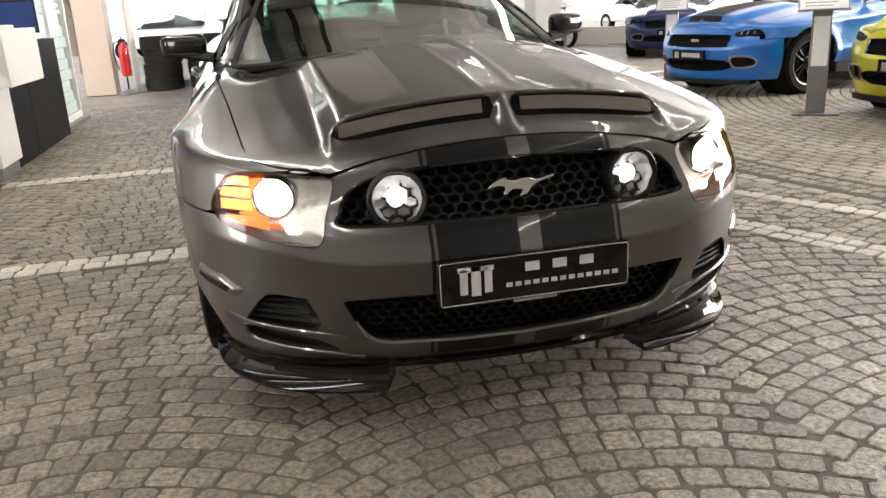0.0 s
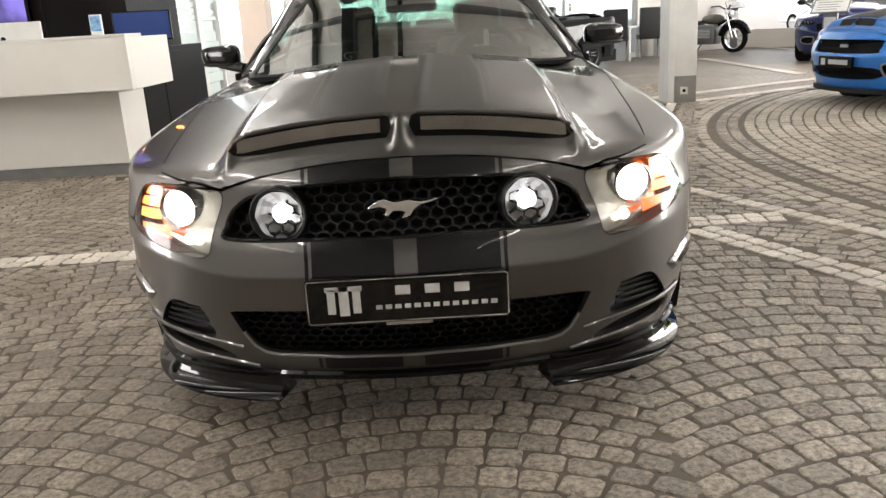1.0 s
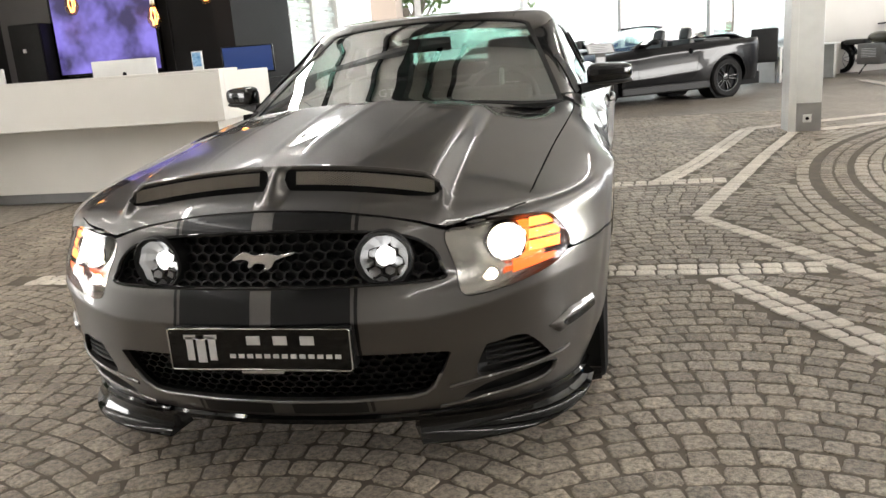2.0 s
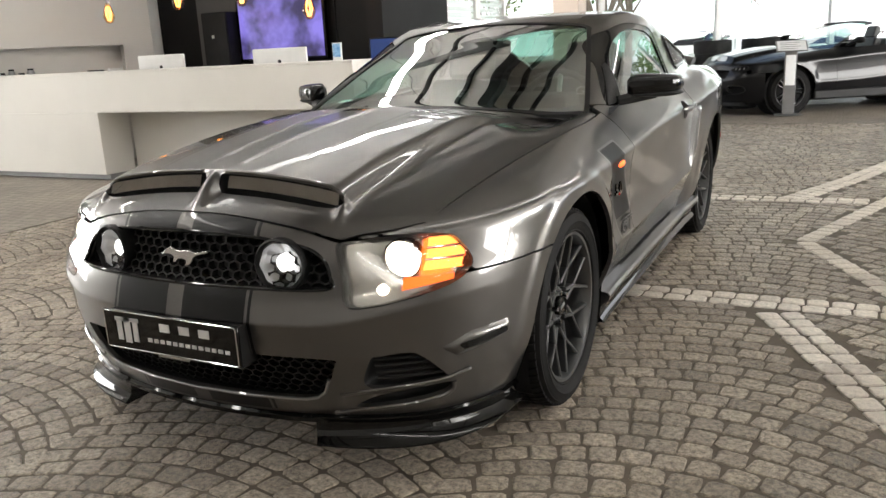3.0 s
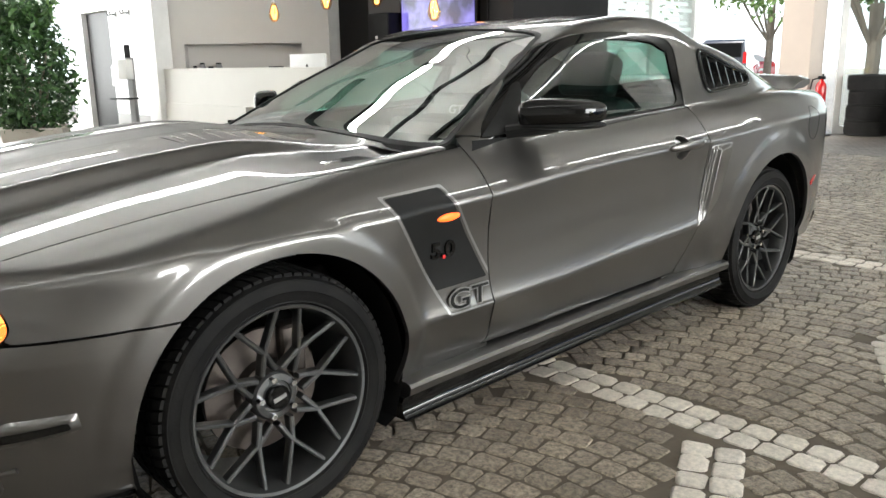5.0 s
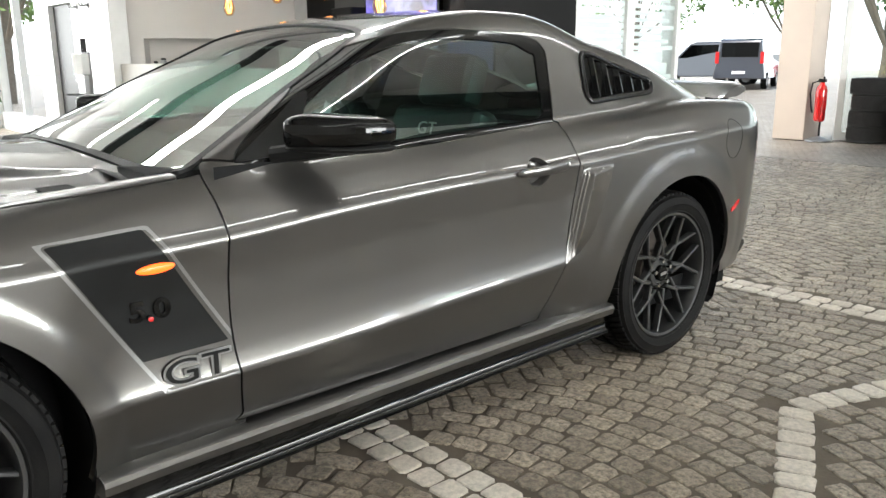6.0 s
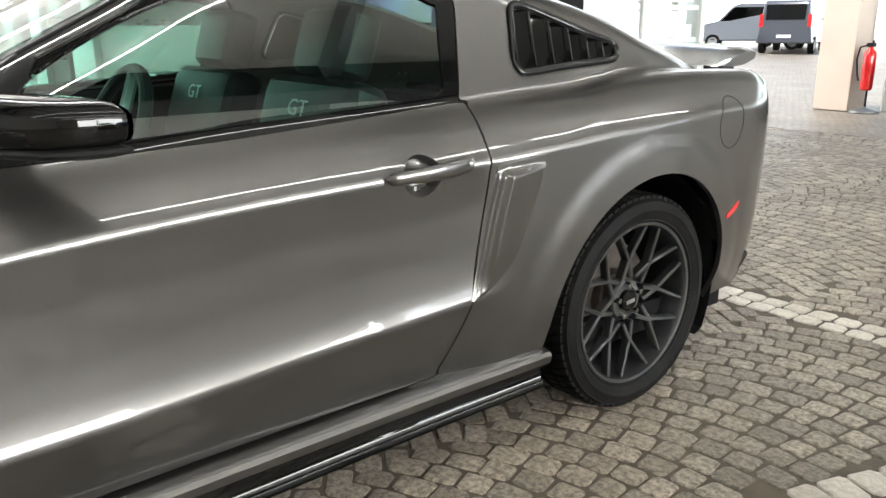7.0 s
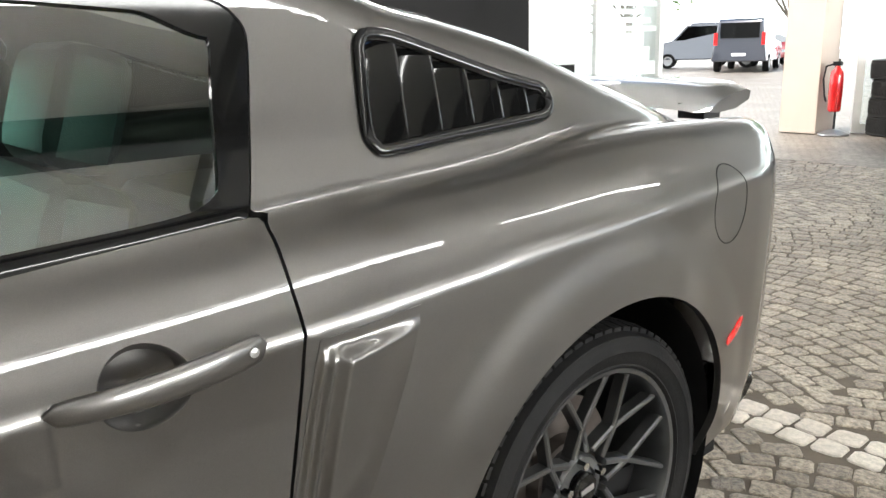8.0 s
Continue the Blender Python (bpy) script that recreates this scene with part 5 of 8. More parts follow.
def build_cabin(car_):
    part("floor_pan", boxes((-0.80, 0.45, 0.2, 0.80, 3.3, 0.30), (-0.62, -0.35, 0.25, 0.62, 0.5, 0.62), (-0.70, 0.42, 0.28, 0.70, 0.50, 0.93), (-0.6, 2.9, 0.28, 0.6, 3.4, 0.95)), DARK, car_)
    bm = rounded_block(-0.74, 0.62, 0.55, 0.74, 1.18, 0.96, 0.05)
    dash = part("dashboard", bm, DARK, car_, "black dashboard", True)
    part("instrument_hood", rounded_block(0.2, 0.92, 0.93, 0.56, 1.16, 1.02, 0.035), DARK, dash, "", True)
    m = Matrix.Translation((0.38, 1.33, 0.93)) @ Matrix.Rotation(radians(66), 4, "X")
    bm = bmesh.new()
    lathe(bm, [(0.185 + 0.016 * math.cos(a), 0.016 * math.sin(a)) for a in [k * math.tau / 10 for k in range(10)]], 40, m, "Z", True)
    wheel = part("steering_wheel", bm, LEATHER, car_, "black leather steering wheel", True)
    for a in (90, 210, 330):
        c, d = math.cos(math.radians(a)), math.sin(math.radians(a))
        part("spoke", tube(bmesh.new(), [m @ Vector((0.04 * c, 0.04 * d, -0.01)), m @ Vector((0.18 * c, 0.18 * d, 0))], 0.014, 6), SATIN, wheel, "", True)
    part("airbag_cover", lathe(bmesh.new(), [(0.06, -0.03), (0.06, 0.0), (0.045, 0.012), (0, 0.014)], 20, m), LEATHER, wheel, "", True)
    for s in (1, -1):
        lean = Matrix.Translation((s * 0.37, 1.75, 0.48)) @ Matrix.Rotation(radians(-18), 4, "X")
        seat = part("front_seat", rounded_block(s * 0.37 - 0.25, 1.22, 0.36, s * 0.37 + 0.25, 1.75, 0.55, 0.06), LEATHER, car_, "black leather front seat", True)
        part("backrest", rounded_block(-0.25, -0.07, 0.0, 0.25, 0.07, 0.60, 0.06, lean), LEATHER, seat, "", True)
        part("headrest", rounded_block(-0.14, -0.06, 0.60, 0.14, 0.06, 0.80, 0.05, lean), LEATHER, seat, "", True)
        part("stitched_letters", text_mesh("stitched_letters", "GT", 0.066, SATIN, lean @ Matrix.Translation((0, -0.075, 0.50)) @ Matrix.Rotation(radians(90), 4, "X"), 0.001, 1.2), SATIN, seat, "pale stitched letters")
        part("door_card", mesh_of("door_card", [(s * 0.80, y, z) for y in (0.78, 2.1) for z in (0.3, 0.97)] + [(s * 0.72, y, 0.90) for y in (0.78, 2.1)], [(0, 1, 3, 2)], DARK, False), DARK, car_)
        part("rear_seat", rounded_block(s * 0.36 - 0.28, 2.35, 0.40, s * 0.36 + 0.28, 2.86, 0.88, 0.08), LEATHER, car_, "black leather rear seat", True)
    part("parcel_shelf", boxes((-0.6, 2.75, 0.88, 0.6, 3.4, 0.92)), DARK, car_)
    lining = clip(*top_sheet(-0.5, 0.5, 1.45, 2.6, 30, 40), lambda x, y, z: np.minimum.reduce([0.47 - x, y - 1.49, 2.55 - y]))
    part("headlining", mesh_of("headlining", *lift(*lining, -0.03), BEIGE), BEIGE, car_, "pale grey headlining")
    bm = rounded_block(-0.13, 1.34, 1.20, 0.13, 1.37, 1.27, 0.014)
    part("rear_view_mirror", bm, GLOSS, car_, "", True)
    part("cowl", mesh_of("cowl", [(x, y, 0.945 + 0.02 * (y < 0.75) - 0.06 * x * x) for x in np.linspace(-0.74, 0.74, 17) for y in (0.60, 0.95)], [(2 * i, 2 * i + 2, 2 * i + 3, 2 * i + 1) for i in range(16)], PLASTIC), PLASTIC, car_, "black plastic cowl")


build_front(grey_car)
build_hood_parts(grey_car)
build_sides(grey_car)
build_rear(grey_car)
build_cabin(grey_car)
for wy, s, turn in ((0.0, 1, 0.25), (0.0, -1, 0.6), (2.72, 1, 0.1), (2.72, -1, 0.9)):
    build_wheel(grey_car, wy, s, turn)
    if wy == 0:
        part("brake_caliper", rounded_block(s * 0.755 - 0.035, wy + 0.05, 0.36, s * 0.755 + 0.035, wy + 0.13, 0.52, 0.02), STEEL, grey_car, "", True)


# ---- the showroom ----
def solid(name, bm, material, label, category, kind="structure", bevel=0.0):
    ob = part(name, bm, material, None, bevel=bevel)
    return tagged(ob, label, category, kind=kind)


ROOM_H = 4.2
FAC0, FACD = Vector((-2.85, 12.25, 0)), Vector((0.86, 0.51, 0)).normalized()
FACN = Vector((FACD.y, -FACD.x, 0))  # into the room
FAC = Matrix.Translation(FAC0) @ Matrix((( FACD.x, -FACN.x, 0, 0), (FACD.y, -FACN.y, 0, 0), (0, 0, 1, 0), (0, 0, 0, 1)))
END = FAC0 + FACD * 14.0

# ceiling with long dark beams
shape = [(-14.4, -9.2), (14.2, -9.2), (14.2, 12.6), (END.x + 0.2, END.y + 0.2), (-3.2, 12.5), (-3.2, 6.5), (-7.7, 6.5), (-7.7, 3.9), (-14.4, 3.9)]
bm = prism(bmesh.new(), shape, ROOM_H, ROOM_H + 0.25)
solid("ceiling", bm, CEILING, "grey painted showroom ceiling", "ceiling")
for x, w in ((-0.95, 0.17), (-0.60, 0.08), (-0.25, 0.07), (-1.5, 0.07), (-2.3, 0.07), (-3.6, 0.07), (3.6, 0.16), (7.2, 0.16), (-5.2, 0.12)):
    solid("ceiling_beam", boxes((x - w / 2, -9, ROOM_H - (0.30 if w > 0.1 else 0.09), x + w / 2, 12.3 if x > -2.8 else 3.5, ROOM_H - 0.01)), PLASTIC, "dark steel ceiling beam", "beam", bevel=0.01)
for y in (-5.5, -0.8, 4.0):
    solid("cross_beam", boxes((-14, y - 0.06, ROOM_H - 0.2, 14, y + 0.06, ROOM_H - 0.012)), GREYMETAL, "grey cross beam under the ceiling", "beam", bevel=0.01)


def strip_light(x, y, length, wide, drop, up):
    ob = thing("strip_light", "long white strip light hung under the ceiling", "lamp", "strip lights", at=Matrix.Translation((x, y, ROOM_H - drop)))
    part("housing", boxes((-0.02, -length / 2, 0.0, 0.02, length / 2, 0.05)), FRAME, ob)
    # upward glow is an added helper for the ceiling, no known tube
    part("ceiling_fill", boxes((-0.03, -length / 2 + 0.02, 0.05, 0.03, length / 2 - 0.02, 0.06)), up, ob, "added upward glow that brightens the ceiling")
    part("tube", boxes((-wide / 2, -length / 2 + 0.02, -0.025, wide / 2, length / 2 - 0.02, 0.0)), TUBE, ob, "glowing tube")
    for e in (-1, 1):
        part("hanger", rod(bmesh.new(), (0, e * length * 0.4, 0.06), (0, e * length * 0.4, drop), 0.004, n=6), GREYMETAL, ob)
    return ob


wide = strip_light(-2.2, -2.4, 3.3, 0.14, 1.05, UPFILL)
for y in (0.95, 4.3):
    copy_thing(wide, Matrix.Translation((-2.2, y, ROOM_H - 1.05)))
first = strip_light(2.4, -7.4, 3.2, 0.05, 0.42, UPFILL_DIM)
for x, y in ((2.4, -4.0), (2.4, -0.6), (2.4, 2.8), (2.4, 6.2), (5.4, -4.0), (5.4, -0.6), (5.4, 2.8), (5.4, 6.2), (9.6, -2.3), (9.6, 1.1), (9.6, 4.5), (-6.0, -3.0), (-6.0, 0.4), (-10.0, -3.0), (-10.0, 0.4), (-4.2, -5.4), (-4.2, -2.0)):
    copy_thing(first, Matrix.Translation((x, y, ROOM_H - 0.42)))

# closing walls; south and east are unseen, the east end shut to darken reflections
solid("wall_south", boxes((-14.4, -9.2, 0, 14.2, -9.0, ROOM_H)), matte("grey_wall_paint", (0.58, 0.56, 0.53), (0.52, 0.505, 0.48), 0.8, 0, 1.1, 120, 0.1), "unseen off-white wall added to close the room", "wall")
solid("wall_east", boxes((14.0, -9, 0, 14.2, 12.6, 0.5), (14.0, -9, 3.7, 14.2, 12.6, ROOM_H), (14.0, -8.75, 0.5, 14.2, -0.45, 3.7), *[(14.0, y - 0.15, 0.5, 14.2, y + 0.15, 3.7) for y in (-8.9, -0.3, 4.0, 8.3, 12.4)]), WALLWHITE, "unseen white wall with large windows, its front end shut", "wall")
solid("wall_west", boxes((-14.4, -9, 0, -14.2, -3.0, ROOM_H), (-14.4, -3.0, 0, -14.2, 3.3, 0.25), (-14.4, -3.0, 3.3, -14.2, 3.3, ROOM_H), (-14.4, 3.3, 0, -14.2, 3.76, ROOM_H)), FRAME, "white wall with a tall window", "wall")
for k in range(3):
    solid("window_post", boxes((-14.34, -3 + 2.1 * k - 0.04, 0.25, -14.24, -3 + 2.1 * k + 0.04, 3.3)), FRAME, "white window post", "window frame")
# white wall beside the desk: doorway, then a window
LOWGREY = matte("grey_reflection_panel", (0.24, 0.235, 0.225), (0.21, 0.205, 0.195), 0.35, 0, 1.5, 90, 0.03)
solid("wall_entrance", boxes((-9.41, 3.56, 0.56, -8.21, 3.76, ROOM_H), (-10.5, 3.56, 2.03, -9.41, 3.76, ROOM_H), (-11.2, 3.56, 0, -10.5, 3.76, ROOM_H), (-14.2, 3.56, 0, -11.2, 3.76, 0.3), (-14.2, 3.56, 3.3, -11.2, 3.76, ROOM_H)), FRAME, "white wall with a doorway and a window", "wall")
solid("wall_pilaster", boxes((-8.19, 3.53, 0, -7.84, 3.76, ROOM_H)), FRAME, "white pilaster at the end of the desk", "trim", bevel=0.008)
# grey colour paints the dull reflection in a glass lower panel
solid("wall_panel", boxes((-9.41, 3.555, 0.06, -8.21, 3.75, 0.555)), LOWGREY, "lower panel of the white wall, its grey reflection painted in", "panel", bevel=0.004)
solid("baseboard", boxes((-9.41, 3.548, 0, -7.84, 3.70, 0.06)), BLACKWALL, "black baseboard under the white wall", "baseboard")
solid("wall_joint", boxes((-8.208, 3.57, 0.06, -8.192, 3.70, ROOM_H)), GREYMETAL, "dark joint beside the pilaster", "trim")
door_1 = solid("door_1", boxes((-10.47, 3.63, 0.01, -9.44, 3.68, 2.02)), BLACKWALL, "dark door leaf in the white wall", "door", bevel=0.004)
part("door_handle", boxes((-9.54, 3.58, 0.95, -9.51, 3.60, 1.25), (-9.535, 3.60, 0.98, -9.515, 3.631, 1.0), (-9.535, 3.60, 1.2, -9.515, 3.631, 1.22)), SATIN, door_1, "steel door handle")
for k in range(3):
    solid("window_post", boxes((-14.2 + 1.47 * k, 3.60, 0.3, -14.12 + 1.47 * k, 3.72, 3.3)), FRAME, "white window post", "window frame")
# oblique wall behind the desk: off-white with a long serving niche, then black
NICHE = Matrix.Translation((-7.90, 3.97, 0)) @ Matrix(((0.553, -0.833, 0, 0), (0.833, 0.553, 0, 0), (0, 0, 1, 0), (0, 0, 0, 1)))
solid("wall_north", boxes((-0.45, 0, 0, 1.95, 0.36, 1.07, NICHE), (-0.45, 0, 1.51, 1.95, 0.36, ROOM_H, NICHE), (-0.45, 0, 1.07, 0.0, 0.36, 1.51, NICHE), (1.57, 0, 1.07, 1.95, 0.36, 1.51, NICHE), (0.0, 0.30, 1.07, 1.57, 0.36, 1.51, NICHE)), WALLWHITE, "off-white wall with a long serving niche", "wall")
solid("wall_post", boxes((-7.1, 5.60, 0, -6.85, 6.2, ROOM_H)), FRAME, "white wall post", "trim", bevel=0.01)
solid("wall_black", boxes((-6.85, 5.8, 0, -2.75, 6.0, ROOM_H)), BLACKWALL, "glossy black panelled wall", "wall")
for x in (-6.0, -5.45, -3.95, -3.2):
    solid("panel_joint", boxes((x - 0.006, 5.785, 0, x + 0.006, 5.80, ROOM_H)), PLASTIC, "thin joint in the black wall", "trim")
solid("grey_panel", boxes((-6.12, 5.76, 1.0, -5.44, 5.79, 3.2)), matte("dark_grey_panel", (0.075, 0.072, 0.07), (0.06, 0.058, 0.056), 0.5, 0, 2, 90, 0.03), "dark grey wall panel", "panel")
cabinet_ = thing("wall_cabinet", "small black cabinet hung on the grey panel", "cabinet")
part("body", boxes((-5.86, 5.55, 1.0, -5.44, 5.76, 1.84)), PLASTIC, cabinet_, bevel=0.006)
part("door", boxes((-5.85, 5.535, 1.01, -5.45, 5.55, 1.83)), PLASTIC, cabinet_, bevel=0.003)
part("lock", boxes((-5.70, 5.528, 1.52, -5.66, 5.536, 1.56)), FRAME, cabinet_, "pale lock plate")


def screen_material():
    m, nt, p = shader("violet_screen")
    n = noise_tex(nt, 2.4, 3.0)
    r = ramp(nt, n.outputs["Fac"], (0.05, 0.04, 0.12), (0.30, 0.24, 0.85), 0.35, 0.62)
    p.inputs["Base Color"].default_value = (0.01, 0.01, 0.02, 1)
    nt.links.new(r.outputs[0], p.inputs["Emission Color"])
    p.inputs["Emission Strength"].default_value = 0.55
    p.inputs["Roughness"].default_value = 0.2
    return m


tv = thing("wall_screen", "tall violet glowing screen on the black wall", "screen")
part("casing", boxes((-5.42, 5.72, 1.2, -4.05, 5.78, 3.0)), GLOSS, tv, bevel=0.01)
part("picture", boxes((-5.38, 5.712, 1.24, -4.09, 5.722, 2.96)), screen_material(), tv, "violet picture")
# partition beside the desk: black, then frosted panes
solid("partition_black", boxes((-2.95, 4.9, 0, -2.75, 6.43, 3.2)), BLACKWALL, "black partition beside the reception", "wall")
for k in range(2):
    y0 = 6.44 + 0.96 * k
    win = thing("frosted_pane", "frosted glass pane with clear stripes in a pale frame", "window", "frosted panes", "structure")
    part("frame", boxes((-2.86, y0, 0.05, -2.78, y0 + 0.07, 3.2), (-2.86, y0 + 0.89, 0.05, -2.78, y0 + 0.96, 3.2), (-2.86, y0 + 0.07, 0.05, -2.78, y0 + 0.89, 0.13), (-2.86, y0 + 0.07, 3.1, -2.78, y0 + 0.89, 3.2)), FRAME, win)
    part("pane", boxes((-2.83, y0 + 0.07, 0.13, -2.82, y0 + 0.89, 3.1)), WINGLASS, win)
    for j in range(17):
        z = 0.14 + 0.13 * j if j < 9 else 1.32 + 0.075 * (j - 9)
        h = 0.125 if j < 9 else (0.06 if k == 0 else 0.045)
        part("film", boxes((-2.816, y0 + 0.08, z, -2.813, y0 + 0.88 - (0.1 * (j % 3) if k else 0), z + h)), FROST, win)
solid("plinth", boxes((-2.9, 4.85, 0, -2.7, 8.35, 0.05)), GREYMETAL, "grey plinth under the glass partition", "trim")
solid("door_head", boxes((-3.0, 8.3, 3.1, -2.85, 12.0, ROOM_H), (-3.0, 8.3, 0, -2.85, 8.42, 3.1)), FRAME, "white frame of the wide glazed entrance", "window frame")
solid("pier", boxes((-3.35, 11.98, 0, -2.86, 12.5, ROOM_H)), matte("beige_plaster", (0.55, 0.47, 0.40), (0.5, 0.43, 0.37), 0.8, 0, 2, 120, 0.1), "beige plastered pier at the entrance", "column", bevel=0.01)


def window_bay(k, s0, s1, low=0.12):
    win = thing("window_%d" % k, "tall showroom window in slim white frames", "window", "facade windows", "structure", FAC)
    part("window_frame", boxes((s0, -0.06, 0, s0 + 0.09, 0.06, ROOM_H), (s0 + 0.09, -0.05, 0, s1, 0.05, low), (s0 + 0.09, -0.05, ROOM_H - 0.3, s1, 0.05, ROOM_H)), FRAME, win)
    pane = part("pane", boxes((s0 + 0.09, -0.008, low, s1, 0.008, ROOM_H - 0.3)), WINGLASS, win)
    pane.visible_shadow = False
    return win


for k, (a, b) in enumerate(((0.3, 2.5), (2.5, 4.7), (4.7, 6.9), (6.9, 9.1))):
    window_bay(k + 1, a, b)
solid("wall_far", boxes((9.1, -0.1, 0, 12.6, 0.1, ROOM_H, FAC)), WALLWHITE, "white wall behind the motorcycle", "wall")
grille_ = solid("wall_vent", boxes(*[(12.3, -0.14, 0.6 + 0.12 * k, 12.55, -0.1, 0.66 + 0.12 * k, FAC) for k in range(12)]), GREYMETAL, "louvred vent strip in the white wall", "vent")
E2 = FAC @ Vector((12.6, 0, 0))
turn = math.atan2(12.6 - E2.y, 14.1 - E2.x)
SIDE = Matrix.Translation(E2) @ Matrix.Rotation(turn, 4, "Z")
span = math.hypot(12.6 - E2.y, 14.1 - E2.x)
solid("parapet", boxes((0, -0.1, 0, span, 0.12, 0.45, SIDE), (0, -0.1, 3.6, span, 0.12, ROOM_H, SIDE)), WALLWHITE, "low white parapet under a window", "wall")
for k in range(4):
    solid("window_post", boxes((0.02 + k * (span - 0.12) / 3, -0.05, 0.45, 0.12 + k * (span - 0.12) / 3, 0.05, 3.6, SIDE)), FRAME, "white window post", "window frame")

# column with a socket box
col = thing("steel_column", "white square steel column with a socket at its foot", "column")
part("shaft", boxes((2.96, 6.98, 0, 3.30, 7.30, ROOM_H)), FRAME, col, bevel=0.006)
part("flange", boxes((2.94, 6.95, 0, 3.02, 7.33, ROOM_H)), FRAME, col, bevel=0.004)
part("foot_cover", boxes((3.03, 6.965, 0.0, 3.295, 6.985, 0.32)), SATIN, col, "metal foot cover")
sock = part("socket", boxes((3.10, 6.955, 0.10, 3.19, 6.968, 0.19)), FRAME, col, "white socket", bevel=0.003)
part("hole", lathe(bmesh.new(), [(0.02, 0), (0.02, 0.004), (0, 0.004)], 16, Matrix.Translation((3.145, 6.956, 0.145)) @ Matrix.Rotation(radians(90), 4, "X")), DARK, sock)

# added area lamps stand in for soft daylight from the windows on both sides
for name, m, sx, sy, e in (("west_window_light", look((-14.1, 0.2, 1.9), (0, 0.2, 1.9)), 6.0, 2.8, 420), ("east_window_light", look((13.9, 6.2, 2.1), (0, 5.2, 1.5)), 12.4, 3.9, 1950)):
    d = bpy.data.lights.new(name, "AREA")
    d.shape, d.size, d.size_y, d.energy, d.color = "RECTANGLE", sx, sy, e, (1.0, 0.97, 0.93)
    new(name, d).matrix_world = m

# reception desk
desk = thing("reception_desk", "long white lacquered reception desk with a recessed front", "desk")
part("upper_front", boxes((-7.83, 3.62, 0.75, -2.33, 3.70, 1.165), (-2.41, 3.70, 0.75, -2.33, 4.65, 1.165)), WHITE, desk, bevel=0.004)
part("top", boxes((-7.83, 3.615, 1.165, -2.325, 3.98, 1.19)), WHITE, desk, bevel=0.004)
part("lower_block", boxes((-7.83, 3.60, 0.06, -5.70, 4.02, 0.75)), WHITE, desk, bevel=0.004)
part("recess_front", boxes((-5.70, 4.05, 0.10, -2.62, 4.12, 0.75), (-2.70, 4.12, 0.10, -2.62, 4.65, 0.75)), WHITE, desk, bevel=0.003)
part("soffit", boxes((-5.70, 3.70, 0.74, -2.41, 4.12, 0.76)), WHITE, desk)
part("worktop", boxes((-7.2, 3.98, 0.76, -2.41, 4.65, 0.80)), WHITE, desk)
part("plinth", boxes((-7.82, 3.65, 0.0, -5.70, 4.0, 0.06), (-5.7, 4.08, 0.0, -2.64, 4.6, 0.10)), GREYMETAL, desk, "grey plinth")


def computer(x):
    ob = thing("desktop_computer", "white all-in-one computer seen from behind on the desk", "computer", "computers on the desk", at=pose(x, 4.16, 0.80, 0, 0, 4))
    part("screen_back", rounded_block(-0.325, -0.012, 0.08, 0.325, 0.018, 0.535, 0.012), FRAME, ob, smooth=True)
    part("mark", lathe(bmesh.new(), [(0.022, 0), (0.02, 0.002), (0, 0.002)], 18, Matrix.Translation((0, -0.012, 0.40)) @ Matrix.Rotation(radians(90), 4, "X")), DARK, ob, "dark round mark")
    part("stand", prism(bmesh.new(), [(-0.1, 0.0), (0.1, 0.0), (0.09, 0.2), (-0.09, 0.2)], 0, 0.012, Matrix(((1, 0, 0, 0), (0, 0, -1, 0.04), (0, 1, 0, 0), (0, 0, 0, 1)))), SATIN, ob)
    part("foot", boxes((-0.1, -0.06, 0, 0.1, 0.14, 0.008)), SATIN, ob)
    return ob


computer(-5.22)
computer(-3.56)
holder = thing("leaflet_holder", "small white holder with blue leaflets on the desk", "holder", at=Matrix.Translation((-2.62, 3.82, 1.19)))
part("back", boxes((-0.05, 0.0, 0, 0.05, 0.015, 0.16)), FRAME, holder, bevel=0.003)
part("leaflet", boxes((-0.04, -0.008, 0.03, 0.04, 0.0, 0.15)), matte("blue_print", (0.03, 0.16, 0.4), (0.3, 0.5, 0.7), 0.4, 0, 40, 90), holder)
cab = thing("black_side_cabinet", "black cabinet between desk and partition", "cabinet")
part("body", boxes((-2.97, 4.70, 0, -2.66, 6.9, 1.05)), BLACKWALL, cab, bevel=0.006)
part("door", boxes((-2.659, 4.75, 0.08, -2.646, 5.36, 1.0)), BLACKWALL, cab, bevel=0.003)
part("door", boxes((-2.659, 5.38, 0.08, -2.646, 6.0, 1.0)), BLACKWALL, cab, bevel=0.003)
mon = thing("monitor", "dark monitor with a blue picture on the black cabinet", "monitor", at=pose(-2.60, 4.82, 1.051, 0, 0, 12) @ Matrix.Diagonal((1, 1, 0.85, 1)))
part("screen", boxes((-0.26, 0, 0.08, 0.26, 0.03, 0.4)), GLOSS, mon, bevel=0.005)
part("picture", boxes((-0.245, -0.004, 0.10, 0.245, 0.0, 0.385)), glow("blue_picture", (0.006, 0.02, 0.085), 0.5), mon)
part("stand", boxes((-0.1, -0.04, 0, 0.1, 0.1, 0.01), (-0.02, 0.02, 0.01, 0.02, 0.05, 0.12)), GLOSS, mon)


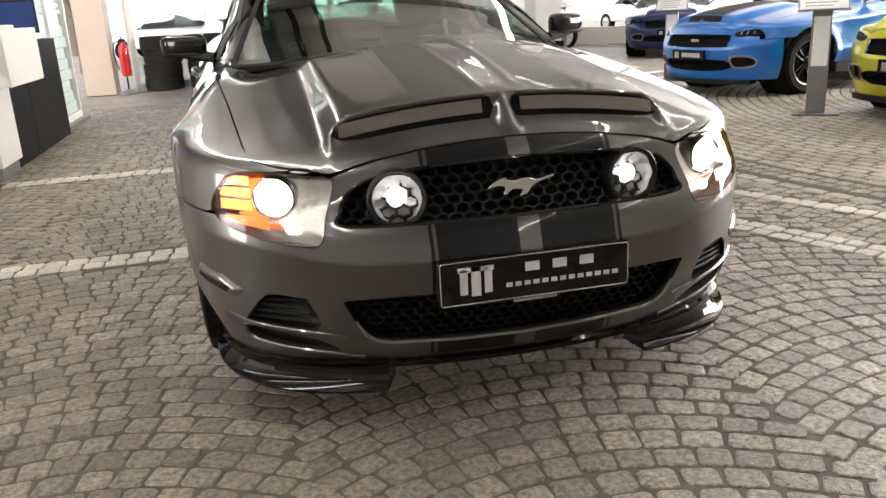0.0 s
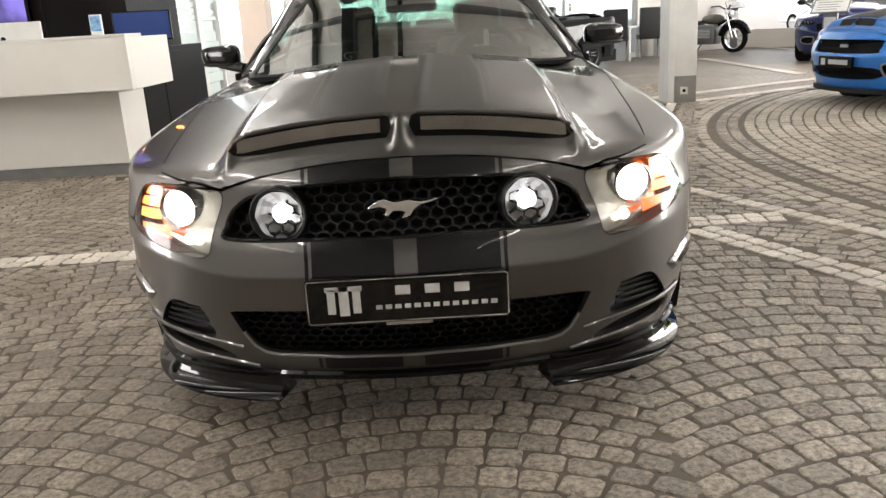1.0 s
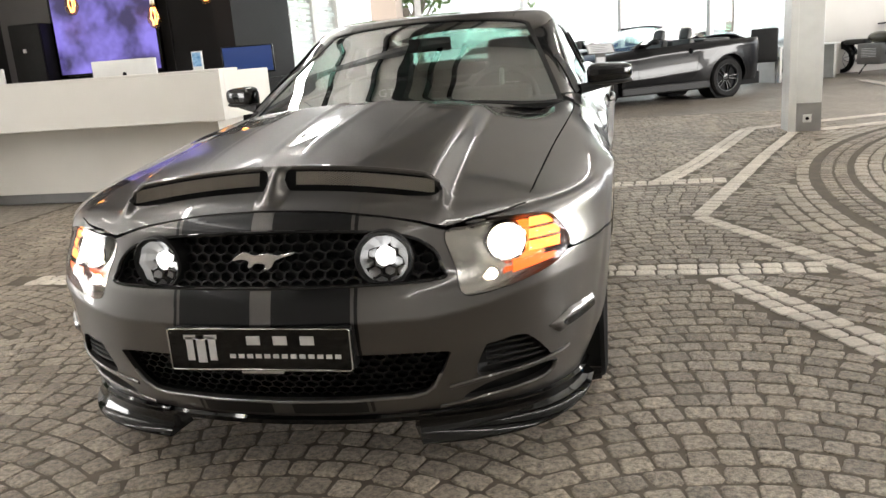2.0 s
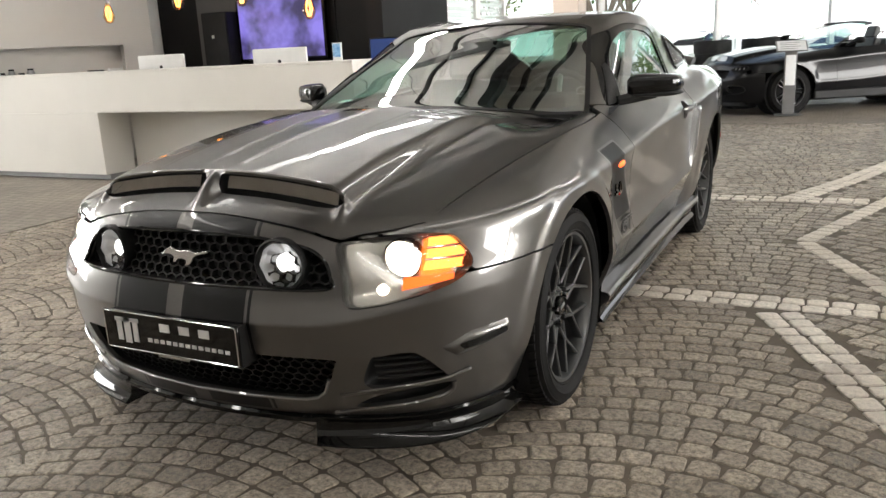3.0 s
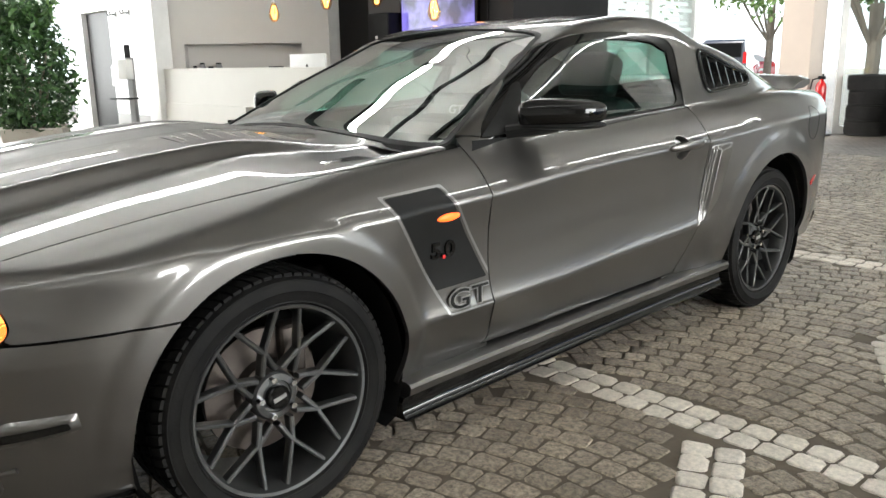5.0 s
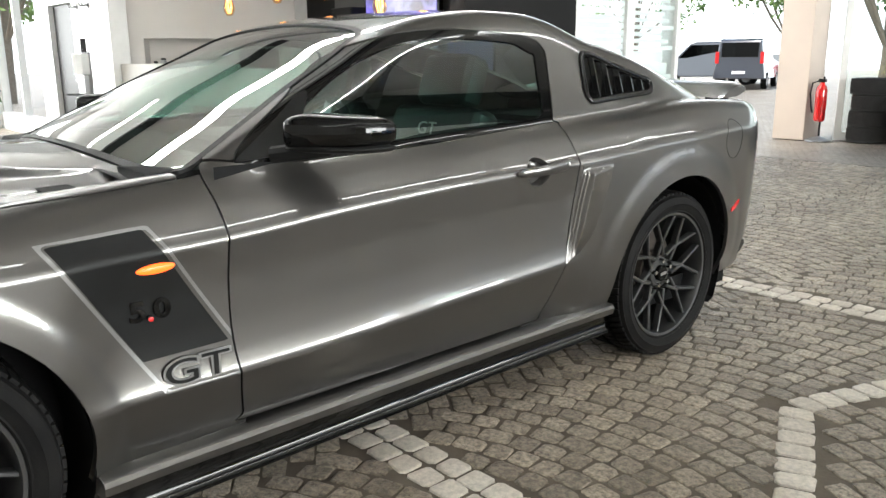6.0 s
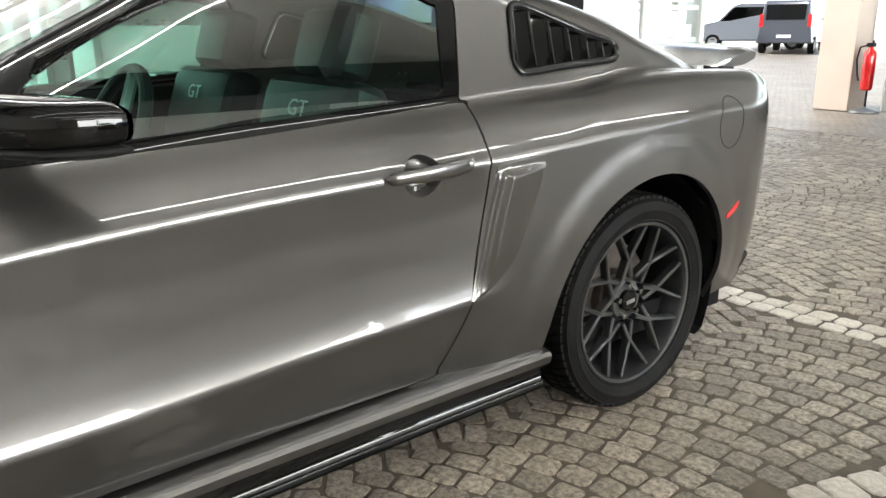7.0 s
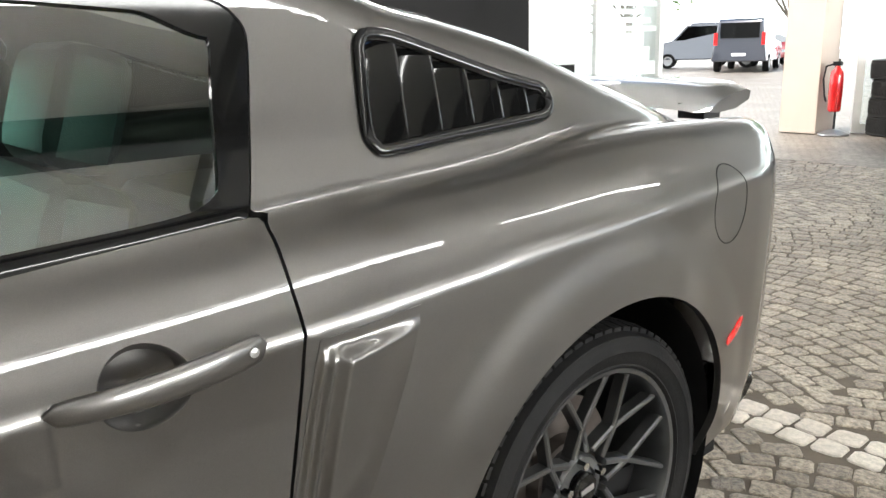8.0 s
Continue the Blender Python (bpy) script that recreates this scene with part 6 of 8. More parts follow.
def pendant(x, y, z):
    ob = thing("pendant_lamp", "amber glass pendant lamp glowing above the desk", "lamp", "pendants over the desk", at=Matrix.Translation((x, y, z)))
    part("cord", rod(bmesh.new(), (0, 0, 0.30), (0, 0, ROOM_H - z), 0.004, n=6), PLASTIC, ob)
    part("cap", lathe(bmesh.new(), [(0.02, 0.22), (0.024, 0.30), (0.0, 0.31)], 16), SATIN, ob, smooth=True)
    part("bulb", lathe(bmesh.new(), [(0.0, 0.0), (0.035, 0.01), (0.062, 0.06), (0.065, 0.10), (0.045, 0.17), (0.022, 0.23)], 20), glass("amber_glass", (0.97, 0.80, 0.52)), ob, "amber glass bulb", True)
    for k in range(5):
        a = k * math.tau / 5
        part("filament", tube(bmesh.new(), [(0.018 * math.cos(a), 0.018 * math.sin(a), 0.19), (0.034 * math.cos(a + 0.6), 0.034 * math.sin(a + 0.6), 0.11), (0.014 * math.cos(a + 1.2), 0.014 * math.sin(a + 1.2), 0.035)], 0.004, 6), glow("filament_glow", (1.0, 0.42, 0.12), 6), ob)
    return ob


for x, y, z in ((-6.1, 4.3, 1.72), (-5.0, 4.3, 1.80), (-4.1, 4.3, 1.78), (-3.28, 4.35, 1.60), (-2.75, 4.4, 1.78)):
    pendant(x, y, z)

# jars and cups in the niche
for k, (x, h, r) in enumerate(((0.10, 0.13, 0.035), (0.20, 0.17, 0.045), (0.31, 0.12, 0.05), (0.42, 0.17, 0.05), (0.82, 0.08, 0.05))):
    jar = thing("glass_jar", "small glass jar standing in the niche", "jar", "jars in the niche", at=NICHE @ Matrix.Translation((x, 0.13, 1.07)))
    part("glass", lathe(bmesh.new(), [(r * 0.9, 0.001), (r, 0.02), (r, h * 0.8), (r * 0.7, h)], 16), SATIN if k % 2 else GREYMETAL, jar, smooth=True)
    part("lid", lathe(bmesh.new(), [(r * 0.74, h), (r * 0.74, h + 0.02), (0, h + 0.022)], 16), PLASTIC, jar)
coffee = thing("coffee_machine", "small black coffee machine in the niche", "appliance", at=NICHE @ Matrix.Translation((1.2, 0.15, 1.07)))
part("body", boxes((-0.10, -0.08, 0, 0.10, 0.1, 0.13)), PLASTIC, coffee, bevel=0.008)
part("tray", boxes((-0.08, -0.12, 0, 0.08, -0.08, 0.025)), SATIN, coffee)
box_ = thing("white_box", "white box in the niche", "box", at=NICHE @ Matrix.Translation((1.45, 0.15, 1.07)))
part("body", boxes((-0.09, -0.09, 0, 0.09, 0.1, 0.14)), FRAME, box_, bevel=0.006)

# hooks and dispenser on the white wall
for x in (-9.15, -8.68):
    hk = thing("wall_hook", "dark twin hook on the white wall", "hook", "wall hooks", at=pose(x, 3.56, 1.95, 0, 0, -90))
    part("plate", boxes((0, -0.05, -0.04, 0.015, 0.05, 0.04)), GREYMETAL, hk)
    for s in (-1, 1):
        part("peg", tube(bmesh.new(), [(0.01, 0.03 * s, 0), (0.08, 0.05 * s, -0.01), (0.10, 0.06 * s, 0.04)], 0.012, 8), GREYMETAL, hk, smooth=True)
disp = thing("dispenser_stand", "grey disinfectant dispenser on a tall stand", "dispenser", at=pose(-8.22, 3.33, 0, 0, 0, 20))
part("foot", boxes((-0.2, -0.2, 0, 0.2, 0.2, 0.02)), GREYMETAL, disp)
part("post", boxes((-0.05, -0.03, 0.02, 0.05, 0.03, 1.34)), GREYMETAL, disp, bevel=0.005)
part("bottle_box", boxes((-0.09, -0.14, 1.06, 0.09, -0.03, 1.32)), FRAME, disp, bevel=0.01)
part("drip_tray", boxes((-0.16, -0.24, 0.80, 0.14, -0.03, 0.82)), PLASTIC, disp)
part("sign", boxes((-0.05, -0.03, 1.34, 0.05, -0.022, 1.51)), DARK, disp)


# ---- things standing in the showroom ----
def leaf_cloud(rng, count, place, size, material, name="foliage"):
    verts, faces = [], []
    for _ in range(count):
        c = place(rng)
        n = Vector((rng.gauss(0, 1), rng.gauss(0, 1), rng.gauss(0.5, 1))).normalized()
        u = n.cross(Vector((rng.gauss(0, 1), rng.gauss(0, 1), rng.gauss(0, 1)))).normalized()
        w = n.cross(u)
        s = size * rng.uniform(0.6, 1.3)
        b = len(verts)
        verts += [c - u * s, c + w * s * 0.45 + n * s * 0.1, c + u * s, c - w * s * 0.45 + n * s * 0.1]
        faces.append((b, b + 1, b + 2, b + 3))
    return mesh_of(name, verts, faces, material, smooth=False)


def leaf_material(name, a, b):
    m, nt, p = shader(name)
    g = nt.nodes.new("ShaderNodeNewGeometry")
    r = ramp(nt, g.outputs["Random Per Island"], a, b, 0.0, 1.0)
    nt.links.new(r.outputs[0], p.inputs["Base Color"])
    p.inputs["Roughness"].default_value = 0.45
    return m


LEAF = leaf_material("indoor_leaf", (0.012, 0.04, 0.010), (0.045, 0.10, 0.022))
TREELEAF = leaf_material("tree_leaf", (0.07, 0.15, 0.035), (0.2, 0.3, 0.08))
BARK = matte("bark", (0.22, 0.19, 0.15), (0.16, 0.135, 0.105), 0.9, 0, 12, 60, 0.4)
rng = random.Random(5)
plant = thing("planter_shrub", "bushy green shrub in a tall tapered taupe planter", "plant", at=pose(-4.82, 1.10, 0, 0, 0, 65))
TAUPE = matte("taupe_planter", (0.42, 0.39, 0.34), (0.38, 0.35, 0.30), 0.6, 0, 3, 120, 0.08)
bm = bmesh.new()
ring = []
for h, w in ((0.0, 0.185), (0.73, 0.24), (0.73, 0.21), (0.65, 0.205)):
    ring.append([bm.verts.new((sx * w, sy * w, h)) for sx, sy in ((-1, -1), (1, -1), (1, 1), (-1, 1))])
for a, b in zip(ring, ring[1:]):
    for k in range(4):
        bm.faces.new((a[k], a[(k + 1) % 4], b[(k + 1) % 4], b[k]))
bm.faces.new(ring[0][::-1])
bm.faces.new(ring[-1])
part("pot", bm, TAUPE, plant, bevel=0.01)
part("soil", boxes((-0.2, -0.2, 0.60, 0.2, 0.2, 0.66)), BARK, plant)
for k in range(7):
    a = k * 0.9
    part("stem", tube(bmesh.new(), [(0.05 * math.cos(a), 0.05 * math.sin(a), 0.66), (0.12 * math.cos(a), 0.12 * math.sin(a), 1.0), (0.2 * math.cos(a + 0.3), 0.2 * math.sin(a + 0.3), 1.35)], 0.010, 6), BARK, plant)


def shrub_spot(r):
    t = r.uniform(0, 1)
    wide = 0.36 * (0.55 + 0.45 * math.sin(math.pi * min(1, t * 1.1 + 0.1)))
    clump = Vector((r.choice((-0.15, 0, 0.16)), r.choice((-0.14, 0, 0.15)), 0)) * r.uniform(0.5, 1.2)
    a, q = r.uniform(0, math.tau), r.uniform(0.2, 1) ** 0.5
    return Vector((wide * q * math.cos(a), wide * q * math.sin(a), 0.72 + 1.02 * t + 0.05 * math.sin(7 * a))) + clump * 0.5


foliage = part("foliage", leaf_cloud(rng, 4600, shrub_spot, 0.034, LEAF), LEAF, plant)
tagged(foliage, kind="stuff")

TYRE_BM = tyre_body(0.335, -0.11, 0.11, 48)
tread_blocks(0.335, -0.11, 0.11, 48, TYRE_BM)
TYRE_MESH = bpy.data.meshes.new("loose_tyre")
TYRE_BM.to_mesh(TYRE_MESH)
TYRE_BM.free()
TYRE_MESH.transform(Matrix.Rotation(radians(90), 4, "Y"))
TYRE_MESH.materials.append(matte("paler_tyre_rubber", (0.022, 0.022, 0.022), (0.032, 0.031, 0.03), 0.7, 0, 9, 160, 0.2, spec=0.25))
TYRE_MESH.polygons.foreach_set("use_smooth", [True] * len(TYRE_MESH.polygons))
TYRE_MESH.set_sharp_from_angle(angle=radians(35))
for x, y, n in ((-2.08, 12.5, 4), (-1.34, 12.6, 4), (-0.62, 12.9, 5), (0.12, 13.5, 5)):
    for k in range(n):
        t = new("tyre", TYRE_MESH)
        t.matrix_world = pose(x + rng.uniform(-0.02, 0.02), y + rng.uniform(-0.02, 0.02), 0.115 + 0.232 * k, 0, 0, rng.uniform(0, 90))
        tagged(t, "loose black car tyre in a stack beside the window", "tyre", "stacked tyres")

ext = thing("fire_extinguisher", "red fire extinguisher hung on a chrome floor stand", "extinguisher", at=Matrix.Translation((-2.66, 12.05, 0)))
part("base", lathe(bmesh.new(), [(0.19, 0.0), (0.185, 0.02), (0.08, 0.06), (0.015, 0.075), (0, 0.075)], 28), SATIN, ext, "domed metal foot", True)
part("pole", rod(bmesh.new(), (0, 0, 0.06), (0, 0, 0.95), 0.014), PLASTIC, ext)
bottle = part("bottle", lathe(bmesh.new(), [(0.06, 0.30), (0.078, 0.32), (0.08, 0.35), (0.08, 0.74), (0.07, 0.80), (0.035, 0.84), (0.03, 0.87), (0, 0.87)], 28, Matrix.Translation((0.02, -0.09, 0))), RED, ext, "red bottle", True)
part("label", lathe(bmesh.new(), [(0.081, 0.48), (0.081, 0.66)], 28, Matrix.Translation((0.02, -0.09, 0)), close=False), RED, bottle)
part("valve", boxes((-0.03, -0.13, 0.87, 0.07, -0.06, 0.92)), PLASTIC, ext, bevel=0.008)
part("hose", tube(bmesh.new(), [(-0.02, -0.09, 0.89), (-0.12, -0.09, 0.86), (-0.15, -0.08, 0.70), (-0.12, -0.08, 0.5), (-0.09, -0.09, 0.42)], 0.012, 8), PLASTIC, ext, smooth=True)


def info_stand(x, y, yaw, h=1.0, label="grey steel display stand with a tilted price sheet"):
    ob = thing("display_stand", label, "stand", "display stands", at=pose(x, y, 0, 0, 0, yaw))
    part("foot", boxes((-0.2, -0.16, 0, 0.2, 0.16, 0.014)), GREYMETAL, ob, bevel=0.003)
    part("post", boxes((-0.085, -0.03, 0.014, 0.085, 0.03, h)), GREYMETAL, ob, bevel=0.004)
    part("notice", boxes((-0.07, -0.034, h * 0.45, 0.07, -0.031, h * 0.9)), PAPER, ob, "white printed sheet")
    m = Matrix.Translation((0, -0.02, h + 0.03)) @ Matrix.Rotation(radians(28), 4, "X")
    part("panel", boxes((-0.22, -0.16, -0.008, 0.22, 0.16, 0.008, m)), GREYMETAL, ob, bevel=0.003)
    part("price_sheet", boxes((-0.2, -0.145, 0.0085, 0.2, 0.145, 0.011, m)), PAPER, ob, "white price sheet")
    for k in range(4):
        part("print_bar", boxes((-0.16, 0.08 - 0.06 * k, 0.0112, 0.12 - 0.04 * (k % 2), 0.095 - 0.06 * k, 0.0118, m)), GREYMETAL, ob)
    return ob


info_stand(4.58, 3.76, -35, 1.0)
info_stand(5.2, 7.6, -35, 1.0)
info_stand(0.82, 10.85, 10, 1.0)
info_stand(7.65, 17.6, -10, 1.05)


def easy_chair(m):
    ob = thing("visitor_chair", "black leather visitor chair with chrome legs", "chair", "visitor chairs", at=m)
    part("seat", rounded_block(-0.23, -0.23, 0.40, 0.23, 0.23, 0.48, 0.025), LEATHER, ob, smooth=True)
    part("backrest", rounded_block(-0.23, 0.18, 0.42, 0.23, 0.25, 1.0, 0.025), LEATHER, ob, smooth=True)
    for sx in (-0.2, 0.2):
        for sy in (-0.2, 0.2):
            part("leg", rod(bmesh.new(), (sx, sy, 0), (sx, sy, 0.42), 0.013), CHROME, ob)
    return ob


chair0 = easy_chair(pose(4.2, 15.4, 0, 0, 0, 165) @ Matrix.Diagonal((1.15, 1.15, 1.15, 1)))
copy_thing(chair0, pose(5.05, 15.8, 0, 0, 0, 175))
table = thing("low_table", "white meeting table behind the visitor chairs", "table", at=pose(5.0, 16.2, 0, 0, 0, 30))
part("tabletop", boxes((-0.8, -0.4, 0.72, 0.8, 0.4, 0.75)), FRAME, table, bevel=0.004)
for sx in (-0.72, 0.72):
    part("leg", boxes((sx - 0.03, -0.34, 0, sx + 0.03, 0.34, 0.72)), FRAME, table)


def motorcycle(m):
    ob = thing("motorcycle", "black and chrome cruiser motorcycle on its side stand", "motorcycle", at=m)
    for y, r in ((-0.75, 0.33), (0.75, 0.32)):
        w = part("wheel", lathe(bmesh.new(), [(r - 0.09, -0.055), (r - 0.02, -0.06), (r, -0.03), (r, 0.03), (r - 0.02, 0.06), (r - 0.09, 0.055)], 36, Matrix.Translation((0, y, r)), "X", True), RUBBER, ob, smooth=True)
        part("rim", lathe(bmesh.new(), [(r - 0.1, -0.03), (r - 0.085, -0.035), (r - 0.085, 0.035), (r - 0.1, 0.03)], 36, Matrix.Translation((0, y, r)), "X", True), CHROME, w)
        for k in range(9):
            a = k * math.tau / 9
            part("spoke", rod(bmesh.new(), (0, y, r), (0, y + (r - 0.09) * math.cos(a), r + (r - 0.09) * math.sin(a)), 0.008, n=6), GREYMETAL, w)
        part("mudguard", tube(bmesh.new(), [(0, y + (r + 0.03) * math.cos(a), r + (r + 0.03) * math.sin(a)) for a in np.radians(np.linspace(10, 165, 11))], 0.075, 8), GLOSS, ob, smooth=True)
    part("frame", tube(bmesh.new(), [(0, -0.62, 0.80), (0, -0.3, 0.62), (0, 0.1, 0.55), (0, 0.55, 0.45)], 0.03), GLOSS, ob, smooth=True)
    bm = bmesh.new()
    bmesh.ops.create_uvsphere(bm, u_segments=20, v_segments=12, radius=1, matrix=Matrix.Translation((0, -0.18, 0.78)) @ Matrix.Diagonal((0.15, 0.30, 0.13, 1)))
    part("tank", bm, matte("olive_tank", (0.12, 0.12, 0.10), (0.1, 0.1, 0.08), 0.2, 0.3, 4, 80, 0, 0.8), ob, "olive grey tank", True)
    part("seat", rounded_block(-0.14, 0.1, 0.64, 0.14, 0.62, 0.76, 0.05), LEATHER, ob, smooth=True)
    part("engine", rounded_block(-0.18, -0.32, 0.20, 0.18, 0.26, 0.66, 0.05), GREYMETAL, ob, smooth=True)
    for k in range(6):
        part("cooling_fin", boxes((-0.19, -0.22, 0.36 + 0.035 * k, 0.19, 0.14, 0.375 + 0.035 * k)), CHROME, ob)
    part("exhaust", tube(bmesh.new(), [(0.16, -0.25, 0.42), (0.2, -0.1, 0.28), (0.21, 0.3, 0.26), (0.21, 0.95, 0.30)], 0.04), CHROME, ob, "chrome exhaust", True)
    for s in (-1, 1):
        part("fork", rod(bmesh.new(), (s * 0.09, -0.75, 0.33), (s * 0.09, -0.55, 0.98), 0.022), CHROME, ob, smooth=True)
        part("grip", tube(bmesh.new(), [(s * 0.05, -0.52, 1.0), (s * 0.25, -0.48, 1.08), (s * 0.40, -0.36, 1.07)], 0.016), PLASTIC, ob, smooth=True)
    part("headlamp", lathe(bmesh.new(), [(0.0, -0.09), (0.06, -0.07), (0.09, 0.0), (0.085, 0.02), (0.0, 0.03)], 24, Matrix.Translation((0, -0.66, 0.88)) @ Matrix.Rotation(radians(90), 4, "X")), CHROME, ob, smooth=True)
    part("side_stand", rod(bmesh.new(), (-0.08, 0.0, 0.3), (-0.26, 0.12, 0.0), 0.015), GLOSS, ob)
    return ob


motorcycle(pose(6.75, 17.0, 0, 0, 0, 40))


# ---- other show cars, from the same family of forms ----
LOWFLANK = side_sheet(-0.74, 3.80, -22, 88, 190, 70)
LOWNOSE = nose_sheet(0.16, 0.84, -70, 70, 46, 110)
WIDE_GRILLE = outline([(-0.42, 0.70), (0.42, 0.70), (0.50, 0.665), (0.49, 0.60), (0.42, 0.565), (-0.42, 0.565), (-0.49, 0.60), (-0.50, 0.665)], True, 4)
SLIM_LAMP = outline([(0.53, 0.715), (0.66, 0.745), (0.76, 0.735), (0.78, 0.70), (0.70, 0.68), (0.57, 0.672)], True, 4)
INTAKE = outline([(0.55, 0.46), (0.70, 0.46), (0.76, 0.41), (0.72, 0.35), (0.57, 0.34), (0.53, 0.40)], True, 4)
CHIN = outline([(-0.46, 0.42), (0.46, 0.42), (0.42, 0.30), (-0.42, 0.30)], True, 3)
SHAPES = {}


def shapes():
    """The panel meshes, made once and shared by all these cars."""
    if SHAPES:
        return SHAPES

    def keep(name, vf, both=False, depth=0.014):
        SHAPES[name] = [mesh_of(name, *flanged(*q, depth), GREY) for q in ((vf, mirrored(*vf)) if both else (vf,))]

    def bumper(x, y, z):
        base = np.minimum.reduce([arches(y, z), z - 0.2, np.where(z > 0.7, HOODFRONT(x) - y - 0.004, 1), np.where(x > 0.765, 0.642 - z, 0.05 + 0 * z), np.where((x > 0.7) & (z > 0.68), -1, 1)])
        return np.minimum.reduce([base, -within(WIDE_GRILLE, x, z), -within(SLIM_LAMP, x, z), -within(INTAKE, x, z), -within(CHIN, x, z)])

    keep("front_bumper", clip(*LOWNOSE, bumper))
    keep("hood", clip(*top_sheet(-0.79, 0.79, -0.86, 0.82, 70, 80), lambda x, y, z: np.minimum.reduce([y - HOODFRONT(x), HOODSIDE(y) - x, 0.600 + 0.17 * x**2 - y])))
    keep("hood_stripe", lift(*clip(*top_sheet(-0.3, 0.3, -0.86, 0.7, 30, 60), lambda x, y, z: np.minimum.reduce([y - HOODFRONT(x) - 0.05, 0.26 - x, 0.7 - y])), 0.002), depth=0.0)
    keep("fender", clip(*LOWFLANK, fender_zone), True)
    keep("door", clip(*LOWFLANK, door_zone), True)
    keep("body_side", clip(*LOWFLANK, shell_zone), True)
    keep("low_side", clip(*LOWFLANK, lambda x, y, z: np.minimum.reduce([shell_zone(x, y, z), 1.02 - z, y - 1.9])), True)
    keep("roof", clip(*top_sheet(-0.46, 0.46, 1.3, 2.95, 30, 40), roof_zone))
    keep("boot_lid", clip(*top_sheet(-0.7, 0.7, 3.2, 3.78, 24, 16), lambda x, y, z: np.minimum.reduce([0.66 - x, 3.70 - y, -within(BACKLIGHT, x, y)])))
    keep("rear_bumper", clip(*nose_sheet(0.27, 1.06, -60, 60, 24, 40, 3.0, True), lambda x, y, z: y - 3.45))
    keep("windscreen", lift(*clip(*top_sheet(-0.74, 0.74, 0.58, 1.5, 40, 34), lambda x, y, z: within(SCREEN, x, y) - 0.004), -0.004), depth=0.0)
    keep("rear_window", lift(*clip(*top_sheet(-0.52, 0.52, 2.48, 3.4, 24, 24), lambda x, y, z: within(BACKLIGHT, x, y) - 0.004), -0.004), depth=0.0)
    keep("side_window", lift(*clip(*LOWFLANK, lambda x, y, z: np.minimum(within(SIDEGLASS, y, z), x - 0.4)), -0.008), True, 0.0)
    keep("pillar", clip(*LOWFLANK, lambda x, y, z: np.minimum.reduce([shell_zone(x, y, z), z - 0.97, 1.5 - y])), True)
    return SHAPES


def painted(ob, material):
    ob.material_slots[0].link = "OBJECT"
    ob.material_slots[0].material = material
    return ob


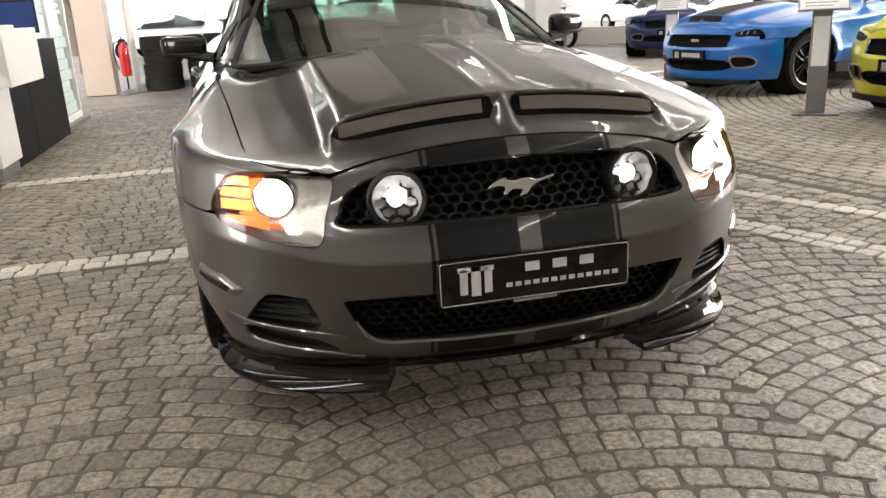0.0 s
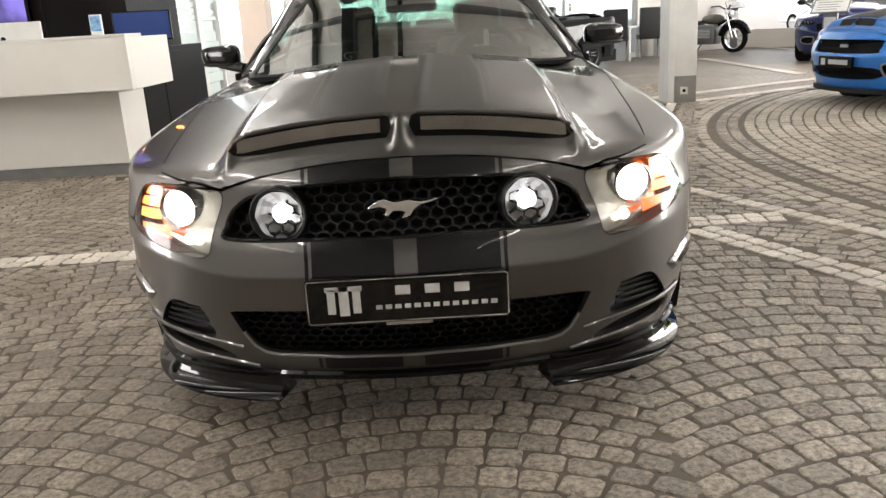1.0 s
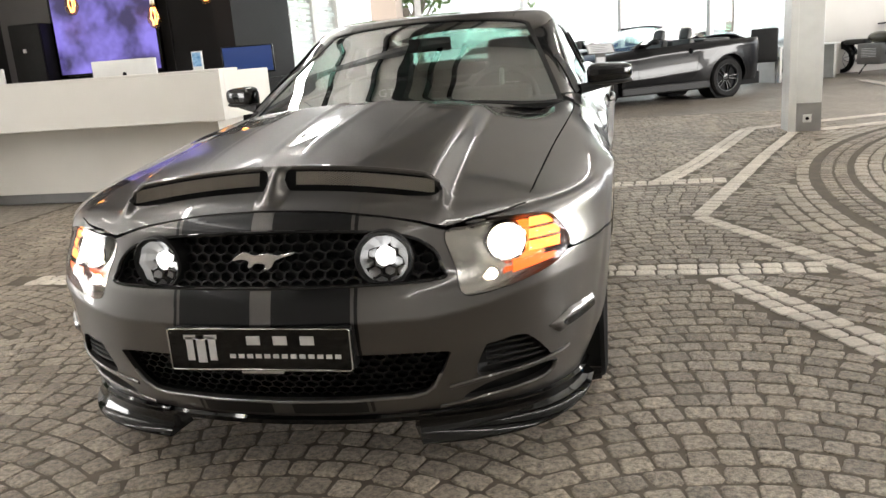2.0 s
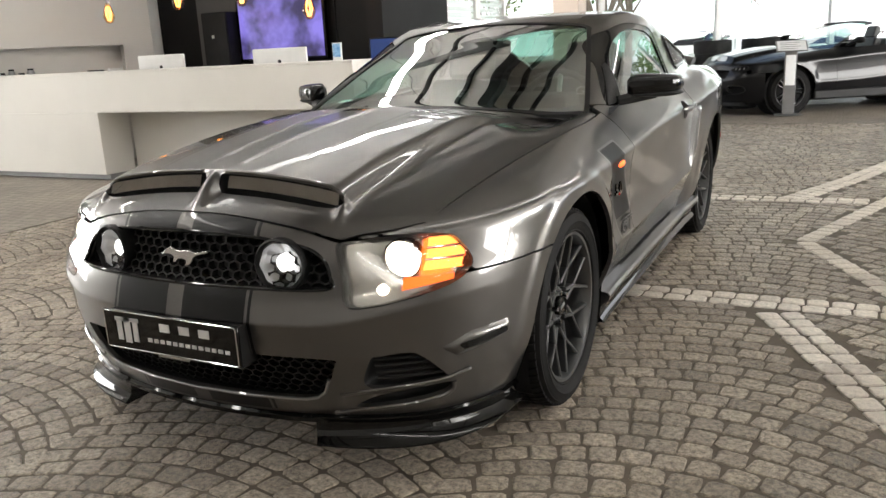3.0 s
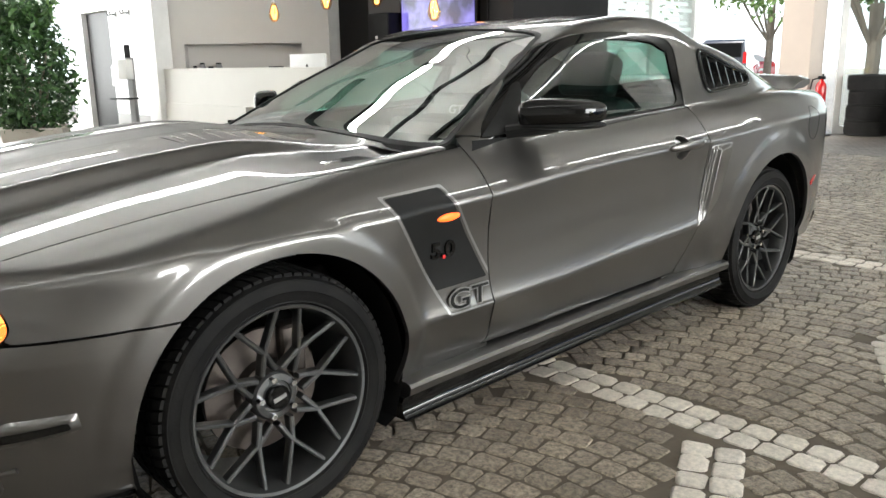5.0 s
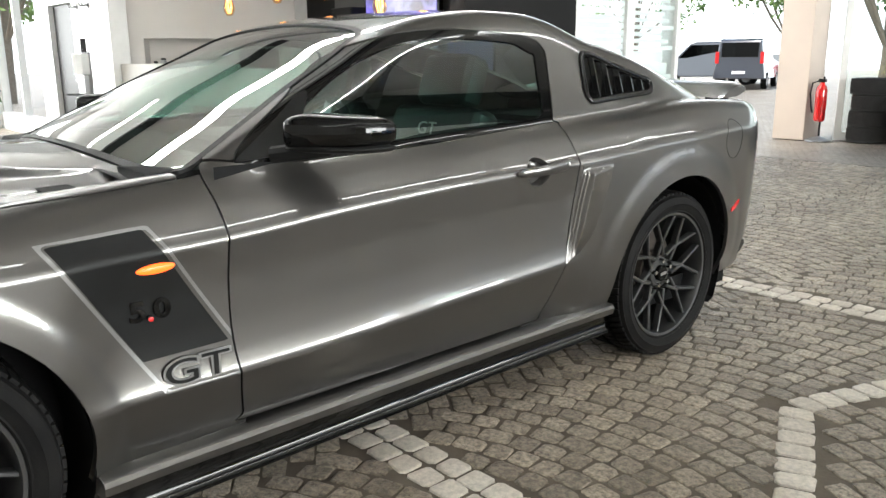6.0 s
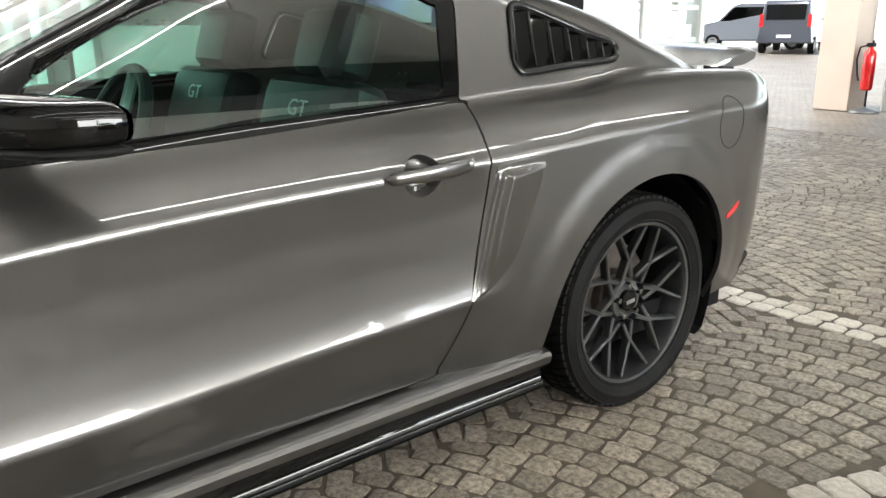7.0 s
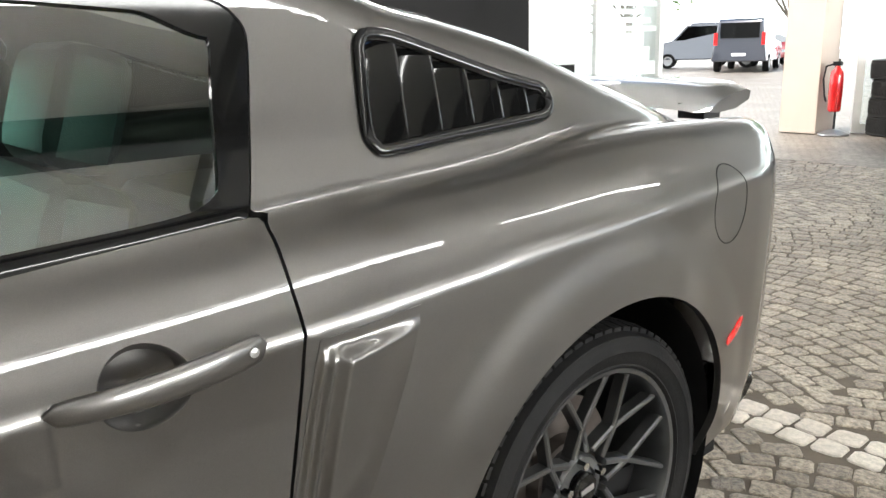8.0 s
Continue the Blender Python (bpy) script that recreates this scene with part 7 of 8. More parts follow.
def show_car(name, label, paint, at, open_top=False, stripe=None, plate=GLOSS, rim=RIM, group="show cars"):
    sh = shapes()
    car_ = thing(name, label, "car", group, at=at)
    names = ["front_bumper", "hood", "fender", "door", "boot_lid", "rear_bumper"] + (["low_side", "pillar"] if open_top else ["body_side", "roof"])
    for n in names:
        for me in sh[n]:
            painted(part(n, me, None, car_), paint)
    for n in ["windscreen"] + ([] if open_top else ["side_window", "rear_window"]):
        for me in sh[n]:
            painted(part(n, me, None, car_), AUTOGLASS)
    if stripe:
        # a real dark stripe on the blue car, a painted reflection on the black
        painted(part("hood_stripe", sh["hood_stripe"][0], None, car_, "hood band: dark stripe on blue, painted sky reflection on black"), stripe)
    back = lambda poly, d, s=1: mesh_of("inset", [(s * x, float(nose_y(x, z)) + d, z) for x, z in poly], [tuple(range(len(poly)))[::s]], DARK, False)
    part("grille", back(WIDE_GRILLE * (1.03, 1.03) - (0, 0.02), 0.05), DARK, car_, "black grille")
    part("chin_intake", back(CHIN * (1.04, 1.0), 0.05), DARK, car_)
    part("grille_emblem", boxes((-0.06, -0.885, 0.62, 0.06, -0.875, 0.65)), SATIN, car_)
    for s in (-1, 1):
        hl = part("headlamp", back(SLIM_LAMP * (1.0, 1.03) - (0, 0.02), 0.05, s), DARK, car_, "dark slim headlamp")
        part("lens", back(SLIM_LAMP, 0.004, s), LAMPGLASS, hl)
        for k in range(3):
            part("light_bar", rod(bmesh.new(), (s * (0.58 + 0.055 * k), float(nose_y(0.58 + 0.055 * k, 0.7)) + 0.02, 0.69), (s * (0.60 + 0.055 * k), float(nose_y(0.6 + 0.055 * k, 0.7)) + 0.02, 0.735), 0.006, n=6), SATIN, hl)
        part("side_intake", back(INTAKE * 1.0, 0.05, s), DARK, car_)
        part("intake_frame", loop_tube([(s * x, float(nose_y(x, z)) - 0.002, z) for x, z in INTAKE], 0.012, 6), GREYMETAL if not open_top else PLASTIC, car_, smooth=True)
        bm = bmesh.new()
        bmesh.ops.create_uvsphere(bm, u_segments=16, v_segments=10, radius=1, matrix=Matrix.Translation((s * 0.95, 1.06, 1.07)) @ Matrix.Diagonal((0.10, 0.07, 0.055, 1)))
        part("door_mirror", bm, PLASTIC, car_, smooth=True)
        part("mirror_arm", tube(bmesh.new(), [(s * 0.78, 0.96, 0.99), (s * 0.9, 1.04, 1.05)], 0.02, 6), PLASTIC, car_)
        part("sill", boxes((s * 0.86 - 0.06, 0.4, 0.2, s * 0.86 + 0.05, 2.3, 0.34)), PLASTIC, car_, bevel=0.02)
        for y in (0.0, 2.72):
            m = Matrix.Translation((0, y, 0.35)) @ Matrix.Diagonal((s, 1, 1, 1))
            w = part("wheel", lathe(bmesh.new(), [(0.25, 0.64), (0.32, 0.63), (0.35, 0.66), (0.35, 0.86), (0.32, 0.89), (0.25, 0.885)], 40, m, "X", True), RUBBER, car_, smooth=True)
            part("rim", lathe(bmesh.new(), [(0.255, 0.88), (0.25, 0.888), (0.235, 0.88), (0.23, 0.7), (0.255, 0.7)], 40, m, "X", True), rim, w, smooth=True)
            for k in range(5):
                bm = bmesh.new()
                for q in (-9, 9):
                    bar(bm, (0.05 * math.cos(radians(72 * k + q * 2)), 0.05 * math.sin(radians(72 * k + q * 2))), (0.245 * math.cos(radians(72 * k + q)), 0.245 * math.sin(radians(72 * k + q))), 0.013, 0.03, 0.85, 0.872)
                bmesh.ops.transform(bm, matrix=m, verts=bm.verts)
                part("spoke", bm, GLOSS, w, smooth=True)
            part("hub", lathe(bmesh.new(), [(0.07, 0.8), (0.07, 0.85), (0.03, 0.86), (0, 0.86)], 24, m, "X"), GLOSS, w)
            part("wheel_housing", lathe(bmesh.new(), [(0.40, 0.5), (0.40, 0.83)], 24, m, "X"), DARK, car_)
    part("splitter", prism(bmesh.new(), [(float(x), float(nose_y(x, 0.25)) - 0.02) for x in np.linspace(-0.7, 0.7, 15)] + [(0.6, -0.5), (-0.6, -0.5)], 0.15, 0.2), PLASTIC, car_)
    pl = part("plate", boxes((-0.26, -0.985, 0.42, 0.26, -0.955, 0.535)), plate, car_, "plain plate", bevel=0.004)
    part("plate_bar", boxes((-0.1, -0.9875, 0.45, 0.2, -0.985, 0.50)), SATIN if plate is GLOSS else GREYMETAL, pl)
    part("plate_device", boxes((-0.22, -0.9875, 0.44, -0.15, -0.985, 0.51)), SATIN if plate is GLOSS else GREYMETAL, pl)
    part("underbody", boxes((-0.75, -0.6, 0.18, 0.75, 3.6, 0.40), (-0.7, 0.42, 0.4, 0.7, 0.6, 0.92), (-0.6, 2.9, 0.4, 0.6, 3.5, 0.92)), DARK, car_)
    part("dashboard", rounded_block(-0.7, 0.65, 0.5, 0.7, 1.15, 0.95, 0.05), DARK, car_, smooth=True)
    for s in (-1, 1):
        lean = Matrix.Translation((s * 0.37, 1.98, 0.50)) @ Matrix.Rotation(radians(-18), 4, "X")
        st = part("front_seat", rounded_block(s * 0.37 - 0.24, 1.45, 0.38, s * 0.37 + 0.24, 1.98, 0.55, 0.05), LEATHER, car_, smooth=True)
        part("backrest", rounded_block(-0.24, -0.07, 0.0, 0.24, 0.07, 0.60, 0.05, lean), LEATHER, st, smooth=True)
        part("headrest", rounded_block(-0.13, -0.05, 0.6, 0.13, 0.05, 0.8, 0.04, lean), LEATHER, st, smooth=True)
    if open_top:
        part("folded_roof", rounded_block(-0.66, 2.35, 0.80, 0.66, 3.0, 1.06, 0.06), LEATHER, car_, "folded black fabric roof", True)
        part("screen_header", tube(bmesh.new(), [(x, 1.47 - 0.1 * x * x, 1.345 - 0.06 * x * x) for x in np.linspace(-0.52, 0.52, 9)], 0.02, 8), paint, car_, smooth=True)
    return car_


def heading(x, y, fx, fy):
    """A pose whose nose (-y) points along (fx, fy) with the front axle's middle at (x, y)."""
    return pose(x, y, 0, 0, 0, math.degrees(math.atan2(fx, -fy)))


show_car("blue_coupe", "bright blue sports coupe with a hood band: dark stripe on blue, painted sky reflection on black, parked indoors", BLUE, heading(5.36, 5.98, -0.98, -0.2), stripe=PLASTIC)
show_car("navy_coupe", "dark blue sports coupe parked beside the window", NAVY, heading(7.9, 12.4, -0.5, -0.87))
show_car("yellow_coupe", "acid yellow sports coupe parked indoors", YELLOW, heading(5.67, 3.05, -0.98, -0.2))
# its white hood band paints the sky's reflection into the colour
show_car("black_convertible", "black convertible with its roof down and a silver plate", BLACKCAR, heading(0.32, 11.75, -0.82, -0.57), True, WHITECAR, SATIN)


# ---- outside: parked vehicles, trees, pale sky ----
def street_car(name, label, paint, at, van=False):
    ob = thing(name, label, "van" if van else "car", "parked outside", at=at)
    L, W, H = (5.1, 0.98, 1.95) if van else (4.5, 0.9, 1.46)
    if van:
        body = [(0, 0.35), (0.05, 0.8), (0.25, 1.05), (1.0, 1.2), (1.6, 1.85), (1.9, 1.95), (4.9, 1.95), (5.05, 1.85), (5.1, 0.4)]
        glass_ = [(1.12, 1.22), (1.66, 1.80), (4.85, 1.82), (4.9, 1.22)]
    else:
        body = [(0, 0.35), (0.03, 0.62), (0.2, 0.78), (1.2, 0.95), (1.9, 1.36), (2.3, 1.46), (3.2, 1.44), (3.9, 1.2), (4.4, 1.0), (4.5, 0.7), (4.48, 0.35)]
        glass_ = [(1.35, 0.97), (1.95, 1.34), (2.35, 1.40), (3.15, 1.38), (3.75, 1.14), (3.6, 0.98)]
    M = Matrix(((0, 0, 1, 0), (1, 0, 0, 0), (0, 1, 0, 0), (0, 0, 0, 1)))
    bm = bmesh.new()
    n = len(body)
    rings = []
    for x, inset in ((-W, 0.0), (-W * 0.93, 0.02), (W * 0.93, 0.02), (W, 0.0)):
        rings.append([bm.verts.new((x * (0.80 if z > 1.1 and abs(x) > 0 else 1.0), y, z)) for y, z in body])
    for a, b in zip(rings, rings[1:]):
        for k in range(n):
            bm.faces.new((a[k], a[(k + 1) % n], b[(k + 1) % n], b[k]))
    bm.faces.new(rings[0])
    bm.faces.new(rings[-1])
    part("body", bm, paint, ob, bevel=0.05)
    for s in (-1, 1):
        v = [(s * ((W * 0.80 if z > 1.1 else W) + 0.012), y, z) for y, z in glass_]
        part("side_glass", mesh_of("side_glass", v, [tuple(range(len(v)))], GLOSS, False), GLOSS, ob)
        for y in (0.85, L - 0.95):
            w = part("wheel", lathe(bmesh.new(), [(0.2, -0.1), (0.31, -0.11), (0.33, -0.08), (0.33, 0.08), (0.31, 0.11), (0.2, 0.1)], 28, Matrix.Translation((s * (W - 0.1), y, 0.33)), "X", True), RUBBER, ob, smooth=True)
            part("rim", lathe(bmesh.new(), [(0.21, 0.0), (0.2, s * 0.105), (0.05, s * 0.09), (0.0, s * 0.09)], 20, Matrix.Translation((s * (W - 0.1), y, 0.33)), "X"), SATIN, w, smooth=True)
        zl = 1.0 if van else 0.78
        part("tail_lamp", boxes((s * W * 0.86 - 0.07, L - 0.04, zl, s * W * 0.86 + 0.07, L + 0.015, zl + (0.45 if van else 0.16))), RED, ob)
        part("headlamp", boxes((s * W * 0.75 - 0.14, -0.01, 0.62, s * W * 0.75 + 0.14, 0.1, 0.76)), FRAME, ob)
    zb = (1.25, 1.8) if van else (1.0, 1.3)
    part("rear_glass", boxes((-W * 0.7, L - 0.02, zb[0], W * 0.7, L + 0.01, zb[1])) if van else mesh_of("rear_glass", [(-W * 0.7, 4.36, 1.03), (W * 0.7, 4.36, 1.03), (W * 0.62, 3.5, 1.36), (-W * 0.62, 3.5, 1.36)], [(0, 1, 2, 3)], GLOSS, False), GLOSS, ob)
    part("plate", boxes((-0.25, L + 0.002, 0.6, 0.25, L + 0.02, 0.71)), PAPER, ob)
    return ob


DARKVAN = car_paint("dark_van_paint", (0.04, 0.045, 0.06), 0.1, 0.3, 0.3)
REDCAR = car_paint("red_car_paint", (0.35, 0.02, 0.02), 0.1, 0.2, 0.3)
street_car("dark_van", "dark blue van parked outside, seen from behind", DARKVAN, heading(-15.6, 34.5, -0.35, 0.93), True)
street_car("grey_van", "dark grey van parked outside the entrance", DARKVAN, heading(-20.2, 33.4, -0.86, -0.5), True)
street_car("red_car", "red car parked outside behind the vans", REDCAR, heading(-19.5, 39.0, -0.86, 0.5))
street_car("white_car", "white car parked outside the window", WHITECAR, heading(-1.9, 15.6, -0.86, -0.51))
street_car("white_car", "white car parked outside the window", WHITECAR, heading(4.0, 18.6, -0.86, -0.51))
street_car("silver_car", "silver car parked in the yard", car_paint("silver_paint", (0.5, 0.5, 0.51), 0.1, 0.6, 0.3), heading(0.5, 24.0, -0.95, 0.2))
street_car("white_saloon", "white car parked in the yard", WHITECAR, heading(-5.0, 27.0, -0.9, 0.3))
street_car("white_estate", "white car with red tail lamps parked in the yard", WHITECAR, heading(13.5, 27.0, -0.2, 0.98))
street_car("silver_car", "silver car parked in the yard", WHITECAR, heading(17.5, 23.0, 0.3, 0.95))


def tree(x, y, h, seed):
    r = random.Random(seed)
    ob = thing("broadleaf_tree", "green broadleaf tree in the yard outside", "tree", "trees outside", at=Matrix.Translation((x, y, 0)))
    bm = bmesh.new()
    tube(bm, [(0, 0, 0), (0.05, 0.03, h * 0.25), (0, 0.08, h * 0.5)], 0.16, 10)
    limbs = []
    for k in range(7):
        a = k * 0.9 + r.uniform(-0.3, 0.3)
        tip = Vector((math.cos(a) * h * r.uniform(0.18, 0.3), math.sin(a) * h * r.uniform(0.18, 0.3), h * r.uniform(0.5, 0.9)))
        limbs.append(tip)
        tube(bm, [(0, 0.03, h * 0.28), tip * 0.5 + Vector((0, 0, h * 0.12)), tip], 0.05, 6)
    part("trunk", bm, BARK, ob, smooth=True)

    def spot(q):
        c = q.choice(limbs)
        v = Vector((q.gauss(0, 1), q.gauss(0, 1), q.gauss(0, 0.8)))
        return c + v.normalized() * h * 0.17 * q.uniform(0.2, 1) ** 0.5

    tagged(part("crown", leaf_cloud(r, 2200, spot, 0.14, TREELEAF, "crown"), TREELEAF, ob), kind="stuff")
    return ob


for k, (x, y, h) in enumerate(((-13.5, 33.0, 6.5), (-7.5, 34.0, 7.5), (-4.6, 19.5, 4.8), (-1.0, 31.0, 6.0), (5.5, 30.0, 7.0), (12.0, 36.0, 8.0), (-19.0, 30.0, 7.0), (-24.0, 6.0, 6.0))):
    tree(x, y, h, 20 + k)


def sky_backdrop():
    m, nt, p = shader("overcast_distance")
    n = noise_tex(nt, 0.05, 3.0)
    r = ramp(nt, n.outputs["Fac"], (0.86, 0.9, 0.95), (1.0, 1.0, 1.0))
    p.inputs["Base Color"].default_value = (0.0, 0.0, 0.0, 1)
    p.inputs["Roughness"].default_value = 1.0
    nt.links.new(r.outputs[0], p.inputs["Emission Color"])
    p.inputs["Emission Strength"].default_value = 1.5
    v, f = [], []
    for k in range(64):
        a = k * math.tau / 64
        v += [(90 * math.cos(a), 90 * math.sin(a), z) for z in (-1, 45)]
    f = [(2 * k, 2 * ((k + 1) % 64), 2 * ((k + 1) % 64) + 1, 2 * k + 1) for k in range(64)]
    return tagged(new("backdrop", mesh_of("backdrop", v, f, m)), "pale overcast sky at the horizon", "sky", kind="structure")


sky_backdrop()


# ---- paving: single setts, white bands and the ring of pale pavers ----
def sett_material(name, a, b, rough=0.38, mottle=1.0):
    m, nt, p = shader(name)
    geo, inf = nt.nodes.new("ShaderNodeNewGeometry"), nt.nodes.new("ShaderNodeObjectInfo")
    add = nt.nodes.new("ShaderNodeMath")
    add.operation = "ADD"
    fr = nt.nodes.new("ShaderNodeMath")
    fr.operation = "FRACT"
    nt.links.new(geo.outputs["Random Per Island"], add.inputs[0])
    nt.links.new(inf.outputs["Random"], add.inputs[1])
    nt.links.new(add.outputs[0], fr.inputs[0])
    tone = ramp(nt, fr.outputs[0], a, b, 0.0, 1.0)
    tc = nt.nodes.new("ShaderNodeNewGeometry")
    grain, stain = nt.nodes.new("ShaderNodeTexNoise"), nt.nodes.new("ShaderNodeTexNoise")
    grain.inputs["Scale"].default_value, grain.inputs["Detail"].default_value, grain.inputs["Roughness"].default_value = 48.0, 8.0, 0.78
    stain.inputs["Scale"].default_value, stain.inputs["Detail"].default_value = 1.3, 4.0
    for n in (grain, stain):
        nt.links.new(tc.outputs["Position"], n.inputs["Vector"])
    g = ramp(nt, grain.outputs["Fac"], tuple(1 - mottle * q for q in (0.64, 0.66, 0.69)), tuple(1 + mottle * q for q in (0.62, 0.60, 0.55)), 0.40, 0.60)
    st = ramp(nt, stain.outputs["Fac"], (0.78, 0.74, 0.68), (1.12, 1.1, 1.06), 0.35, 0.65)
    last = tone.outputs[0]
    for k in (g, st):
        mx = nt.nodes.new("ShaderNodeMix")
        mx.data_type, mx.blend_type = "RGBA", "MULTIPLY"
        mx.inputs["Factor"].default_value = 1.0
        nt.links.new(last, mx.inputs["A"])
        nt.links.new(k.outputs[0], mx.inputs["B"])
        last = mx.outputs["Result"]
    nt.links.new(last, p.inputs["Base Color"])
    rr = nt.nodes.new("ShaderNodeMapRange")
    rr.inputs["To Min"].default_value, rr.inputs["To Max"].default_value = rough - 0.22, rough + 0.3
    nt.links.new(grain.outputs["Fac"], rr.inputs["Value"])
    nt.links.new(rr.outputs[0], p.inputs["Roughness"])
    bm_ = nt.nodes.new("ShaderNodeBump")
    bm_.inputs["Strength"].default_value, bm_.inputs["Distance"].default_value = 1.0, 0.012
    nt.links.new(grain.outputs["Fac"], bm_.inputs["Height"])
    nt.links.new(bm_.outputs[0], p.inputs["Normal"])
    return m


SETT = sett_material("grey_brown_sett", (0.187, 0.162, 0.136), (0.352, 0.310, 0.265))
WHITESETT = sett_material("white_sett", (0.58, 0.545, 0.51), (0.74, 0.705, 0.665), 0.5, 0.28)
RINGSETT = sett_material("pale_ring_paver", (0.34, 0.31, 0.27), (0.46, 0.42, 0.37), 0.48, 0.5)
RINGC, RING_OUT, RING_IN = (8.87, 2.75), 6.42, 6.20
BANDS = [((-2.62, 1.33), (1.98, 1.36)), ((-2.6, 3.86), (1.86, 3.98)), ((1.46, 1.22), (2.02, 0.02)), ((2.02, 0.02), (2.95, -1.9)),
         ((1.50, 2.62), (2.42, 5.35)), ((2.42, 5.35), (3.0, 6.95)), ((1.50, 2.62), (2.28, 0.95)), ((2.28, 0.95), (3.25, -1.2)),
         ((1.34, 3.98), (1.74, 4.95)), ((1.74, 4.95), (2.6, 7.5)), ((2.6, 7.5), (5.65, 8.97)), ((5.65, 8.97), (9.5, 9.6)), ((3.3, 7.05), (5.6, 8.2)), ((5.6, 8.2), (9.0, 9.0))]
SINGLE = BANDS[4:8]
FAR_BANDS = [((6.0, 15.0), (5.9, 9.9)), ((8.6, 19.2), (8.6, 16.0))]
rs = random.Random(11)


def sett_shape(w, d, r, h=0.012, top=0.0):
    """Outline of one worn sett: upper face, worn edge, foot."""
    n = 8
    rings = []
    base = []
    for sx, sy in ((1, 1), (-1, 1), (-1, -1), (1, -1)):
        kx, ky = r.uniform(0.87, 1.04), r.uniform(0.87, 1.04)
        cut = r.uniform(0.14, 0.34)
        two = [(sx * kx, sy * (ky - cut)), (sx * (kx - cut), sy * ky)]
        base += two if sx * sy > 0 else two[::-1]
    for scale, z in ((0.80, top), (0.93, top - 0.0016), (1.0, top - 0.007)):
        rings.append([(x * scale * w / 2, y * scale * d / 2, z) for x, y in base])
    faces = [tuple(range(n))]
    for j in range(2):
        for k in range(n):
            faces.append((j * n + k, (j + 1) * n + k, (j + 1) * n + (k + 1) % n, j * n + (k + 1) % n))
    return [p for ring in rings for p in ring], faces


def seg_dist(x, y, a, b):
    ex, ey = b[0] - a[0], b[1] - a[1]
    t = max(0, min(1, ((x - a[0]) * ex + (y - a[1]) * ey) / (ex * ex + ey * ey)))
    return math.hypot(x - a[0] - t * ex, y - a[1] - t * ey)


def polygon_radius(x, y, R):
    """Distance of a place beyond a nine-sided border round the ring."""
    a = math.degrees(math.atan2(y - RINGC[1], x - RINGC[0])) - 182
    a = (a % 40) - 20
    return math.hypot(x - RINGC[0], y - RINGC[1]) * math.cos(math.radians(a)) / math.cos(math.radians(20)) - R


class Paving:
    """Collects setts into one mesh."""

    def __init__(self):
        self.v, self.f = [], []

    def lay(self, x, y, yaw, w, d, up=0.0):
        pts, faces = sett_shape(w, d, rs)
        c, s = math.cos(yaw), math.sin(yaw)
        tx, ty = rs.uniform(-0.016, 0.016), rs.uniform(-0.016, 0.016)
        b = len(self.v)
        self.v += [(x + c * px - s * py, y + s * px + c * py, pz + up + tx * px + ty * py) for px, py, pz in pts]
        self.f += [tuple(b + i for i in face) for face in faces]


def whites():
    for a, b in BANDS:
        L = math.hypot(b[0] - a[0], b[1] - a[1])
        yaw = math.atan2(b[1] - a[1], b[0] - a[0])
        n = max(1, round(L / 0.105))
        for row in ((0.0,) if (a, b) in SINGLE else (-0.05, 0.05)):
            for k in range(n):
                t = (k + 0.5 + (0.12 if row > 0 else 0)) / n
                yield a[0] + t * (b[0] - a[0]) - math.sin(yaw) * row, a[1] + t * (b[1] - a[1]) + math.cos(yaw) * row, yaw, L / n * 0.95, 0.122 if (a, b) in SINGLE else 0.096


def greys(x0, x1, y0, y1):
    """Setts in flat segmental arcs, column by column."""
    wide = 1.32
    for c in range(int((x0 - 1) / wide) - 1, int((x1 + 1) / wide) + 2):
        xc = c * wide
        for r in range(int((y0 - 0.6) / 0.097), int((y1 + 0.6) / 0.097)):
            u = -1.0 + rs.uniform(0, 0.08)
            while u < 1.0:
                w = rs.uniform(0.085, 0.114)
                du = w / (wide / 2)
                m = u + du / 2
                if m > 1.07:
                    break
                x = xc + m * wide / 2
                y = r * 0.097 + 0.22 * (1 - m * m) + (0.05 if c % 2 else 0)
                yaw = math.atan2(-0.44 * m, wide / 2)
                if x0 < x < x1 and y0 < y < y1:
                    yield x, y, yaw + rs.uniform(-0.04, 0.04), w * 0.99 / math.cos(yaw), rs.uniform(0.092, 0.097) * math.cos(yaw)
                u += du


def ring_zone(x, y):
    return polygon_radius(x, y, 6.98) < 0


stuff, pale, white = Paving(), Paving(), Paving()
single_grey, single_white = [], []
for x, y, yaw, w, d in whites():
    if 0.95 < x < 2.4 and 0.0 < y < 4.2 and len(single_white) < 280:
        single_white.append((x, y, yaw, w, d))
    else:
        white.lay(x, y, yaw, w, d, 0.004)
for x, y, yaw, w, d in greys(-4.2, 3.6, -2.6, 9.6):
    if ring_zone(x, y) or min(seg_dist(x, y, a, b) + (0.035 if (a, b) in SINGLE else 0) for a, b in BANDS) < 0.118:
        continue
    if 0.95 < x < 1.9 and -0.9 < y < 2.3 and len(single_grey) < 290:
        single_grey.append((x, y, yaw, w, d))
    else:
        stuff.lay(x, y, yaw, w, d, rs.uniform(-0.002, 0.001))
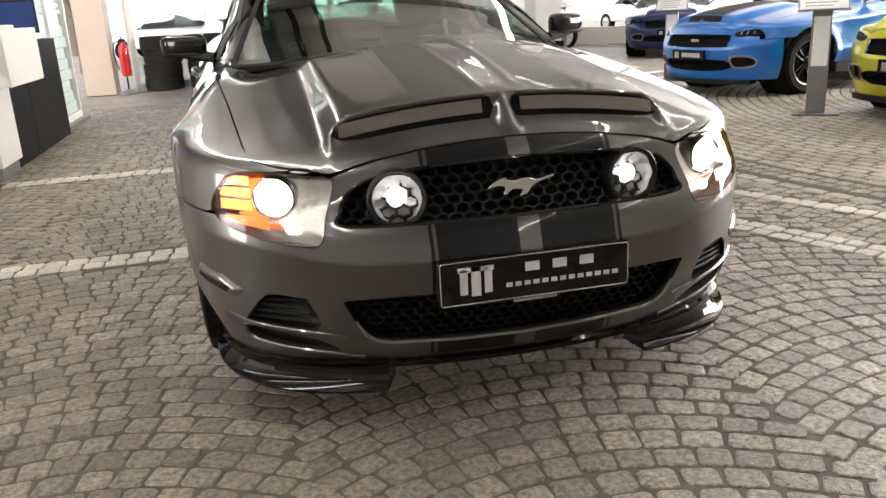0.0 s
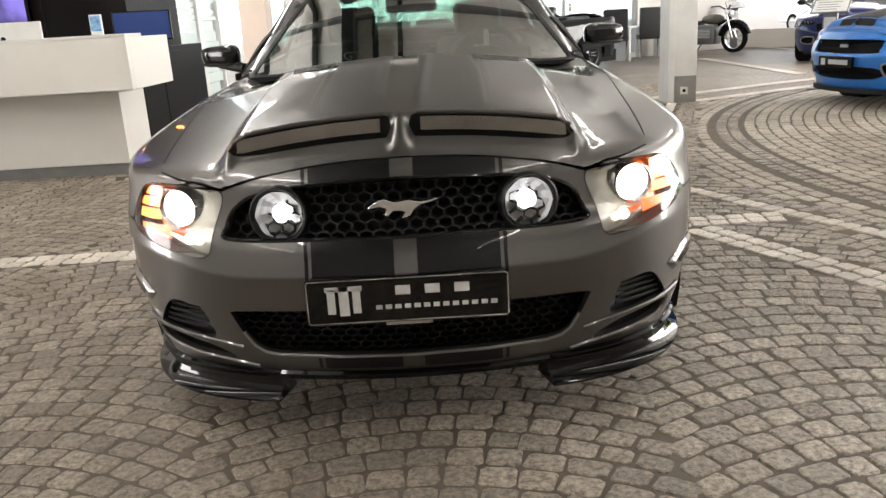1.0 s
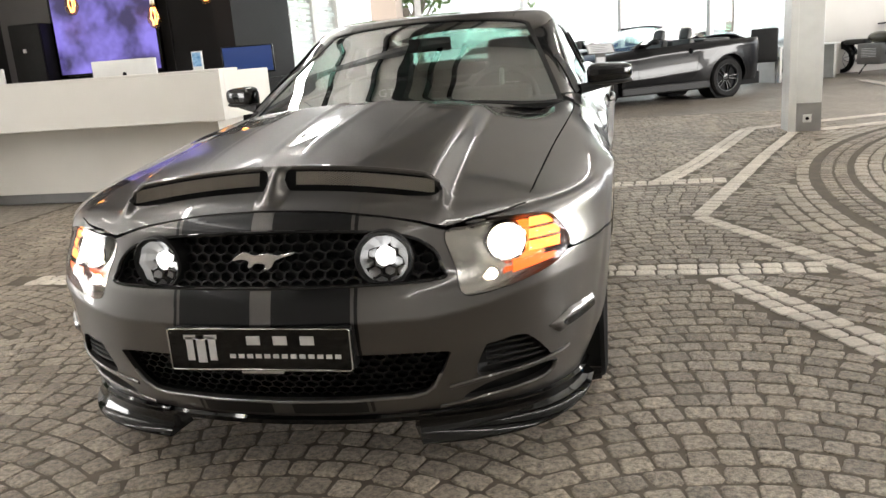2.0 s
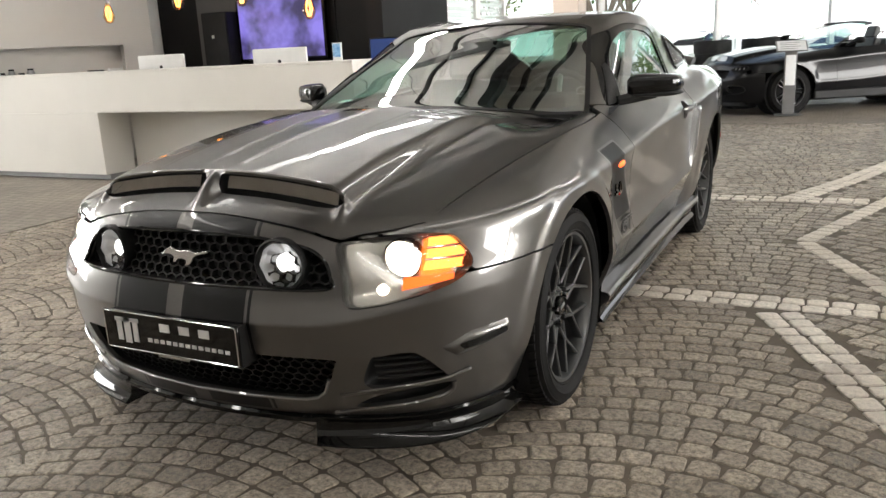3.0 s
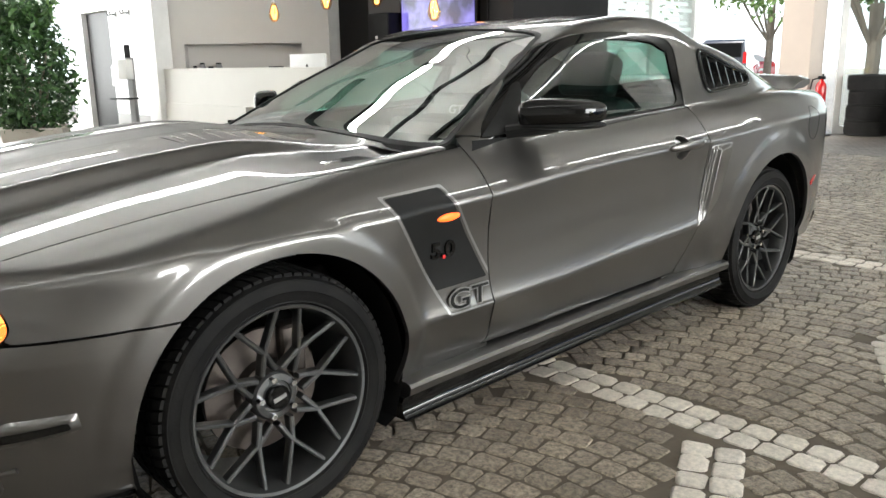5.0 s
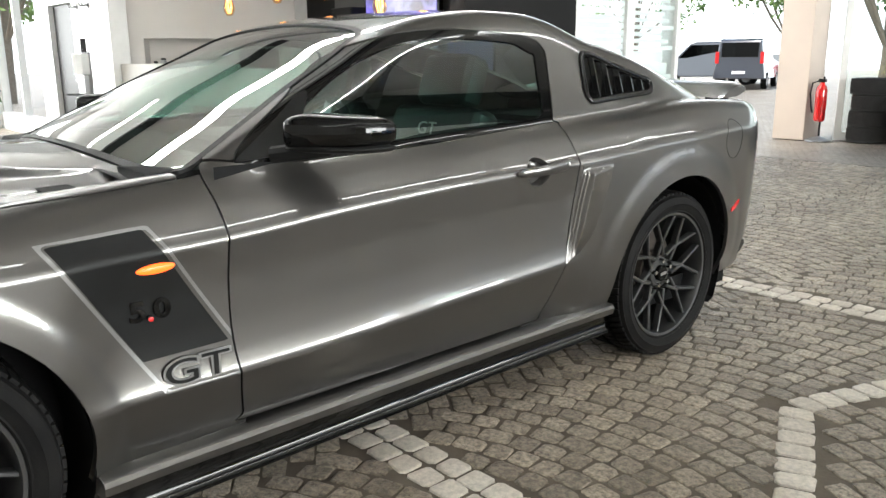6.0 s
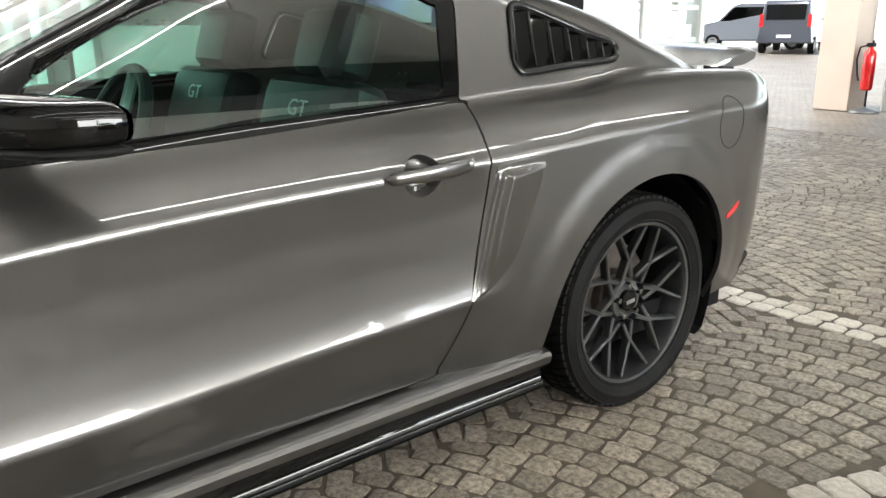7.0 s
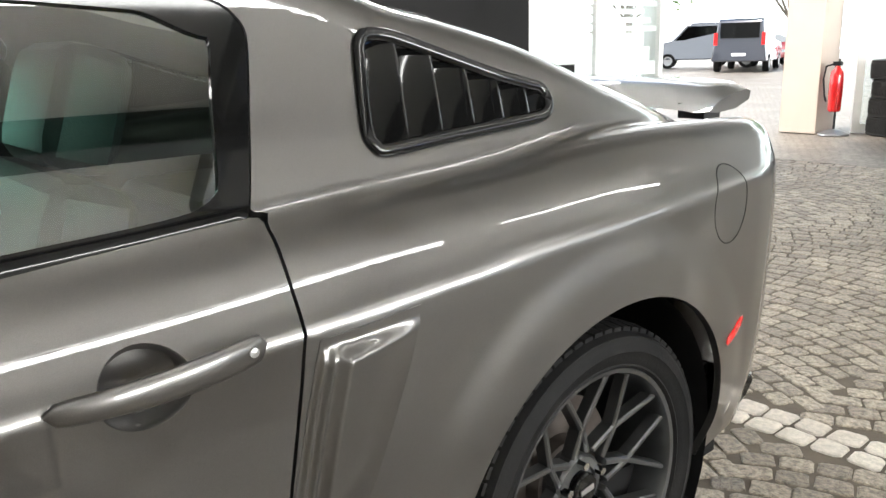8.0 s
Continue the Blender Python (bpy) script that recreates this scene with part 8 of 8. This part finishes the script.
# ring: pale setts outside a dark ring, concentric pavers inside
for k in range(42):
    R = 7.2 - 0.11 * k
    if R < 3.2:
        break
    if RING_IN < R < RING_OUT + 0.04:
        continue
    n = int(math.tau * R / 0.17)
    for j in range(n):
        a = (j + 0.5 * (k % 2) + rs.uniform(-0.06, 0.06)) * math.tau / n
        x, y = RINGC[0] + R * math.cos(a), RINGC[1] + R * math.sin(a)
        if not (120 < math.degrees(a) % 360 < 262) or not ring_zone(x, y) or min(seg_dist(x, y, p, q) for p, q in BANDS) < 0.12:
            continue
        pale.lay(x, y, a + math.pi / 2, 0.162, 0.102, rs.uniform(-0.001, 0.001))
for k in range(2):
    R = 6.25 + 0.11 * k
    n = int(math.tau * R / 0.11)
    for j in range(n):
        a = (j + 0.5 * k) * math.tau / n
        if 120 < math.degrees(a) < 262:
            stuff.lay(RINGC[0] + R * math.cos(a), RINGC[1] + R * math.sin(a), a + math.pi / 2, 0.097, 0.1)
for name, lot, mat, lab in (("sett_paving", stuff, SETT, "worn grey-brown stone setts in shallow arcs"), ("ring_paving", pale, RINGSETT, "pale pavers laid in concentric rings"), ("white_sett_bands", white, WHITESETT, "double rows of white setts marking bays")):
    ob = new(name, mesh_of(name, lot.v, lot.f, mat, smooth=False))
    ob.parent = ground
    tagged(ob, lab, kind="stuff")
for a, b in FAR_BANDS:
    yaw = math.atan2(b[1] - a[1], b[0] - a[0])
    L = math.hypot(b[0] - a[0], b[1] - a[1])
    tagged(part("far_band", boxes((-L / 2, -0.1, -0.01, L / 2, 0.1, 0.002, Matrix.Translation(((a[0] + b[0]) / 2, (a[1] + b[1]) / 2, 0)) @ Matrix.Rotation(yaw, 4, "Z"))), WHITESETT, ground), "white sett band", kind="stuff")
JOINT = matte("joint_sand", (0.12, 0.098, 0.072), (0.08, 0.066, 0.05), 0.85, 0, 9, 90, 0.5)
corner = [(RINGC[0] + 6.98 * math.cos(math.radians(182 + 40 * k)), RINGC[1] + 6.98 * math.sin(math.radians(182 + 40 * k)), -0.0048) for k in range(9)]
for lab, pts in (("brown sand swept into the joints", [(-4.25, -2.65, -0.0045), (3.62, -2.65, -0.0045), (3.62, 9.65, -0.0045), (-4.25, 9.65, -0.0045)]), ("sand in the joints of the ring", corner)):
    sand = new("joint_sand", mesh_of("joint_sand", pts, [tuple(range(len(pts)))], JOINT, False))
    sand.parent = ground
    tagged(sand, lab, kind="stuff")
for name, lot, mat in (("sett", single_grey, SETT), ("white_sett", single_white, WHITESETT)):
    meshes = []
    for k in range(12):
        pts, faces = sett_shape(1.0, 1.0, rs)
        meshes.append(mesh_of(name, pts, faces, mat, smooth=False))
    for x, y, yaw, w, d in lot:
        ob = new(name, meshes[rs.randrange(12)])
        ob.parent = ground
        ob.matrix_basis = Matrix.Translation((x, y, (0.003 if name == "white_sett" else 0.0) + rs.uniform(-0.002, 0.001))) @ Matrix.Rotation(yaw, 4, "Z") @ Matrix.Rotation(rs.uniform(-0.016, 0.016), 4, "X") @ Matrix.Diagonal((w, d, 1, 1))
